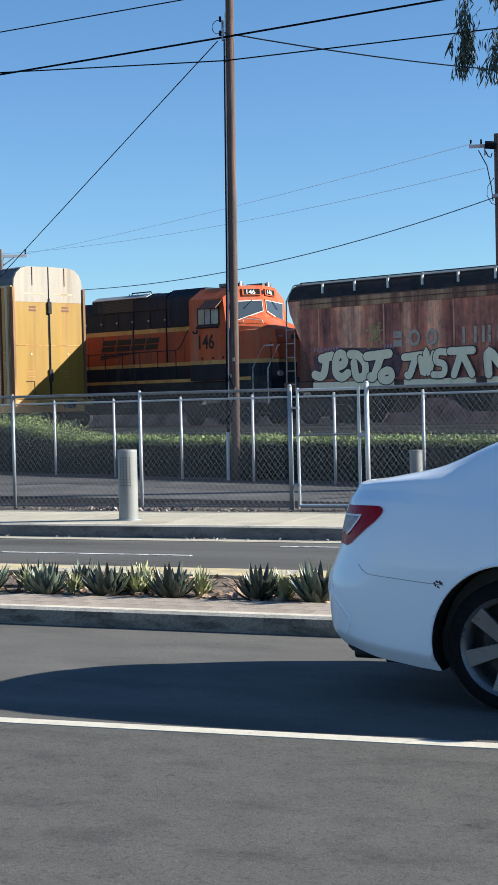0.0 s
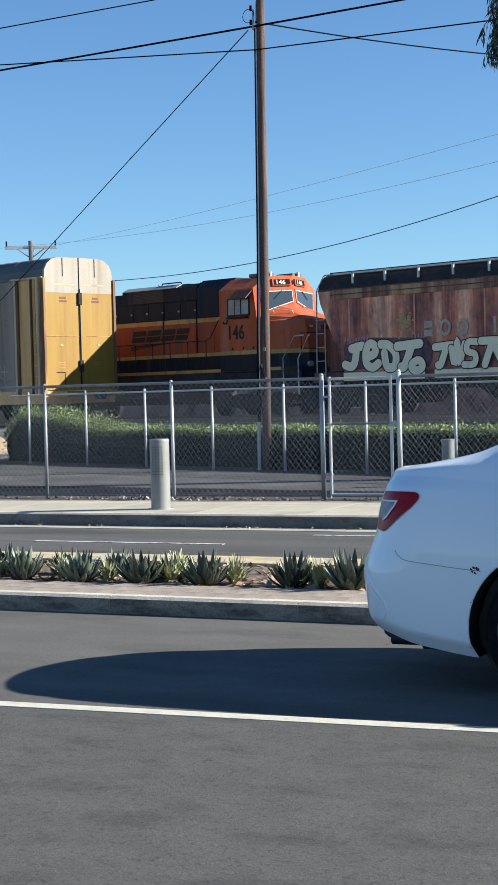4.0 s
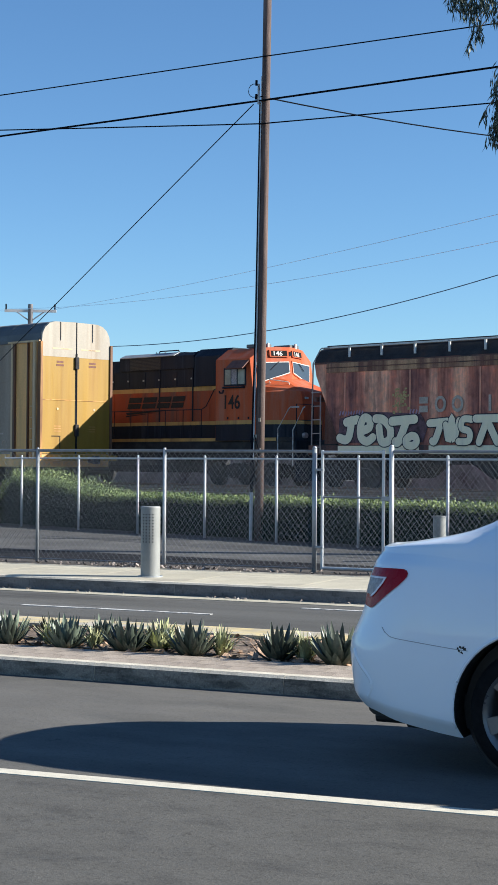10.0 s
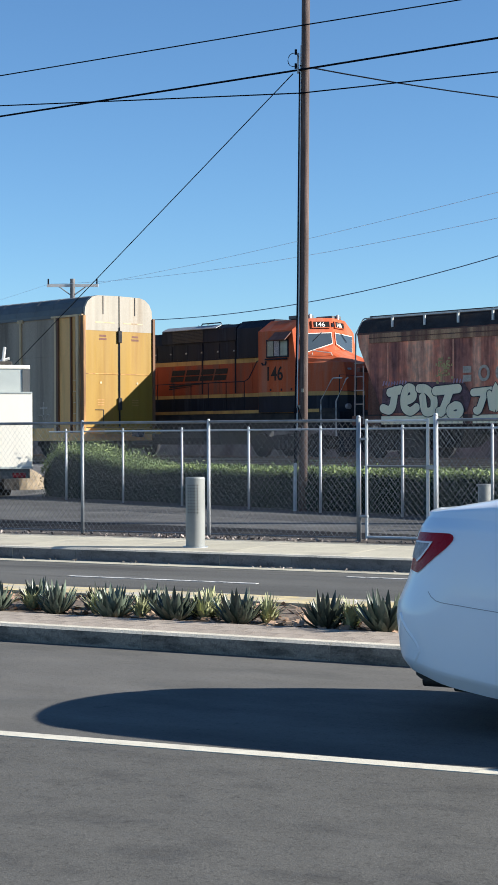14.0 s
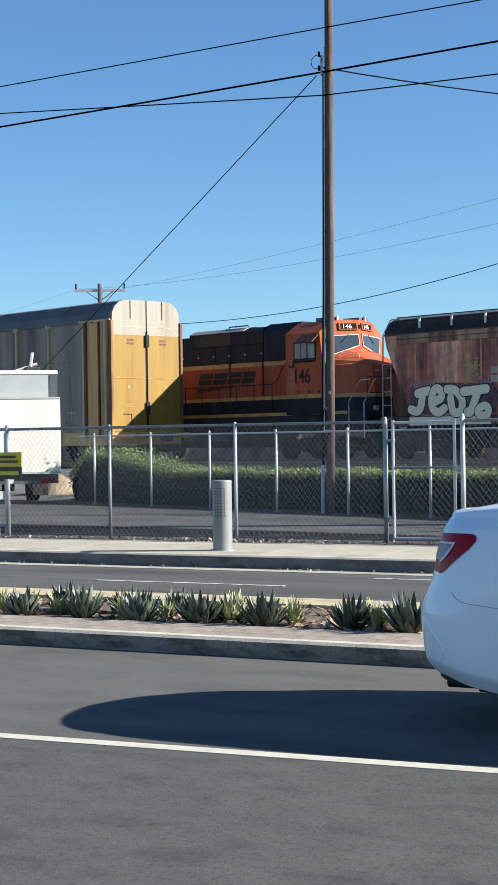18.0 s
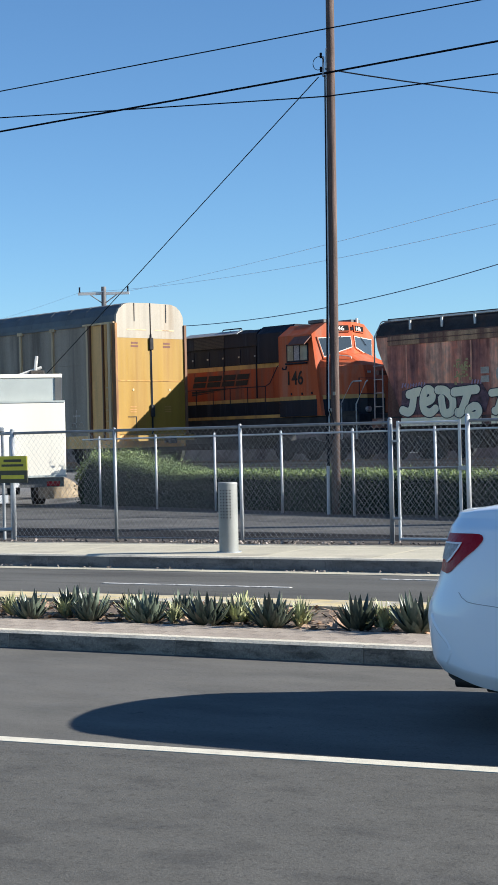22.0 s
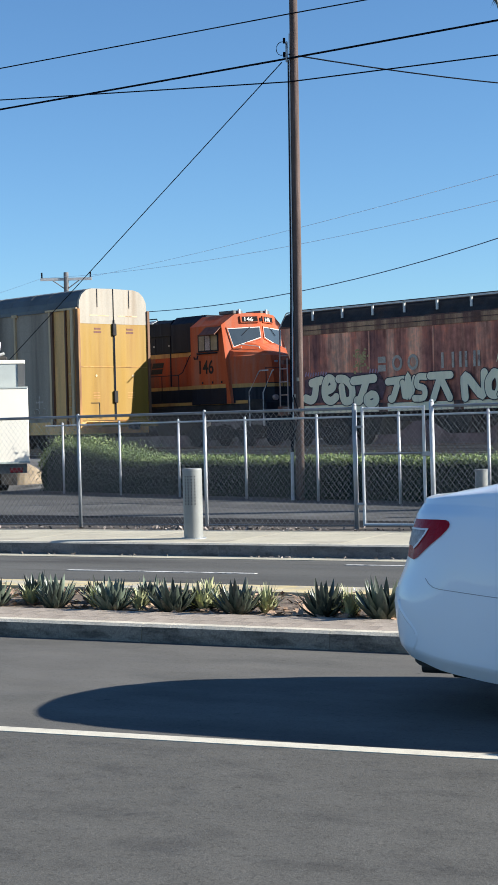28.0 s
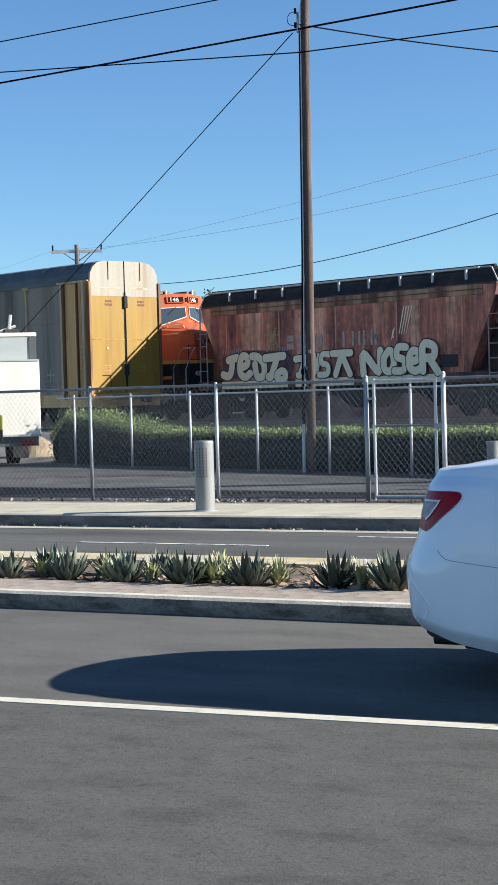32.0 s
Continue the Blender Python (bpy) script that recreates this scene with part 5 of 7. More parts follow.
def hopper_car(marked):
    """Length along x from 0 to 13.5; ends beyond it."""
    lab = "rusty brown covered hopper wagon with faded marks and painted scrawls" if marked else "rusty brown covered hopper wagon"
    root = thing("hopper_wagon", lab, "freight wagon", group="hopper wagons")
    hw, L = 1.62, 13.5
    # side sheets with sloped lower ends
    side = [(-0.2, 4.15), (-0.12, 3.75), (0.24, 2.98), (0.78, 1.85), (0.92, 1.38)]
    side = side + [(L - x, z) for x, z in side[::-1]]
    body = part("body", prismed(side, "y", -hw, hw), "hopper_side", root, "rusty streaked steel sides")
    part("top_band", boxed(0.36, L - 0.36, -hw - 0.03, hw + 0.03, 3.84, 4.16, bevel=0.01), "rust_tan", root, "paler tan top chord")
    part("band_edge", boxed(0.36, L - 0.36, -hw - 0.045, -hw - 0.02, 3.99, 4.02), "rust", root)
    part("eave", boxed(-0.2, L + 0.2, -hw - 0.02, hw + 0.02, 4.14, 4.2), "rust", root)
    part("roof", loft(bmesh.new(), [[(x + e * 0.32, y, z) for y, z in ((-hw, 4.18), (-hw + 0.06, 4.34), (-hw + 0.2, 4.6), (-hw + 0.5, 4.72), (hw - 0.5, 4.72), (hw - 0.2, 4.6), (hw - 0.06, 4.34), (hw, 4.18))]
                                    for x, e in ((-0.2, 0), (L + 0.2, 0))]), "hop_roof", root, "dark dirty roof")
    rib = finish(boxed(-0.03, 0.03, -hw - 0.02, -hw + 0.01, 1.45, 3.83), "rib")
    for k in range(5):
        part("side_rib", rib, "hopper_side", body, at=pose(1.18 + k * 2.78, 0, 0))
    part("side_sill", boxed(-0.4, L + 0.4, -hw - 0.03, -hw + 0.12, 1.12, 1.42), "rust", root)
    part("side_sill", boxed(-0.4, L + 0.4, hw - 0.12, hw + 0.03, 1.12, 1.42), "rust", root)
    part("centre_sill", boxed(-0.44, L + 0.44, -0.3, 0.3, 0.8, 1.2), "loco_under", root)
    # discharge pockets, coloured dark to stand for the shade under the wagon
    for k in range(3):
        x = 2.9 + k * 3.85
        bm = bmesh.new()
        a = [bm.verts.new(p) for p in ((x - 1.5, -1.3, 1.38), (x + 1.5, -1.3, 1.38), (x + 1.5, 1.3, 1.38), (x - 1.5, 1.3, 1.38))]
        b = [bm.verts.new(p) for p in ((x - 0.35, -0.5, 0.35), (x + 0.35, -0.5, 0.35), (x + 0.35, 0.5, 0.35), (x - 0.35, 0.5, 0.35))]
        for i in range(4):
            bm.faces.new((a[i], a[(i + 1) % 4], b[(i + 1) % 4], b[i]))
        bm.faces.new(a), bm.faces.new(b[::-1])
        part("discharge_pocket", bm, "loco_under", root)
    for x in (0.2, L - 0.2):
        bogie(root, x + (0.6 if x < 1 else -0.6), (-0.87, 0.87))
    coupler(root, -0.44, -1), coupler(root, L + 0.44, 1)
    # roof running board, pale grab rail in lengths on posts along the edge
    board = part("running_board", boxed(0.1, L - 0.1, -0.35, 0.35, 4.76, 4.8), "hop_roof", root)
    part("edge_walk", boxed(0.1, L - 0.1, -hw + 0.30, -hw + 0.42, 4.70, 4.78), "hop_roof", root)
    for k in range(9):
        x = 1.35 + k * 1.39
        part("board_post", boxed(x - 0.035, x + 0.035, -hw + 0.0, -hw + 0.05, 4.34, 4.72), "rail_white", root, "pale bracket")
    part("edge_rail", boxed(0.5, L - 0.5, -hw + 0.0, -hw + 0.05, 4.664, 4.716), "rail_white", root, "pale edge rail")
    for k in range(5):
        part("hatch", boxed(1.1 + k * 2.4, 2.2 + k * 2.4, 0.42, 0.9, 4.68, 4.84, bevel=0.02), "hop_roof", root)
    # end platforms, ladders, slope sheet posts
    for s, x in ((-1, 0.0), (1, L)):
        for y in (-0.95, 0.0, 0.95):
            part("slope_support", prismed([(x + s * 0.13, 4.1), (x - s * 0.85, 1.43), (x + s * 0.32, 1.43), (x + s * 0.25, 4.1)], "y", y - 0.03, y + 0.03), "rust", root, "rusty plate under the end slope")
        part("end_platform", boxed(min(x - s * 0.7, x + s * 0.4), max(x - s * 0.7, x + s * 0.4), -hw + 0.1, hw - 0.1, 1.425, 1.46), "loco_under", root)
        part("end_cross_beam", boxed(min(x + s * 0.12, x + s * 0.24), max(x + s * 0.12, x + s * 0.24), -hw + 0.02, hw - 0.02, 2.9, 3.05), "rust", root)
        part("end_sill", boxed(min(x + s * 0.28, x + s * 0.46), max(x + s * 0.28, x + s * 0.46), -hw, hw, 1.1, 1.42), "rust", root)
        part("corner_post", boxed(x + s * 0.1 - 0.03, x + s * 0.1 + 0.03, hw - 0.08, hw, 1.4, 4.2), "rust", root)
        lad = part("ladder", tube(tubed([(x + s * 0.33, -hw, 1.15), (x + s * 0.27, -hw, 4.18)], 0.024, 6), [(x - s * 0.12, -hw - 0.05, 1.15), (x - s * 0.12, -hw - 0.05, 3.1)], 0.024, 6), "ladder_tan", root, "tan steel ladder")
        for k in range(5):
            part("rung", tubed([(x + s * 0.33, -hw, 1.36 + k * 0.46), (x - s * 0.12, -hw - 0.05, 1.36 + k * 0.46)], 0.02, 6), "ladder_tan", lad)
        part("grab_arm", tubed([(x + s * 0.27, -hw, 4.18), (x - s * 0.02, -hw + 0.05, 4.66), (x - s * 0.1, -hw + 0.05, 4.69), (x - s * 0.75, -hw + 0.1, 4.70)], 0.022, 6), "rail_pale", root)
    if not marked:
        return root
    # faded line name as plain shapes
    y = -hw - 0.024
    for x in (5.20, 5.88):
        bm = bmesh.new()
        rim = [(math.cos(k * math.tau / 20), math.sin(k * math.tau / 20)) for k in range(20)]
        for (c0, s0), (c1, s1) in zip(rim, rim[1:] + rim[:1]):
            prism(bm, [(x + 0.13 * c0, 2.70 + 0.16 * s0), (x + 0.23 * c0, 2.70 + 0.26 * s0), (x + 0.23 * c1, 2.70 + 0.26 * s1), (x + 0.13 * c1, 2.70 + 0.16 * s1)], "y", y, y - 0.006)
        part("faded_mark", bm, "letter_grey", root, "faded grey brand mark drawn as a plain ring")
    for blocks in (((4.36, 2.73, 0.34, 0.21), (4.36, 2.45, 0.34, 0.21)), ((7.07, 2.45, 0.10, 0.5),), ((7.50, 2.45, 0.10, 0.5),),
                   ((7.80, 2.45, 0.10, 0.5), (8.03, 2.45, 0.10, 0.5)), ((8.36, 2.45, 0.10, 0.5), (8.54, 2.45, 0.10, 0.5))):
        bm = bmesh.new()
        for x, z, w, h in blocks:
            mark_block(bm, x, z, w, h, 0, y)
        part("faded_mark", bm, "letter_grey", root, "faded grey brand mark drawn as plain bars")
    emb = random.Random(8)
    bm = bmesh.new()
    for i in range(7):
        for j in range(8):
            if emb.random() < 0.72 - 0.12 * abs(i - 3) + (0.3 if j in (2, 5) else 0):
                x, z = 3.25 + i * 0.10 + emb.uniform(-0.02, 0.02), 2.44 + j * 0.105 + emb.uniform(-0.02, 0.02)
                prism(bm, [(x, z), (x + emb.uniform(0.06, 0.12), z + emb.uniform(-0.02, 0.02)), (x + emb.uniform(0.06, 0.11), z + emb.uniform(0.06, 0.1)), (x + emb.uniform(-0.02, 0.02), z + emb.uniform(0.05, 0.1))], "y", y, y - 0.004)
    tagged(part("faded_emblem", bm, "letter_ochre", root, "faded flaking ochre emblem"), kind="stuff")
    for k in range(4):
        part("paint_stroke", prismed([(9.62 + k * 0.10, 2.76 - k * 0.02), (9.66 + k * 0.10, 2.76), (9.90 + k * 0.115, 3.66), (9.85 + k * 0.115, 3.66)], "y", y, y - 0.005), "graf_white", root, "thin white painted stroke")
    part("paint_stroke", prismed([(9.27, 2.55), (9.36, 2.9), (9.46, 2.98), (9.38, 2.72), (9.42, 2.6), (9.34, 2.66)], "y", y, y - 0.005), "graf_white", root)
    part("data_panel", boxed(11.34, 12.1, y - 0.004, y, 1.6, 2.0), "graf_black", root, "dark data panel")
    # scrawl: fat rounded shapes with dark rims over the sill
    for x0, x1 in ((0.9, 4.35), (4.75, 7.55), (7.95, 11.55)):
        part("paint_ground", boxed(x0, x1, -hw - 0.036, -hw - 0.031, 1.13, 1.40), "graf_white", root, "whitewashed band along the sill")

    def ribbon(line, r, y0, y1):
        """One fat rounded stroke along a smoothed line of (x, z)."""
        pts = []
        for k in range(len(line) - 1):
            p0, p1, p2, p3 = (Vector(line[min(max(k + o, 0), len(line) - 1)]) for o in (-1, 0, 1, 2))
            for q in range(5):
                f = q / 5
                pts.append(0.5 * (2 * p1 + (p2 - p0) * f + (2 * p0 - 5 * p1 + 4 * p2 - p3) * f * f + (3 * p1 - p0 - 3 * p2 + p3) * f ** 3))
        pts.append(Vector(line[-1]))
        rows = []
        for k, p in enumerate(pts):
            d = (pts[min(k + 1, len(pts) - 1)] - pts[max(k - 1, 0)]).normalized()
            rows.append((p, d, Vector((-d.y, d.x))))
        p, d, u = rows[0]
        ends = [(p - d * r * math.sin(a), d, u * math.cos(a)) for a in (1.45, 1.0, 0.5)]
        p, d, u = rows[-1]
        tail = [(p + d * r * math.sin(a), d, u * math.cos(a)) for a in (0.5, 1.0, 1.45)]
        bm = bmesh.new()
        prev = None
        for i, (p, d, u) in enumerate(ends + rows + tail):
            rise = 0.00007 * i
            cur = [bm.verts.new((p.x + u.x * e, y - rise, p.y + u.y * e)) for e, y in ((r, y1), (-r, y1), (-r, y0), (r, y0))]
            if prev:
                for i in range(4):
                    bm.faces.new((prev[i], prev[(i + 1) % 4], cur[(i + 1) % 4], cur[i]))
            else:
                bm.faces.new(cur[::-1])
            prev = cur
        bm.faces.new(prev)
        return bm

    forms = {
        "hook": [[(0.62, 0.92), (0.5, 0.3), (0.3, 0.12), (0.0, 0.2)], [(0.35, 0.85), (0.9, 0.95)]],
        "ring": [[(0.25, 0.45), (0.75, 0.6), (0.72, 0.9), (0.4, 0.95), (0.2, 0.6), (0.25, 0.2), (0.6, 0.05), (0.95, 0.2)]],
        "arch": [[(0.05, 0.95), (0.5, 0.9), (0.9, 0.55), (0.85, 0.1), (0.4, 0.05), (0.25, 0.6)]],
        "zig": [[(0.1, 0.05), (0.12, 0.92), (0.8, 0.1), (0.88, 1.0)]],
        "bar": [[(0.0, 0.88), (0.95, 0.95)], [(0.62, 0.9), (0.3, 0.1), (0.15, 0.05)]],
        "tooth": [[(0.1, 0.7), (0.3, 0.1), (0.5, 1.0), (0.62, 0.12), (0.95, 0.85)]],
        "bend": [[(0.9, 0.95), (0.35, 0.95), (0.25, 0.6), (0.75, 0.45), (0.7, 0.08), (0.05, 0.05)]],
        "fork": [[(0.15, 0.05), (0.18, 0.95), (0.75, 0.9), (0.75, 0.55), (0.3, 0.5)], [(0.5, 0.5), (0.95, 0.0)]],
        "roof": [[(0.0, 0.95), (1.0, 0.95)], [(0.5, 0.9), (0.15, 0.05)], [(0.5, 0.9), (0.95, 0.05)]],
        "oval": [[(0.5, 0.95), (0.15, 0.6), (0.2, 0.15), (0.6, 0.05), (0.85, 0.4), (0.75, 0.85), (0.5, 0.95)]],
    }
    lay = 0
    for name, x, w, z, h, r in (("hook", 0.98, 0.85, 1.50, 0.80, 0.14), ("ring", 1.75, 0.72, 1.50, 0.84, 0.135), ("arch", 2.52, 0.72, 1.50, 0.82, 0.135), ("bar", 3.25, 0.98, 1.48, 0.80, 0.14), ("oval", 3.75, 0.62, 1.38, 0.35, 0.12),
                                ("bar", 4.80, 0.75, 1.50, 0.68, 0.115), ("tooth", 5.38, 0.62, 1.46, 0.84, 0.095), ("bend", 5.92, 0.60, 1.48, 0.76, 0.10), ("roof", 6.62, 0.85, 1.46, 0.80, 0.115),
                                ("zig", 7.95, 1.00, 1.45, 0.78, 0.135), ("oval", 8.90, 0.62, 1.50, 0.76, 0.125), ("bend", 9.42, 0.62, 1.50, 0.85, 0.12), ("ring", 9.96, 0.72, 1.48, 0.72, 0.125), ("fork", 10.58, 0.78, 1.46, 0.92, 0.13)):
        for line in forms[name]:
            pts = [(x + a * w, z + c * h) for a, c in line]
            y0 = y - 0.004 - 0.0009 * lay
            part("painted_rim", ribbon(pts, r + 0.040, y0 - 0.001 * 0, y0 - 0.002), "graf_black", root, "thin black painted rim")
        for line in forms[name]:
            pts = [(x + a * w, z + c * h) for a, c in line]
            part("painted_shape", ribbon(pts, r + 0.008, y0 - 0.0046, y0 - 0.0056), "graf_white", root, "fat white painted scrawl")
        lay += 6
    for x0, n, dz in ((0.95, 9, 0.0), (3.95, 4, 0.0)):
        for k in range(n):
            xx = x0 + k * 0.12
            part("small_scrawl", prismed([(xx, 2.42 + 0.05 * math.sin(k * 2)), (xx + 0.05, 2.40), (xx + 0.10, 2.53 + 0.04 * math.cos(k)), (xx + 0.05, 2.56)], "y", y, y - 0.005), "graf_pink", root)
    part("pink_haze", prismed([(0.9, 1.5), (0.95, 2.3), (2.0, 2.52), (4.4, 2.42), (4.7, 2.0), (4.5, 1.5)], "y", y + 0.012, y + 0.003), "haze_pink", root, "thin worn magenta overspray")
    return root


def autorack():
    """Its end doors stand at x = 0; the wagon runs to -x."""
    root = thing("autorack_wagon", "tall yellow and grey covered car-carrying wagon", "freight wagon", at=TRACK @ pose(0.13, 1.5, RAIL))
    hw, L = 1.59, 27.5
    arch = [(hw, 5.2), (hw - 0.04, 5.42), (hw - 0.16, 5.64), (hw - 0.36, 5.80), (hw - 0.62, 5.87), (0, 5.9)]
    arch = [(-y, z) for y, z in arch] + arch[-2::-1]
    # end: doors in two leaves with a cream cap
    for s in (-1, 1):
        leaf = part("door", boxed(-0.06, 0.04, min(s * 0.03, s * (hw - 0.02)), max(s * 0.03, s * (hw - 0.02)), 1.1, 4.6), "rack_yellow", root, "yellow end door")
        cap = [(s * 0.03, 4.6), (s * (hw - 0.02), 4.6)] + [(s * min(abs(y), hw - 0.02), z) for y, z in (arch[:6] if s < 0 else arch[:4:-1])][:5] + [(s * 0.03, 5.885)]
        part("door_cap", prismed(cap, "x", -0.06, 0.045), "rack_cream", root, "dirty cream top of the end door")
        part("door_seam", boxed(0.04, 0.055, min(s * 0.05, s * (hw - 0.05)), max(s * 0.05, s * (hw - 0.05)), 3.03, 3.05), "rack_amber", leaf)
        part("door_dimple", tubed([(0.03, s * 0.85, 2.72), (0.052, s * 0.85, 2.72)], 0.045, 12), "rack_post", leaf)
        for z, w in ((4.42, 0.30), (4.30, 0.34)):
            part("text_bar", boxed(0.041, 0.046, s * 0.75 - w / 2, s * 0.75 + w / 2, z - 0.035, z + 0.035), "visor_brown", leaf)
        for k in range(3):
            part("text_bar", boxed(0.041, 0.046, s * 0.8 - 0.2, s * 0.8 + 0.1, 1.9 + k * 0.09, 1.93 + k * 0.09), "rack_amber", leaf)
        part("cap_slot", boxed(0.045, 0.06, s * 0.74 - 0.012, s * 0.74 + 0.012, 5.2, 5.86), "loco_dark", root)
        part("cap_text_bar", boxed(0.045, 0.05, min(s * 0.2, s * 1.1), max(s * 0.2, s * 1.1), 4.88, 4.92), "rack_post", root)
        part("corner_post", boxed(-0.14, 0.10, min(s * (hw - 0.02), s * (hw + 0.08)), max(s * (hw - 0.02), s * (hw + 0.08)), 0.9, 5.12), "rack_amber" if s < 0 else "rack_brown", root, "worn corner post")
        part("corner_angle", boxed(-0.30, -0.15, min(s * hw, s * (hw + 0.14)), max(s * hw, s * (hw + 0.14)), 0.9, 5.14), "rack_post" if s < 0 else "rack_brown", root, "worn corner angle")
    part("door_gap", boxed(-0.05, 0.02, -0.035, 0.035, 1.1, 5.88), "loco_dark", root)
    part("lock_rod", tubed([(0.07, 0.0, 1.15), (0.07, 0.0, 4.75)], 0.025, 8), "loco_dark", root)
    for z in (4.4, 1.95):
        part("lock", boxed(0.04, 0.12, -0.09, 0.09, z - 0.22, z + 0.22, bevel=0.02), "loco_under", root, "dark door lock")
    part("hatch_outline", prismed([(-1.12, 1.75), (-0.72, 1.75), (-0.72, 1.15), (-0.75, 1.15), (-0.75, 1.72), (-1.12, 1.72)], "x", 0.042, 0.05), "loco_under", root)
    # sides: yellow corner bay, then grey screens between posts
    for s in (-1, 1):
        y0, y1 = min(s * hw, s * (hw - 0.05)), max(s * hw, s * (hw - 0.05))
        part("corner_screen", boxed(-1.62, -0.1, y0, y1, 0.95, 5.1), "rack_dirty", root, "dirty yellow corner panel")
        for x, mt in ((-1.62, "rack_post"), (-1.50, "rack_brown"), (-0.46, "rack_amber")):
            part("side_post", boxed(x - 0.055, x + 0.055, s * (hw + 0.03) - 0.05, s * (hw + 0.03) + 0.05, 0.9, 5.14), mt, root)
        part("inner_post", boxed(-0.72, -0.66, s * (hw + 0.03) - 0.05, s * (hw + 0.03) + 0.05, 0.9, 5.1), "rack_brown", root)
        k, x = 0, -1.68
        for x in [-1.68 - 2.13 * j for j in range(12)]:
            for z0, z1 in ((0.95, 2.25), (2.28, 3.68), (3.71, 5.08)):
                part("screen", boxed(x - 2.10, x - 0.03, y0 + 0.002, y1 - 0.002, z0, z1 + 0.025), "rack_side", root)
            part("side_post", boxed(x - 2.19, x - 2.09, s * (hw + 0.02) - 0.05, s * (hw + 0.02) + 0.05, 0.9, 5.1), "rack_post", root)
            if s < 0:
                part("post_cap", boxed(x - 2.3, x - 1.98, -hw - 0.08, -hw + 0.02, 5.02, 5.14), "rack_post", root)
        part("eave", boxed(-L, -0.06, s * hw - 0.05, s * hw + 0.05, 5.1, 5.22), "rack_roof", root)
    part("corner_cap", boxed(-1.85, -0.0, -hw - 0.09, -hw + 0.03, 5.1, 5.17), "rack_post", root)
    part("roof", prismed([(y, z + 0.004) for y, z in arch], "x", -L, -0.065), "rack_roof", root, "grey corrugated roof")
    arch_rib = finish(prismed([(y * 1.001, z + 0.010) for y, z in arch] + [(y * 0.98, z - 0.03) for y, z in arch[::-1]], "x", -0.02, 0.02), "roof_rib")
    for k in range(24):
        part("roof_rib", arch_rib, "rack_roof", root, at=pose(-0.8 - k * 1.12, 0, 0))
    part("deck", boxed(-L, 0.0, -hw, hw, 0.62, 1.08), "rack_dirty", root, "dirty tan deck sill")
    part("end_platform", boxed(0.0, 0.85, -1.3, 1.3, 0.85, 1.05), "rack_yellow", root)
    coupler(root, 0.85, 1)
    for x in (-2.4, -L + 2.4):
        bogie(root, x, (-0.87, 0.87))
    part("painted_cross", boxed(-2.66, -2.22, -hw - 0.006, -hw - 0.001, 1.80, 1.86), "letter_grey", root, "faded white painted cross")
    part("painted_cross", boxed(-2.47, -2.41, -hw - 0.009, -hw - 0.004, 1.58, 2.05), "letter_grey", root, "faded white painted cross")
    part("painted_arc", tubed([(-2.78 + 0.17 * (1 - math.cos(a)), -hw - 0.004, 1.40 + 0.18 * math.sin(a)) for a in (0, 0.5, 1, 1.57, 2.1, 2.6, 3.14)], 0.016, 5), "letter_grey", root, "faded painted arc")
    part("painted_arc", tubed([(-2.3 + 0.15 * (1 - math.cos(a)), -hw - 0.004, 1.40 + 0.2 * math.sin(a)) for a in (0, 0.5, 1, 1.57, 2.1, 2.6, 3.14)], 0.016, 5), "letter_grey", root, "faded painted arc")
    for k in range(5):
        part("ladder_rung", tubed([(-0.5, -hw - 0.1, 1.2 + 0.4 * k), (-0.15, -hw - 0.1, 1.2 + 0.4 * k)], 0.014, 6), "rack_post", root)
    return root


autorack()
loco = locomotive()
hopper = hopper_car(True)
hopper_next = hopper_car(False)
RUN_Y = 6.05


# ---- road vehicles: x forward, y to the left, z up; the origin on the ground below the rear axle ----
def cut_arches(body, hw, arches, paint):
    """Cut round wheel openings through a closed body; returns its mesh."""
    cb = bmesh.new()
    for ax, az, r in arches:
        for s in (-1, 1):
            tube(cb, [(ax, s * (hw - 0.30), az), (ax, s * (hw + 0.3), az)], r, 64)
    cutter = new("cutter", finish(cb, "cutter"))
    mod = body.modifiers.new("cut", "BOOLEAN")
    mod.object, mod.operation, mod.solver = cutter, "DIFFERENCE", "EXACT"
    me = bpy.data.meshes.new_from_object(body.evaluated_get(bpy.context.evaluated_depsgraph_get()))
    me.materials.clear()
    me.materials.append(paint)
    me.materials.append(M["black_plastic"])
    for f in me.polygons:
        f.use_smooth = True
        if any(math.hypot(f.center.x - ax, f.center.z - az) < r + 0.003 and abs(f.center.y) > hw - 0.34 for ax, az, r in arches):
            f.material_index = 1
    me.set_sharp_from_angle(angle=radians(40))
    bpy.data.objects.remove(body)
    bpy.data.objects.remove(cutter)
    return me


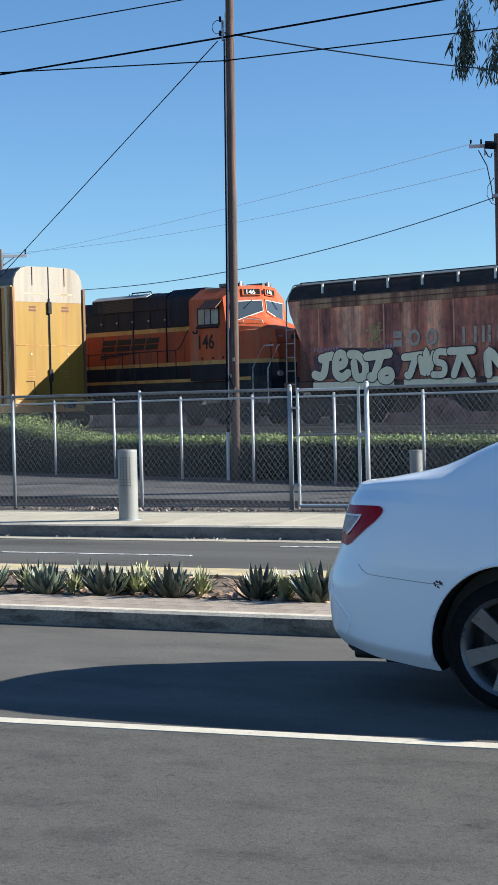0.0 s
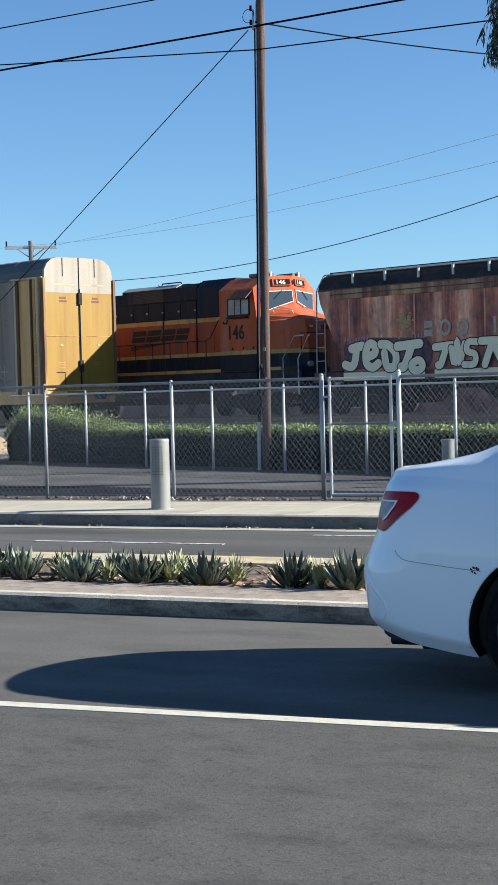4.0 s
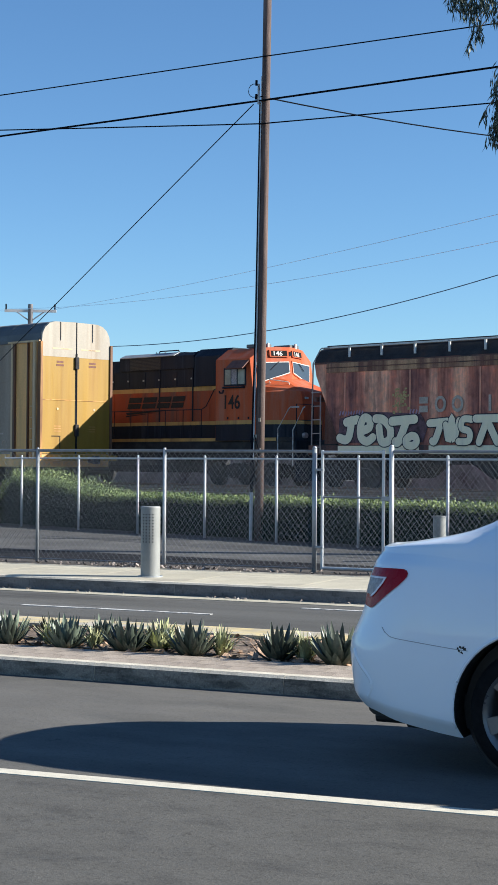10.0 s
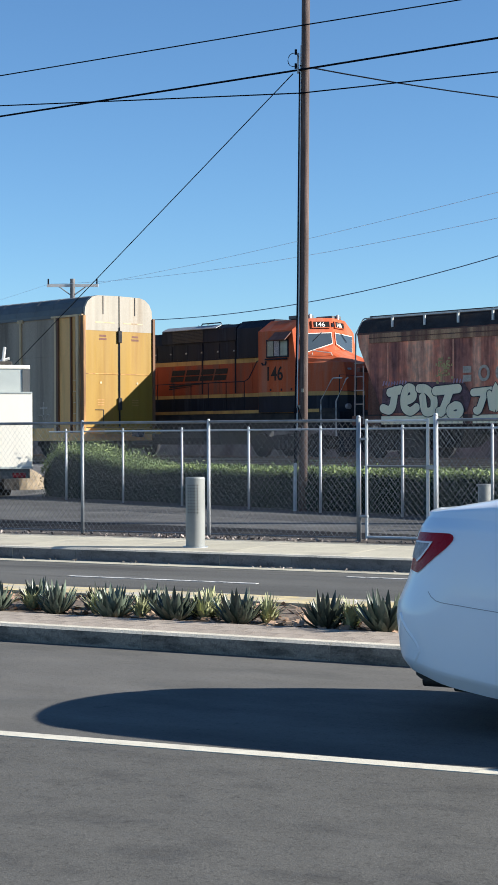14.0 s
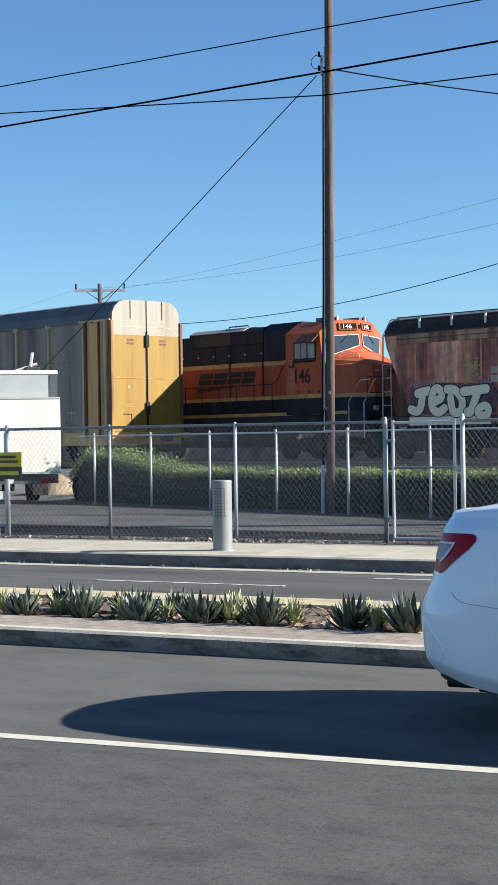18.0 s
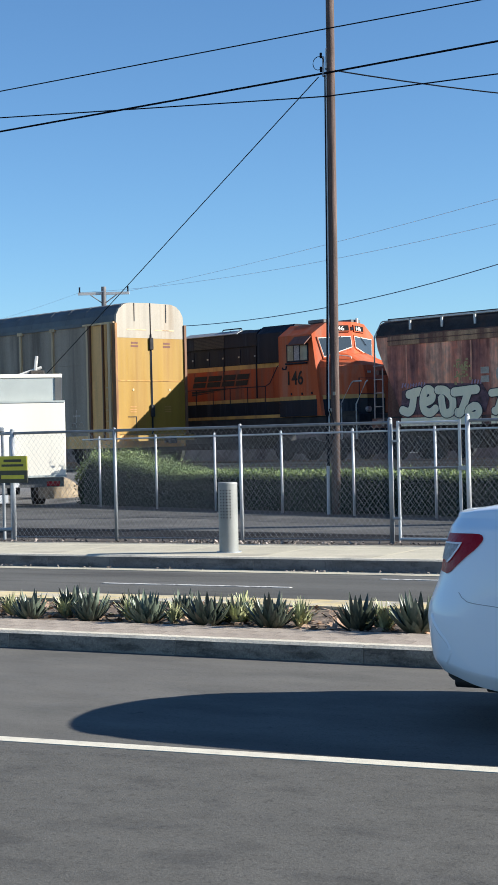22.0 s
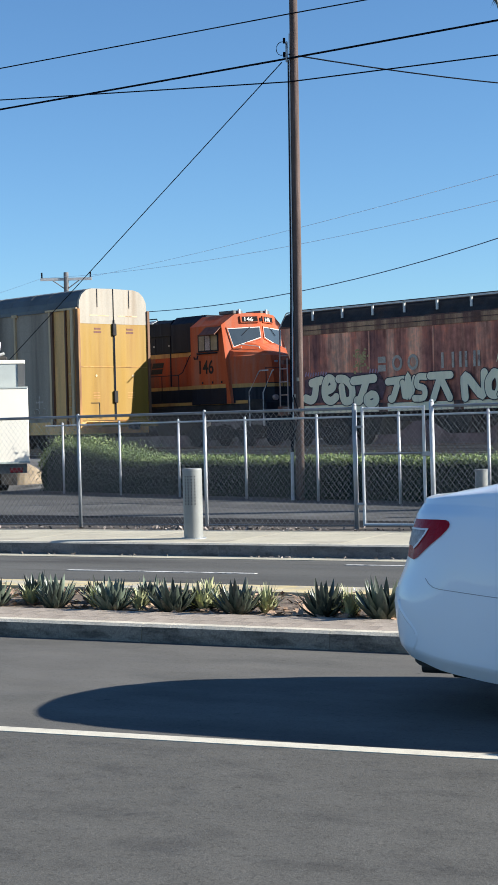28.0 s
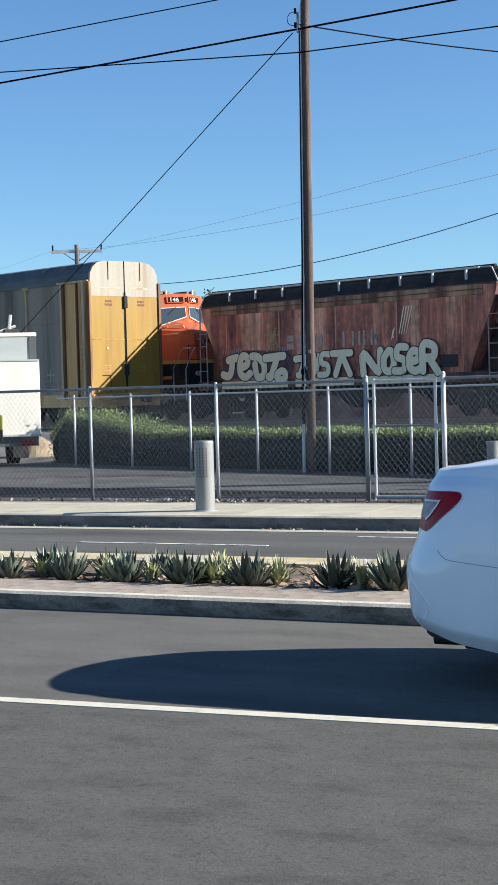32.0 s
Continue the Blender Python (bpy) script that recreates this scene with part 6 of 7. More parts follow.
def road_wheel(root, x, y, r, side, spokes, wide=0.205):
    h0 = wide / 2 - 0.07
    w = part("wheel", tubed([(0, -h0, 0), (0, h0, 0)], 0.09, 16), "black_plastic", root, at=pose(x, y, r))
    bm = bmesh.new()
    prof = [(r * 0.765, -wide / 2), (r * 0.90, -wide / 2 - 0.004), (r * 0.97, -wide / 2 + 0.02), (r, -wide / 2 + 0.05), (r, wide / 2 - 0.05), (r * 0.97, wide / 2 - 0.02), (r * 0.9, wide / 2 + 0.004), (r * 0.765, wide / 2)]
    n = 40
    vs = [[bm.verts.new((a * math.cos(k * math.tau / n), b, a * math.sin(k * math.tau / n))) for a, b in prof] for k in range(n)]
    for k in range(n):
        for j in range(len(prof) - 1):
            bm.faces.new((vs[k][j], vs[k][j + 1], vs[(k + 1) % n][j + 1], vs[(k + 1) % n][j]))
    part("tyre", bm, "tyre", w, smooth=True)
    yo = side * wide / 2
    bm = bmesh.new()
    rp = [(r * 0.775, yo), (r * 0.755, yo - side * 0.012), (r * 0.70, yo - side * 0.02), (r * 0.67, yo - side * 0.09), (r * 0.67, -yo)]
    vs = [[bm.verts.new((a * math.cos(k * math.tau / n), b, a * math.sin(k * math.tau / n))) for a, b in rp] for k in range(n)]
    for k in range(n):
        for j in range(len(rp) - 1):
            bm.faces.new((vs[k][j], vs[k][j + 1], vs[(k + 1) % n][j + 1], vs[(k + 1) % n][j]))
    part("rim", bm, "alloy", w, smooth=True)
    bm = bmesh.new()
    for k in range(spokes):
        a = k * math.tau / spokes + 0.3
        d, t = Vector((math.cos(a), 0, math.sin(a))), Vector((-math.sin(a), 0, math.cos(a)))
        for (r0, w0), (r1, w1) in (((r * 0.10, 0.030), (r * 0.71, 0.044)),):
            o = [Vector((0, yo - side * e, 0)) for e in (0.035, 0.016)]
            lo = [d * r0 + t * w0 + o[0], d * r0 - t * w0 + o[0], d * r1 - t * w1 + o[1], d * r1 + t * w1 + o[1]]
            hi = [p - Vector((0, side * 0.03, 0)) for p in lo]
            a1, a2 = [bm.verts.new(p) for p in lo], [bm.verts.new(p) for p in hi]
            bm.faces.new(a1), bm.faces.new(a2[::-1])
            for i in range(4):
                bm.faces.new((a1[i], a2[i], a2[(i + 1) % 4], a1[(i + 1) % 4]))
    part("spokes", bm, "alloy", w)
    part("hub_cap", tubed([(0, yo - side * 0.04, 0), (0, yo - side * 0.012, 0)], r * 0.17, 20), "alloy", w)
    part("brake_disc", tubed([(0, yo - side * 0.11, 0), (0, yo - side * 0.09, 0)], r * 0.48, 28), "black_plastic", w)
    return w


def decal(me, outline, axis, s, lift=0.004, cuts=3, near=0.3):
    """A thin shell that lies on a body: an outline in the plane across the axis, laid onto the mesh me from the side s, its rim turned in."""
    n = "xyz".index(axis)
    tree = BVHTree.FromPolygons([v.co for v in me.vertices], [p.vertices for p in me.polygons])
    bm = bmesh.new()
    ring = []
    for p in outline:
        c = list(p)
        c.insert(n, 0.0)
        ring.append(bm.verts.new(c))
    bm.faces.new(ring)
    bmesh.ops.triangulate(bm, faces=bm.faces)
    bmesh.ops.subdivide_edges(bm, edges=bm.edges, cuts=cuts, use_grid_fill=True)
    way = Vector((0, 0, 0))
    way[n] = -s
    misses, hits = [], []
    for v in bm.verts:
        o = v.co - way * 8
        hit = tree.ray_cast(o, way)
        if hit[0] is None or hit[0][n] * s < near:
            misses.append(v)
            continue
        nm = hit[1] if hit[1][n] * s > 0 else -hit[1]
        flat = v.co.copy()
        v.co = hit[0] + nm * lift
        hits.append((flat, v.co[n]))
    for v in misses:
        v.co[n] = min(hits, key=lambda h: (h[0] - v.co).length)[1]
    rim = [e for e in bm.edges if e.is_boundary]
    ret = bmesh.ops.extrude_edge_only(bm, edges=rim)
    for v in ret["geom"]:
        if isinstance(v, bmesh.types.BMVert):
            v.co[n] -= s * (lift + 0.006)
    return bm


def seam(me, line, s, r=0.003):
    """A dark joint along a line of (x, z) on the body side s."""
    tree = BVHTree.FromPolygons([v.co for v in me.vertices], [p.vertices for p in me.polygons])
    pts = []
    for (ax, az), (bx, bz) in zip(line, line[1:]):
        for k in range(8):
            x, z = ax + (bx - ax) * k / 8, az + (bz - az) * k / 8
            hit = tree.ray_cast(Vector((x, s * 8, z)), Vector((0, -s, 0)))
            if hit[0] is not None and hit[0].y * s > 0.3:
                pts.append(hit[0])
    return tubed(pts, r, 6)


def eased(pts, x):
    """Smooth interpolation (monotone cubic) through (x, value) pairs."""
    if x <= pts[0][0]:
        return pts[0][1]
    if x >= pts[-1][0]:
        return pts[-1][1]
    d = [(q[1] - p[1]) / (q[0] - p[0]) for p, q in zip(pts, pts[1:])]
    m = [d[0]] + [0.0 if u * v <= 0 else 2 * u * v / (u + v) for u, v in zip(d, d[1:])] + [d[-1]]
    for i, (p, q) in enumerate(zip(pts, pts[1:])):
        if x <= q[0]:
            h = q[0] - p[0]
            f = (x - p[0]) / h
            return (2 * f ** 3 - 3 * f * f + 1) * p[1] + (f ** 3 - 2 * f * f + f) * h * m[i] + (-2 * f ** 3 + 3 * f * f) * q[1] + (f ** 3 - f * f) * h * m[i + 1]


def sliced_body(hw, sill, edge, crown, tail, girth, levels, nose_x, lean, depth, power, ledge):
    """A closed car body of level rings from the sill to the shoulder, then rings drawn in over lid, roof and bonnet.
    lean: the direction (x, y) and side place in which the tail line is given; ledge: the step under the lid's edge."""
    arc = [k / 22 * math.pi / 2 for k in range(23)]
    nx, ny, py = lean

    def outline(f):
        """One ring of the right half, from the nose's middle to the tail's, at the height share f."""
        zr = eased(sill, -0.9) + f * (eased(edge, -0.9) - eased(sill, -0.9))
        g = eased(girth, f) * hw
        back = [(-depth * math.sin(q) ** (2 / power), -g * 0.965 * math.cos(q) ** (2 / power)) for q in arc]
        reach = max(nx * x + ny * y for x, y in back)
        xc = ((nx * eased(tail, zr) + ny * py) - reach) / nx
        front = [(nose_x - 0.25 * abs(f - 0.35) - 0.75 + 0.75 * math.sin(q) ** (2 / 2.4), -g * 0.97 * math.cos(q) ** (2 / 2.4)) for q in arc[::-1]]
        x0 = front[-1][0]
        side = []
        for k in range(1, 34):
            u = (k / 34 - 0.5) * 2
            side.append((x0 + (xc - x0) * k / 34, -g * (1.0 - 0.035 * u ** 6)))
        out = []
        for x, y in front + side + [(xc + x, y) for x, y in back]:
            z = eased(sill, x) + f * (eased(edge, x) - eased(sill, x))
            if f > 0.935:                             # a sloped shelf under the lid's edge that fades forward
                y += ledge * max(0.0, min(1.0, (-0.46 - x) / 0.34)) * ((f - 0.935) / 0.065) * min(1.0, abs(y) / 0.3)
            out.append((x, y, z))
        return out
    rings = [outline(f) for f in levels]
    shoulder = rings[-1]
    room = [(0.975, 0.06), (0.93, 0.26), (0.88, 0.52), (0.82, 0.78), (0.75, 0.92), (0.64, 0.985), (0.45, 1.0), (0.22, 1.0)]
    deck = [(0.985, 0.34), (0.965, 0.52), (0.94, 0.63), (0.90, 0.72), (0.82, 0.82), (0.64, 0.92), (0.45, 0.97), (0.22, 1.0)]
    for (sa_, ha), (sb, hb) in zip(room, deck):
        ring = []
        for x, y, z in shoulder:
            rise = eased(crown, x) - z
            e = max(0.0, min(1.0, (rise - 0.10) / 0.22))
            e = e * e * (3 - 2 * e)
            w, h = sa_ * e + sb * (1 - e), ha * e + hb * (1 - e)
            ring.append((x, y * w, z + rise * h))
        rings.append(ring)
    bm = bmesh.new()
    rv, lv = [], []
    for ring in rings:
        rv.append([bm.verts.new(p) for p in ring])
        lv.append([bm.verts.new((x, -y, z)) for x, y, z in ring])
    for grid in (rv, lv):
        for u, v in zip(grid, grid[1:]):
            for k in range(len(u) - 1):
                bm.faces.new((u[k], u[k + 1], v[k + 1], v[k]))
    for k in range(len(shoulder) - 1):
        bm.faces.new((rv[-1][k], rv[-1][k + 1], lv[-1][k + 1], lv[-1][k]))
        bm.faces.new((rv[0][k], rv[0][k + 1], lv[0][k + 1], lv[0][k]))
    bmesh.ops.remove_doubles(bm, verts=bm.verts, dist=0.0005)
    bmesh.ops.dissolve_degenerate(bm, edges=bm.edges, dist=0.0004)
    return bm


def white_sedan():
    root = thing("sedan", "white four-door sedan car standing in the lane", "car", group="cars")
    hw, wb = 0.815, 2.70
    # heights along the car, then the tail line and the half width by height
    sill = [(-1.04, 0.31), (-0.95, 0.295), (-0.85, 0.28), (-0.72, 0.245), (-0.54, 0.212), (-0.36, 0.188), (0.4, 0.17), (3.0, 0.17), (3.5, 0.21), (3.7, 0.26)]
    edge = [(-1.04, 1.112), (-0.86, 1.118), (-0.6, 1.122), (-0.35, 1.10), (0.2, 1.06), (1.5, 1.0), (2.5, 0.97), (3.2, 0.88), (3.7, 0.66)]
    crown = [(-1.04, 1.138), (-0.86, 1.152), (-0.72, 1.178), (-0.6, 1.199), (-0.44, 1.235), (-0.30, 1.286), (-0.16, 1.345), (0.15, 1.446), (0.5, 1.50), (0.9, 1.525), (1.5, 1.515), (2.0, 1.44), (2.75, 1.09), (3.0, 1.03), (3.5, 0.86), (3.7, 0.68)]
    tail = [(0.28, -0.955), (0.30, -0.972), (0.335, -1.0), (0.40, -1.012), (0.50, -1.024), (0.575, -1.031), (0.62, -1.026), (0.70, -0.995), (0.77, -0.965), (0.83, -0.946), (0.93, -0.928), (1.0, -0.909), (1.07, -0.882), (1.115, -0.864), (1.165, -0.846)]
    girth = [(0.0, 0.90), (0.05, 0.945), (0.095, 0.985), (0.2, 0.993), (0.42, 1.0), (0.58, 0.998), (0.72, 0.985), (0.84, 0.962), (0.93, 0.93), (1.0, 0.885)]
    levels = [0.0, 0.03, 0.06, 0.088, 0.10, 0.13, 0.19, 0.26, 0.34, 0.42, 0.5, 0.58, 0.66, 0.73, 0.79, 0.84, 0.885, 0.92, 0.935, 0.95, 0.965, 0.98, 0.99, 1.0]
    bm = sliced_body(hw, sill, edge, crown, tail, girth, levels, 3.72, (-0.936, -0.352, -0.58), 0.50, 2.6, 0.060)
    arches = ((0.03, 0.34, 0.407), (wb, 0.34, 0.407))
    me = cut_arches(new("body", finish(bm, "body")), hw, arches, M["white_paint"])
    ob = new("body", me)
    ob.parent = root
    for s in (-1, 1):
        lamp = part("taillight", decal(me, [(-0.90, 1.034), (-0.80, 1.038), (-0.72, 1.040), (-0.675, 1.039), (-0.656, 1.032), (-0.648, 1.018), (-0.652, 1.002), (-0.668, 0.983), (-0.695, 0.957), (-0.745, 0.920), (-0.80, 0.877), (-0.845, 0.842), (-0.875, 0.826), (-0.945, 0.835), (-0.93, 0.94)], "y", s, 0.006, 5), "red_lens", root, "dark red tail light")
        part("reversing_lens", decal(me, [(-0.915, 0.980), (-0.785, 0.984), (-0.80, 0.962), (-0.845, 0.912), (-0.875, 0.893), (-0.935, 0.900)], "y", s, 0.010, 4), "clear_lens", lamp)
        part("lens_rib", decal(me, [(-0.915, 0.981), (-0.915, 0.988), (-0.772, 0.992), (-0.795, 0.957), (-0.845, 0.902), (-0.875, 0.882), (-0.882, 0.890), (-0.850, 0.912), (-0.805, 0.960), (-0.790, 0.983)], "y", s, 0.0115, 3), "ridge_pale", lamp, "pale ridge between the lenses")
        part("bumper_seam", seam(me, [(-0.785, 0.737), (-0.765, 0.712), (-0.735, 0.692), (-0.70, 0.684), (-0.56, 0.668), (-0.40, 0.651), (-0.29, 0.642)], s, 0.0022), "seam_grey", root)
        ridge = seam(me, [(-0.975, 0.60), (-0.95, 0.56), (-0.915, 0.522), (-0.88, 0.492), (-0.855, 0.465), (-0.842, 0.440), (-0.842, 0.415), (-0.855, 0.388), (-0.875, 0.362)], s, 0.020)
        for v in ridge.verts:
            v.co.y -= s * 0.0165
        part("bumper_crease", ridge, "white_paint", root, "raised crease at the bumper corner", smooth=True)
        arc_line = [(0.03 + 0.416 * math.cos(q), 0.34 + 0.416 * math.sin(q)) for q in [radians(-14 + 208 * k / 30) for k in range(31)]]
        part("arch_lip", seam(me, arc_line, s, 0.008), "white_paint", root, "rolled edge of the wheel arch", smooth=True)
        for x in (0.03, wb):
            part("wheel_well", tubed([(x, s * 0.49, 0.34), (x, s * 0.63, 0.34)], 0.395, 32), "black_plastic", root)
            road_wheel(root, x, s * 0.695, 0.335, s, 6)
        part("side_glass", decal(me, [(0.10, 1.18), (0.45, 1.33), (0.95, 1.41), (1.6, 1.41), (2.05, 1.30), (2.5, 1.06), (1.4, 1.07)], "y", s, 0.003), "glass", root)
        part("wing_mirror", boxed(1.62, 1.76, min(s * 0.78, s * 0.90), max(s * 0.78, s * 0.90), 0.93, 1.03, bevel=0.03), "white_paint", root)
        part("door_handle", boxed(0.62, 0.82, min(s * 0.80, s * 0.845), max(s * 0.80, s * 0.845), 0.93, 0.96, bevel=0.008), "white_paint", root)
        for line in ([(0.52, 0.25), (0.46, 0.55), (0.42, 0.8), (0.5, 1.03)], [(1.40, 0.22), (1.40, 0.6), (1.42, 1.0)], [(2.28, 0.22), (2.32, 0.6), (2.3, 0.95)]):
            part("door_seam", seam(me, line, s, 0.003), "seam_grey", root)
        part("exhaust_tip", tubed([(-0.90, s * 0.50, 0.235), (-0.6, s * 0.50, 0.235)], 0.035, 14), "black_plastic", root)
    for k, (x, z) in enumerate(((-0.362, 0.650), (-0.350, 0.658), (-0.334, 0.655), (-0.342, 0.632), (-0.356, 0.640), (-0.326, 0.648))):
        part("paint_chip", decal(me, [(x, z), (x + 0.009 + 0.006 * (k % 2), z - 0.007), (x + 0.014, z + 0.005 * (k % 3)), (x + 0.004, z + 0.010)], "y", -1, 0.0015, 0), "black_plastic", root)
    part("rear_glass", decal(me, [(-0.16, -0.40), (0.34, -0.38), (0.34, 0.38), (-0.16, 0.40)], "z", 1, 0.003, 4), "glass", root)
    part("rear_valance", prismed([(-0.93, 0.30), (-0.925, 0.268), (-0.90, 0.248), (-0.82, 0.236), (-0.775, 0.25), (-0.75, 0.31)], "y", -0.56, 0.56), "black_plastic", root)
    part("muffler", tube(bmesh.new(), [(-0.72, -0.5, 0.232), (-0.70, -0.5, 0.232), (-0.50, -0.5, 0.222), (-0.48, -0.5, 0.222)], 0.05, 16), "black_plastic", root)
    part("underbody", boxed(-0.5, 3.3, -0.62, 0.62, 0.22, 0.4), "black_plastic", root)
    return root


white_car = white_sedan()
white_car.matrix_basis = pose(-2.18, 8.68, 0)


def grey_sedan():
    root = thing("sedan", "silver-grey four-door sedan car driving past", "car", group="cars")
    hw, wb = 0.905, 2.84
    sill = [(-1.02, 0.30), (-0.9, 0.27), (-0.6, 0.235), (0.4, 0.19), (3.0, 0.19), (3.5, 0.22), (3.75, 0.28)]
    edge = [(-1.02, 1.03), (-0.86, 1.035), (-0.5, 1.03), (0.3, 1.0), (1.5, 0.97), (2.6, 0.94), (3.2, 0.86), (3.75, 0.64)]
    crown = [(-1.02, 1.075), (-0.86, 1.085), (-0.6, 1.105), (-0.42, 1.14), (0.0, 1.30), (0.5, 1.425), (1.0, 1.465), (1.5, 1.455), (1.95, 1.39), (2.65, 1.06), (3.0, 1.0), (3.5, 0.84), (3.75, 0.66)]
    tail = [(0.27, -0.94), (0.33, -0.985), (0.42, -1.005), (0.52, -1.012), (0.60, -1.0), (0.68, -0.975), (0.78, -0.962), (0.88, -0.95), (0.95, -0.945), (1.0, -0.955), (1.035, -0.965)]
    girth = [(0.0, 0.88), (0.06, 0.95), (0.14, 0.985), (0.35, 1.0), (0.6, 0.998), (0.75, 0.985), (0.88, 0.955), (0.95, 0.925), (1.0, 0.89)]
    levels = [0.0, 0.03, 0.07, 0.11, 0.16, 0.22, 0.3, 0.38, 0.46, 0.53, 0.6, 0.67, 0.74, 0.8, 0.86, 0.91, 0.95, 1.0]
    bm = sliced_body(hw, sill, edge, crown, tail, girth, levels, 3.76, (-1.0, 0.0, 0.0), 0.55, 2.7, 0.0)
    me = cut_arches(new("body", finish(bm, "body")), hw, ((0.0, 0.33, 0.375), (wb, 0.33, 0.375)), M["silver_paint"])
    ob = new("body", me)
    ob.parent = root
    for s in (-1, 1):
        lamp = part("taillight", decal(me, [(-0.90, 0.795), (-0.90, 0.930), (-0.86, 0.960), (-0.80, 0.982), (-0.73, 0.990), (-0.66, 0.983), (-0.61, 0.966), (-0.580, 0.943), (-0.586, 0.918), (-0.625, 0.880), (-0.69, 0.843), (-0.76, 0.818), (-0.83, 0.801)], "y", s, 0.014, 6), "lens_wine", root, "red oval tail light")
        part("rear_lens", decal(me, [(s * 0.47, 0.772), (s * 0.50, 0.80), (s * 0.56, 0.835), (s * 0.63, 0.872), (s * 0.71, 0.908), (s * 0.80, 0.940), (s * 0.80, 0.795), (s * 0.72, 0.78), (s * 0.62, 0.770), (s * 0.54, 0.764)], "x", -1, 0.014, 6), "lens_wine", lamp)
        # pinkish patch paints the glow at the lens's inner end
        part("light_strip", decal(me, [(s * 0.485, 0.778), (s * 0.51, 0.797), (s * 0.56, 0.815), (s * 0.62, 0.815), (s * 0.64, 0.800), (s * 0.60, 0.784), (s * 0.54, 0.774)], "x", -1, 0.018, 3), "rear_white", lamp, "pale glow at the tail light's inner end, put into the colour")
        part("reflector", decal(me, [(s * 0.66, 0.50), (s * 0.66, 0.52), (s * 0.80, 0.53), (s * 0.80, 0.51)], "x", -1, 0.004, 2), "silver_paint", root)
        for x in (0.0, wb):
            part("wheel_well", tubed([(x, s * 0.56, 0.33), (x, s * 0.72, 0.33)], 0.365, 32), "black_plastic", root)
            road_wheel(root, x, s * 0.79, 0.33, s, 10, 0.22)
        part("side_glass", decal(me, [(-0.02, 1.10), (0.45, 1.26), (0.95, 1.35), (1.5, 1.35), (1.95, 1.24), (2.4, 1.03), (1.4, 1.03)], "y", s, 0.003), "glass", root)
        part("exhaust_tip", tubed([(-1.024 + 0.10 * max(0.0, abs(0.50 + 0.105 * math.cos(q)) - 0.47), s * (0.50 + 0.105 * math.cos(q)), 0.362 + 0.022 * math.sin(q)) for q in [k * math.tau / 18 for k in range(19)]], 0.010, 6), "chrome", root, "flat chrome exhaust tip")
        for line in ([(0.45, 0.24), (0.42, 0.5), (0.38, 0.75), (0.42, 0.98)], [(1.42, 0.24), (1.42, 0.6), (1.44, 0.96)], [(2.38, 0.24), (2.42, 0.6), (2.40, 0.93)], [(0.42, 0.80), (1.4, 0.79), (2.9, 0.74)]):
            part("door_seam", seam(me, line, s, 0.003), "black_matte", root)
        part("bumper_seam", seam(me, [(-0.80, 0.79), (-0.76, 0.70), (-0.70, 0.64), (-0.60, 0.62), (-0.36, 0.61)], s, 0.003), "black_matte", root)
        for x in (0.62, 1.62):
            part("door_handle", boxed(x, x + 0.2, min(s * 0.87, s * 0.93), max(s * 0.87, s * 0.93), 0.835, 0.865, bevel=0.008), "chrome", root)
        part("window_pillar", decal(me, [(1.32, 1.03), (1.40, 1.03), (1.37, 1.35), (1.30, 1.35)], "y", s, 0.008, 3), "black_matte", root)
        part("window_trim", seam(me, [(-0.06, 1.085), (0.6, 1.02), (1.4, 1.005), (2.42, 1.012)], s, 0.007), "chrome", root)
        part("wing_mirror", boxed(2.16, 2.32, min(s * 0.9, s * 1.06), max(s * 0.9, s * 1.06), 0.98, 1.10, bevel=0.03), "silver_paint", root)
        part("headlight", decal(me, [(3.15, 0.74), (3.3, 0.80), (3.5, 0.74), (3.6, 0.66), (3.45, 0.62)], "y", s, 0.008, 3), "clear_lens", root, "clear headlight")
    part("rear_glass", decal(me, [(-0.40, -0.56), (0.0, -0.56), (0.42, -0.48), (0.42, 0.48), (0.0, 0.56), (-0.40, 0.56)], "z", 1, 0.006, 10), "glass_tint", root, "dark tinted rear window")
    lip = part("boot_lip", loft(bmesh.new(), [[(x0 + dx, y, z) for dx, z in ((-0.962, 1.020), (-0.984, 1.040), (-0.975, 1.058), (-0.86, 1.090), (-0.78, 1.085), (-0.86, 1.03))]
                                               for y, x0 in ((-0.66, 0.15), (-0.60, 0.085), (-0.50, 0.04), (-0.35, 0.012), (-0.15, 0.0), (0.15, 0.0), (0.35, 0.012), (0.50, 0.04), (0.60, 0.085), (0.66, 0.15))]), "silver_paint", root, "raised lip along the boot lid", smooth=True)
    # black bar drawn as the shadow line below the overhanging lip
    part("lip_gap", tubed([(-0.965 + x0, y, 1.004) for y, x0 in ((-0.60, 0.085), (-0.50, 0.04), (-0.35, 0.012), (0.0, 0.0), (0.35, 0.012), (0.50, 0.04), (0.60, 0.085))], 0.006, 6), "black_matte", lip)
    rec = part("plate_recess", prismed([(-0.34, 0.90), (0.34, 0.90), (0.27, 0.70), (0.20, 0.685), (-0.20, 0.685), (-0.27, 0.70)], "x", -0.976, -0.93), "silver_paint", root)
    # matte black strip paints the shadow at the recess's upper edge
    part("recess_shadow_gap", prismed([(-0.33, 0.895), (0.33, 0.895), (0.33, 0.872), (-0.33, 0.872)], "x", -0.980, -0.96), "black_matte", rec, "dark strip painted for the shadow above the plate")
    part("chrome_strip", boxed(-0.990, -0.96, -0.32, 0.32, 0.893, 0.905, bevel=0.004), "chrome", rec)
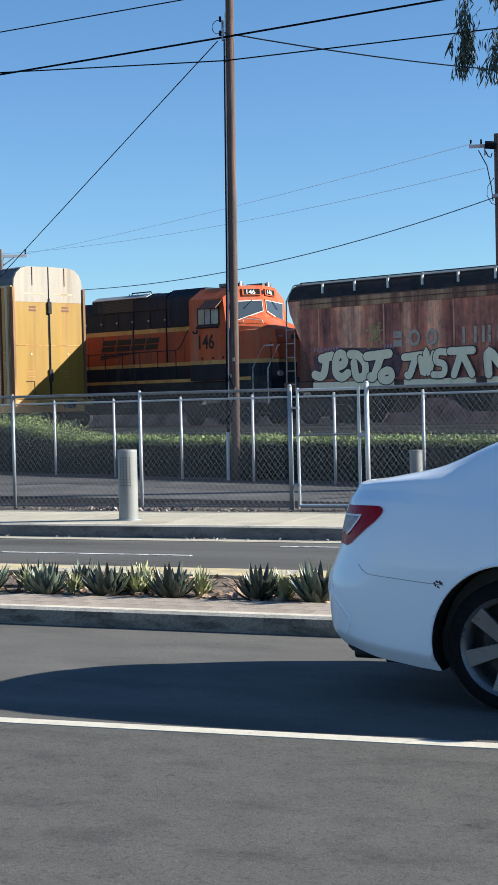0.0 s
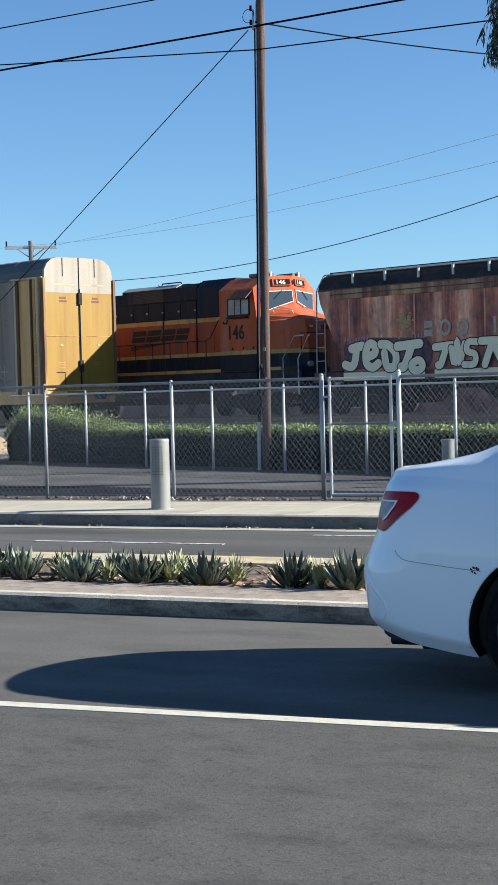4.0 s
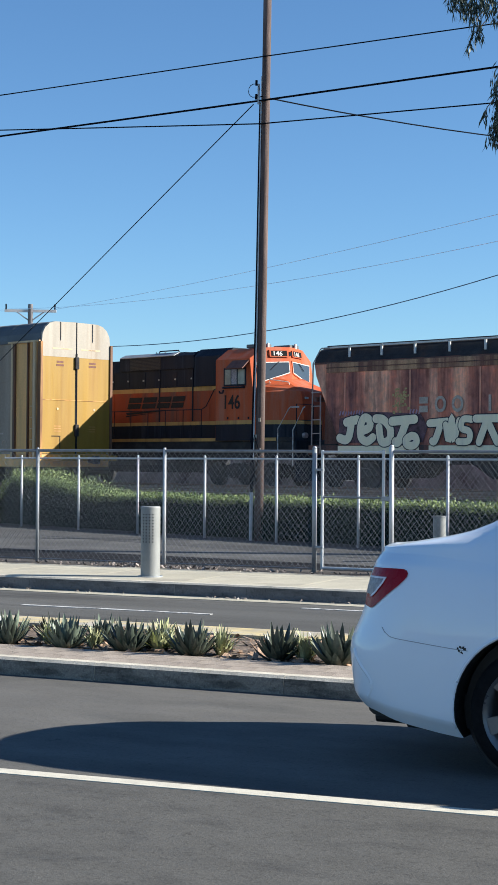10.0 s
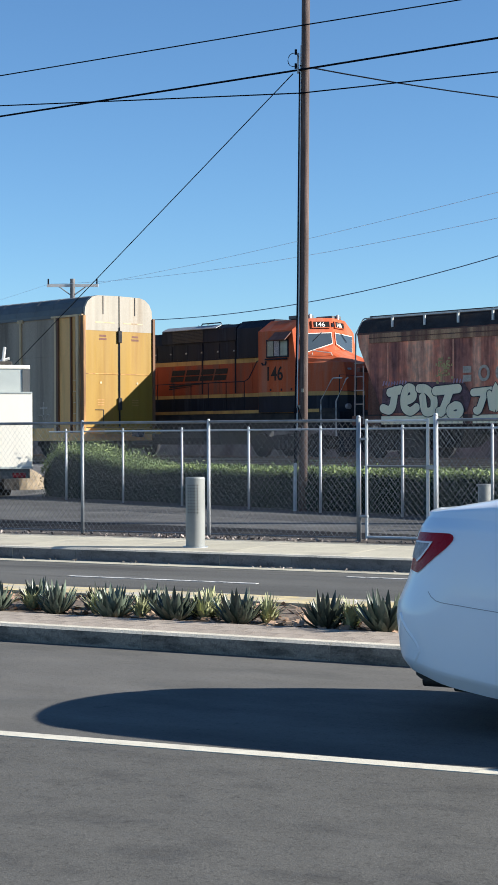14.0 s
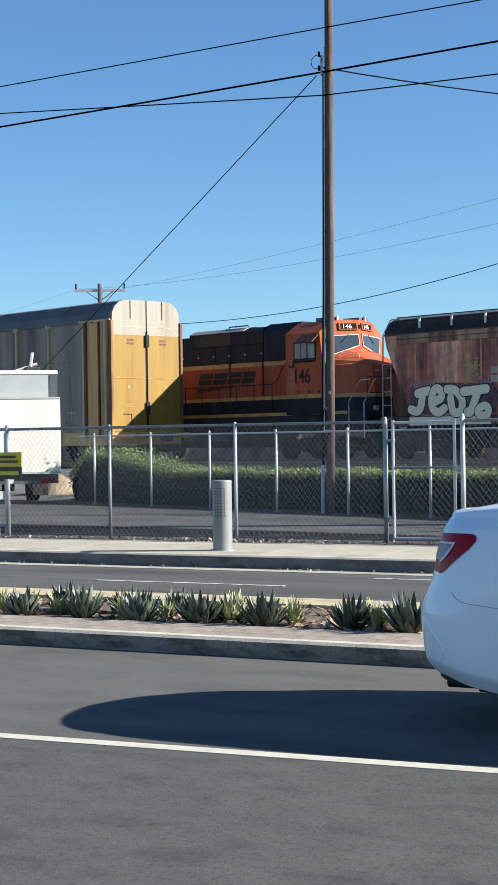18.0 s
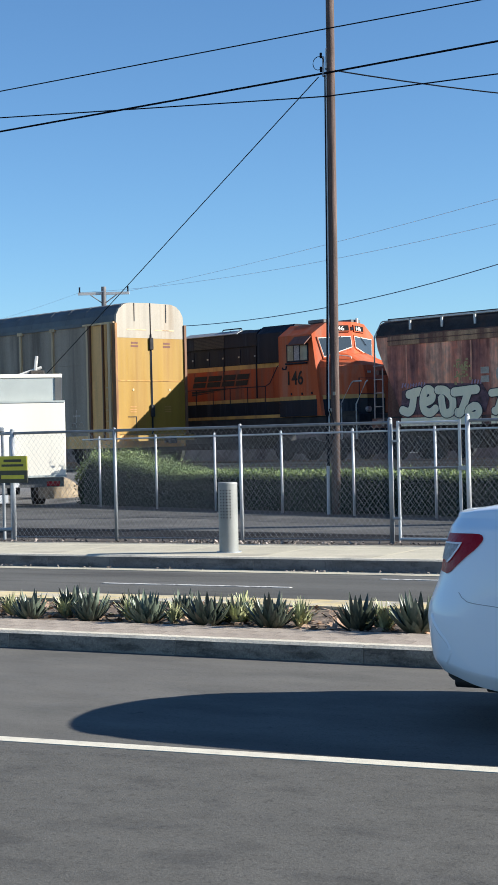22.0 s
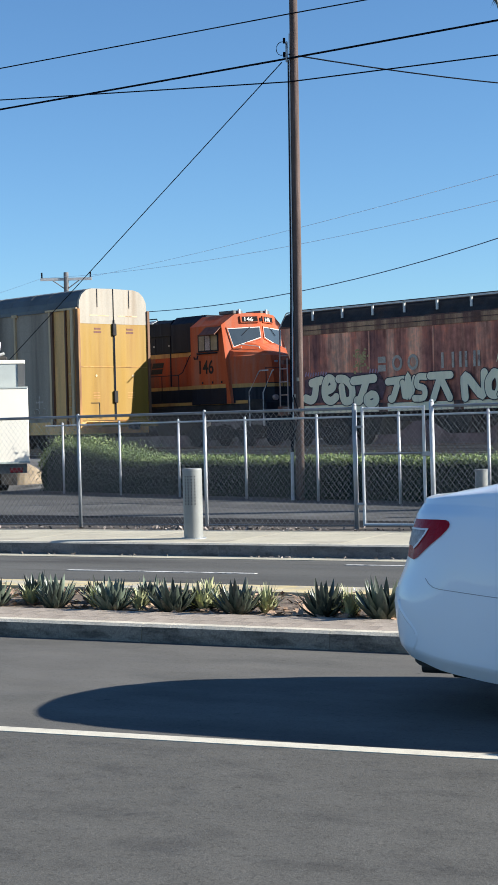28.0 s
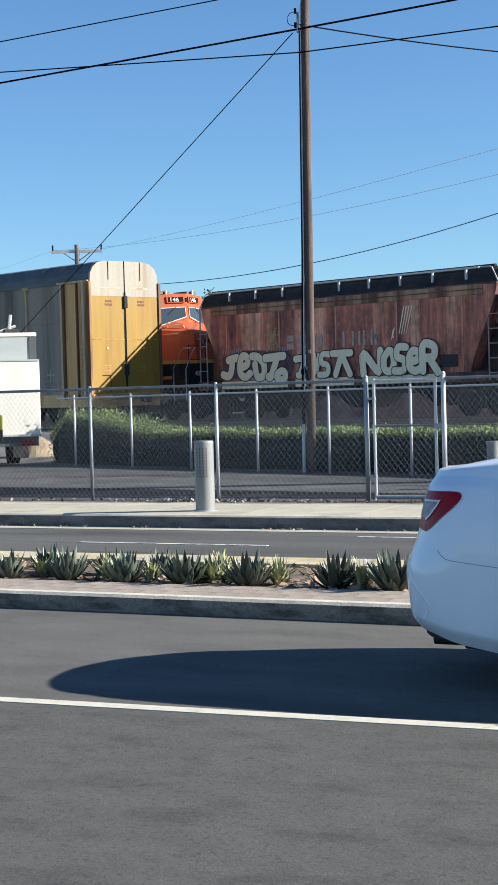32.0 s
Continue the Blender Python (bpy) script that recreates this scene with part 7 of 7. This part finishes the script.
    plate = part("registration_plate", boxed(-0.992, -0.97, -0.155, 0.155, 0.72, 0.855, bevel=0.003), "plate", root)
    part("plate_bar", boxed(-0.996, -0.991, -0.12, 0.12, 0.77, 0.81), "steel_dull", plate)
    dark = part("rear_diffuser", loft(bmesh.new(), [[(x, -w, z0), (x, -w * 0.94, z1), (x, w * 0.94, z1), (x, w, z0)] for x, w, z0, z1 in ((-1.018, 0.46, 0.29, 0.43), (-1.0, 0.58, 0.28, 0.42), (-0.9, 0.68, 0.265, 0.37), (-0.5, 0.74, 0.22, 0.34))]), "black_matte", root, "black rear diffuser")
    part("diffuser_trim", tubed([(-1.0, -0.60, 0.34), (-1.018, -0.50, 0.42), (-1.022, -0.40, 0.436), (-1.022, 0.40, 0.436), (-1.018, 0.50, 0.42), (-1.0, 0.60, 0.34)], 0.009, 6), "chrome", dark, "thin chrome trim")
    part("underbody", boxed(-0.6, 3.3, -0.66, 0.66, 0.19, 0.34), "black_plastic", root)
    return root


grey_car = grey_sedan()


def box_truck():
    """x along its rear to the right, y ahead, z up; the origin on the ground below the rear edge."""
    root = thing("box_truck", "white box truck with a raised tail lift parked in the yard", "truck", at=pose(-22.26, 32.445, 0.1, 0, 0, 43))
    w = 2.36
    part("cargo_box", boxed(-w, 0, 0.0, 5.6, 0.95, 3.15, bevel=0.02), "truck_grey", root, "pale grey cargo box")
    part("roof_edge", boxed(-w - 0.02, 0.02, -0.02, 5.62, 3.1, 3.2, bevel=0.015), "truck_white", root)
    part("corner_trim", boxed(-0.16, 0.012, -0.02, 0.0, 2.4, 3.1), "rack_roof", root, "dark corner trim")
    part("tail_lift", boxed(-w - 0.03, 0.05, -0.16, -0.06, 0.70, 2.55, bevel=0.015), "truck_white", root, "white raised tail lift")
    part("rear_beam", boxed(-w, 0, -0.05, 0.12, 0.46, 0.69), "rack_roof", root, "dark grey rear beam")
    for x in (-w + 0.1, -0.42):
        part("tail_lamp", boxed(x, x + 0.32, -0.08, -0.05, 0.48, 0.6, bevel=0.01), "red_lens", root, "red tail lamp")
    part("round_plate", tubed([(-1.15, -0.05, 0.54), (-1.15, -0.08, 0.54)], 0.07, 16), "plate", root)
    part("licence_bracket", boxed(-1.75, -1.35, -0.06, -0.04, 0.1, 0.3), "plate", root)
    part("chassis", boxed(-1.8, -0.55, 0.1, 7.0, 0.5, 0.9), "loco_under", root)
    part("cab", prismed([(5.7, 0.5), (7.6, 0.5), (7.7, 1.3), (7.3, 2.3), (5.7, 2.35)], "x", -2.2, -0.15), "truck_white", root)
    for x in (-1.95, -0.42):
        for y in (1.5, 6.7):
            bm = tubed([(x - 0.14, y, 0.40), (x + 0.14, y, 0.40)], 0.40, 24)
            part("wheel", bm, "tyre", root)
    part("lift_edge", boxed(-w - 0.03, 0.05, -0.175, -0.16, 2.51, 2.55), "truck_grey", root)
    part("lift_edge", boxed(-w - 0.03, 0.05, -0.175, -0.16, 0.70, 0.75), "truck_grey", root)
    part("mud_flap", boxed(-0.5, -0.12, 0.9, 0.92, 0.15, 0.5), "loco_under", root)
    part("roof_arm", tubed([(-1.62, 0.25, 3.1), (-1.35, 0.2, 2.98), (-1.05, 0.15, 3.16)], 0.035, 6), "loco_under", root)
    part("roof_mast_foot", boxed(-0.62, -0.25, 1.05, 1.35, 3.2, 3.34, bevel=0.03), "loco_under", root)
    part("roof_equipment", tube(tubed([(-0.5, 1.2, 3.1), (-0.42, 1.2, 3.7)], 0.04, 6), [(-1.2, 1.3, 3.12), (-0.3, 1.2, 3.42)], 0.04, 6), "rail_white", root)
    return root


box_truck()


def soil_mound(x, y, r, h):
    """A low heap of tan soil behind the truck."""
    bm = bmesh.new()
    rows = []
    for i in range(9):
        a = i / 8
        row = []
        for j in range(24):
            u = j / 24 * math.tau
            rr = r * a * (1 + 0.18 * noise.noise((math.cos(u) * 1.3, math.sin(u) * 1.3, 5)))
            z = h * (1 - a * a) ** 1.2 + 0.07 * noise.noise((3 * rr * math.cos(u), 3 * rr * math.sin(u), 1)) * (1 - a)
            row.append(bm.verts.new((rr * math.cos(u), rr * math.sin(u), max(z, 0.0) - (0.03 if i == 8 else 0))))
        rows.append(row)
    for i in range(8):
        for j in range(24):
            bm.faces.new((rows[i][j], rows[i + 1][j], rows[i + 1][(j + 1) % 24], rows[i][(j + 1) % 24]))
    bmesh.ops.remove_doubles(bm, verts=bm.verts, dist=0.002)
    bm.faces.new(rows[8][::-1])
    thing("soil_mound", "low heap of dry tan soil beside the truck", "soil heap", bm=bm, mat="sand", at=pose(x, y, 0.10))


soil_mound(-24.30, 35.38, 0.75, 0.62)


# ---- gum tree: the trunk stands beside the pavement, its low twigs hang over the fence ----
def gum_tree():
    root = thing("eucalyptus_tree", "eucalyptus tree with hanging grey-green leaves", "tree", at=pose(-2.4, 27.5, 0.1))
    rng = random.Random(3)
    bm = bmesh.new()
    tube(bm, [(0, 0, -0.2), (0.05, 0, 2.5), (-0.1, 0.1, 5), (-0.4, 0, 8), (-0.6, 0, 11)], 0.34, 14, r2=0.12)
    part("trunk", bm, "bark", root, smooth=True)
    limbs = []
    for e, z in (((-3.2, -0.9, 8.6), 6), ((-2.8, 1.2, 10), 7), ((3, 1, 9.5), 6.5), ((1.5, -2.5, 9), 6), ((-1.2, -2.8, 10.5), 8), ((2.2, 2.2, 11.5), 8), ((-3.6, -1.3, 9.9), 7.5)):
        a = Vector((-0.2, 0, z))
        b = Vector(e)
        pts = [a, a.lerp(b, 0.5) + Vector((0, 0, 0.5)), b]
        limbs.append(pts)
        part("limb", tubed(pts, 0.1, 8, r2=0.025), "bark", root)
    bm = bmesh.new()
    tw = bmesh.new()

    def spray(c, n, spread, drop):
        end = c + Vector((rng.uniform(-0.1, 0.1), rng.uniform(-0.1, 0.1), -drop))
        tube(tw, [c + Vector((0.25, 0.1, 0.3)), c, end], 0.008, 5)
        for k in range(n):
            p = c.lerp(end, rng.random()) + Vector((rng.gauss(0, spread), rng.gauss(0, spread), rng.gauss(0, 0.05)))
            d = Vector((rng.gauss(0, 0.35), rng.gauss(0, 0.35), -1))
            s = Vector((rng.gauss(0, 1), rng.gauss(0, 1), 0))
            s = s - d * (s.dot(d) / d.length_squared)
            grain_quad(bm, p, d, s, rng.uniform(0.13, 0.23), rng.uniform(0.022, 0.036))
    base = Vector((-2.4, 27.5, 0.1))
    for p, n, sp, drop in (((-7.86, 26.8, 8.50), 40, 0.06, 0.35), ((-7.88, 26.8, 8.25), 170, 0.07, 0.6), ((-7.84, 26.8, 7.95), 200, 0.07, 0.6), ((-7.90, 26.75, 7.6), 150, 0.06, 0.45), ((-8.05, 26.7, 7.75), 22, 0.03, 0.2),
                           ((-7.40, 27.0, 7.85), 120, 0.08, 0.6), ((-7.42, 27.0, 7.4), 80, 0.08, 0.3), ((-7.28, 27.0, 7.6), 150, 0.08, 0.5), ((-7.40, 27.0, 8.55), 30, 0.06, 0.25), ((-7.1, 27.0, 8.6), 160, 0.2, 0.6), ((-7.6, 26.9, 7.25), 14, 0.03, 0.12),
                           ((-8.72, 26.80, 9.83), 70, 0.06, 0.22), ((-8.49, 26.80, 9.79), 120, 0.08, 0.32), ((-8.26, 26.80, 9.76), 120, 0.07, 0.4), ((-8.28, 26.80, 9.32), 60, 0.05, 0.35), ((-8.33, 26.80, 9.06), 26, 0.035, 0.25),
                           ((-8.02, 26.80, 9.78), 110, 0.08, 0.35), ((-7.80, 26.80, 9.71), 120, 0.08, 0.45), ((-7.72, 26.80, 9.26), 70, 0.06, 0.35), ((-7.66, 26.80, 8.96), 30, 0.04, 0.25), ((-7.45, 26.80, 9.57), 150, 0.12, 0.5), ((-7.41, 26.80, 9.85), 150, 0.15, 0.4)):
        spray(Vector(p) - base, n, sp, drop)
    part("twig", tubed([Vector((-3.6, -1.3, 9.9)), Vector((-4.7, -1.3, 10.6)), Vector((-5.45, -0.7, 9.4)), Vector((-5.48, -0.7, 7.4))], 0.025, 6, r2=0.006), "bark", root)
    for pts in limbs:
        for k in range(34):
            c = pts[1].lerp(pts[2], rng.uniform(0.2, 1.15)) + Vector((rng.gauss(0, 0.55), rng.gauss(0, 0.55), rng.gauss(0.4, 0.5)))
            if c.x < -3.6 and c.z < 10.5:
                continue
            spray(c, 26, 0.16, rng.uniform(0.3, 0.7))
    tagged(part("twig_mass", tw, "bark", root), kind="stuff")
    part("crown", bm, "gum_leaf", root, "narrow hanging leaves")
    return root


gum_tree()

# far tree tops beyond the tracks
def far_tree(x, y, h, seed):
    rng = random.Random(seed)
    root = thing("far_tree", "distant green tree beyond the railway", "tree", at=pose(x, y, 0), group="far trees")
    bm = tubed([(0, 0, 0), (0.1, 0, h * 0.5), (0, 0, h * 0.9)], 0.25, 8, r2=0.06)
    for k in range(5):
        a = k * 1.3
        tube(bm, [(0, 0, h * 0.45), (math.cos(a) * h * 0.22, math.sin(a) * h * 0.22, h * 0.8)], 0.08, 6)
    part("trunk", bm, "bark", root)
    bm = bmesh.new()
    for k in range(2600):
        v = Vector((rng.gauss(0, 1), rng.gauss(0, 1), rng.gauss(0, 1))).normalized() * rng.uniform(0.55, 1.0)
        v = Vector((v.x * h * 0.32, v.y * h * 0.32, h * 0.72 + v.z * h * 0.28)) * (1 + 0.12 * noise.noise(v * 2))
        d, s = Vector((rng.gauss(0, 1), rng.gauss(0, 1), rng.gauss(0, 1))), Vector((rng.gauss(0, 1), rng.gauss(0, 1), rng.gauss(0, 1)))
        grain_quad(bm, v, d, s.cross(d), rng.uniform(0.3, 0.5), rng.uniform(0.15, 0.28))
    part("crown", bm, "far_leaf", root)


far_tree(-79.0, 148.7, 12.7, 5)

# brick edging of the planted strip, laid in three courses
for row in range(3):
    for k in range(-46, 12):
        part("brick", brick, "paver", edge, at=pose(k * 0.2 + (0.1 if row % 2 else 0), NEAR + 0.155 + row * 0.12, -0.026 + row * 0.010, 4.76))


# ---- motion ----
def motions():
    rolled = ((0, 0), (19.0, 0), (19.5, -0.06), (20, -0.14), (20.5, -0.25), (21, -0.36), (22, -0.59), (23, -0.81), (24, -1.07), (24.5, -1.23), (25, -1.43), (25.5, -1.68), (26.5, -2.3),
              (27.5, -2.98), (28, -3.4), (28.5, -3.88), (29, -4.37), (29.5, -4.91), (30, -5.5), (30.5, -6.12), (31, -6.78), (31.5, -7.5), (32, -8.25))
    for ob, x in ((loco, -0.35), (hopper, 9.42), (hopper_next, 9.42 + 13.5 + 1.7)):
        walk(ob, [(t, TRACK @ pose(x + d, RUN_Y + 0.07, RAIL)) for t, d in rolled])
    walk(grey_car, [(0, pose(27.0, 13.5, 0, 0, 0, 180)), (4.6, pose(-3.6, 13.5, 0, 0, 0, 178)), (5.1, pose(-6.51, 13.6, 0, 0, 0, 173)), (5.5, pose(-8.86, 13.82, 0, 0, 0, 171)),
                    (5.6, pose(-9.44, 13.90, 0, 0, 0, 171)), (5.7, pose(-10.35, 14.0, 0, 0, 0, 171)), (6.2, pose(-15.2, 14.5, 0, 0, 0, 174)), (7.5, pose(-27.0, 15.0, 0, 0, 0, 179)), (32, pose(-180, 15.0, 0, 0, 0, 180))])


motions()
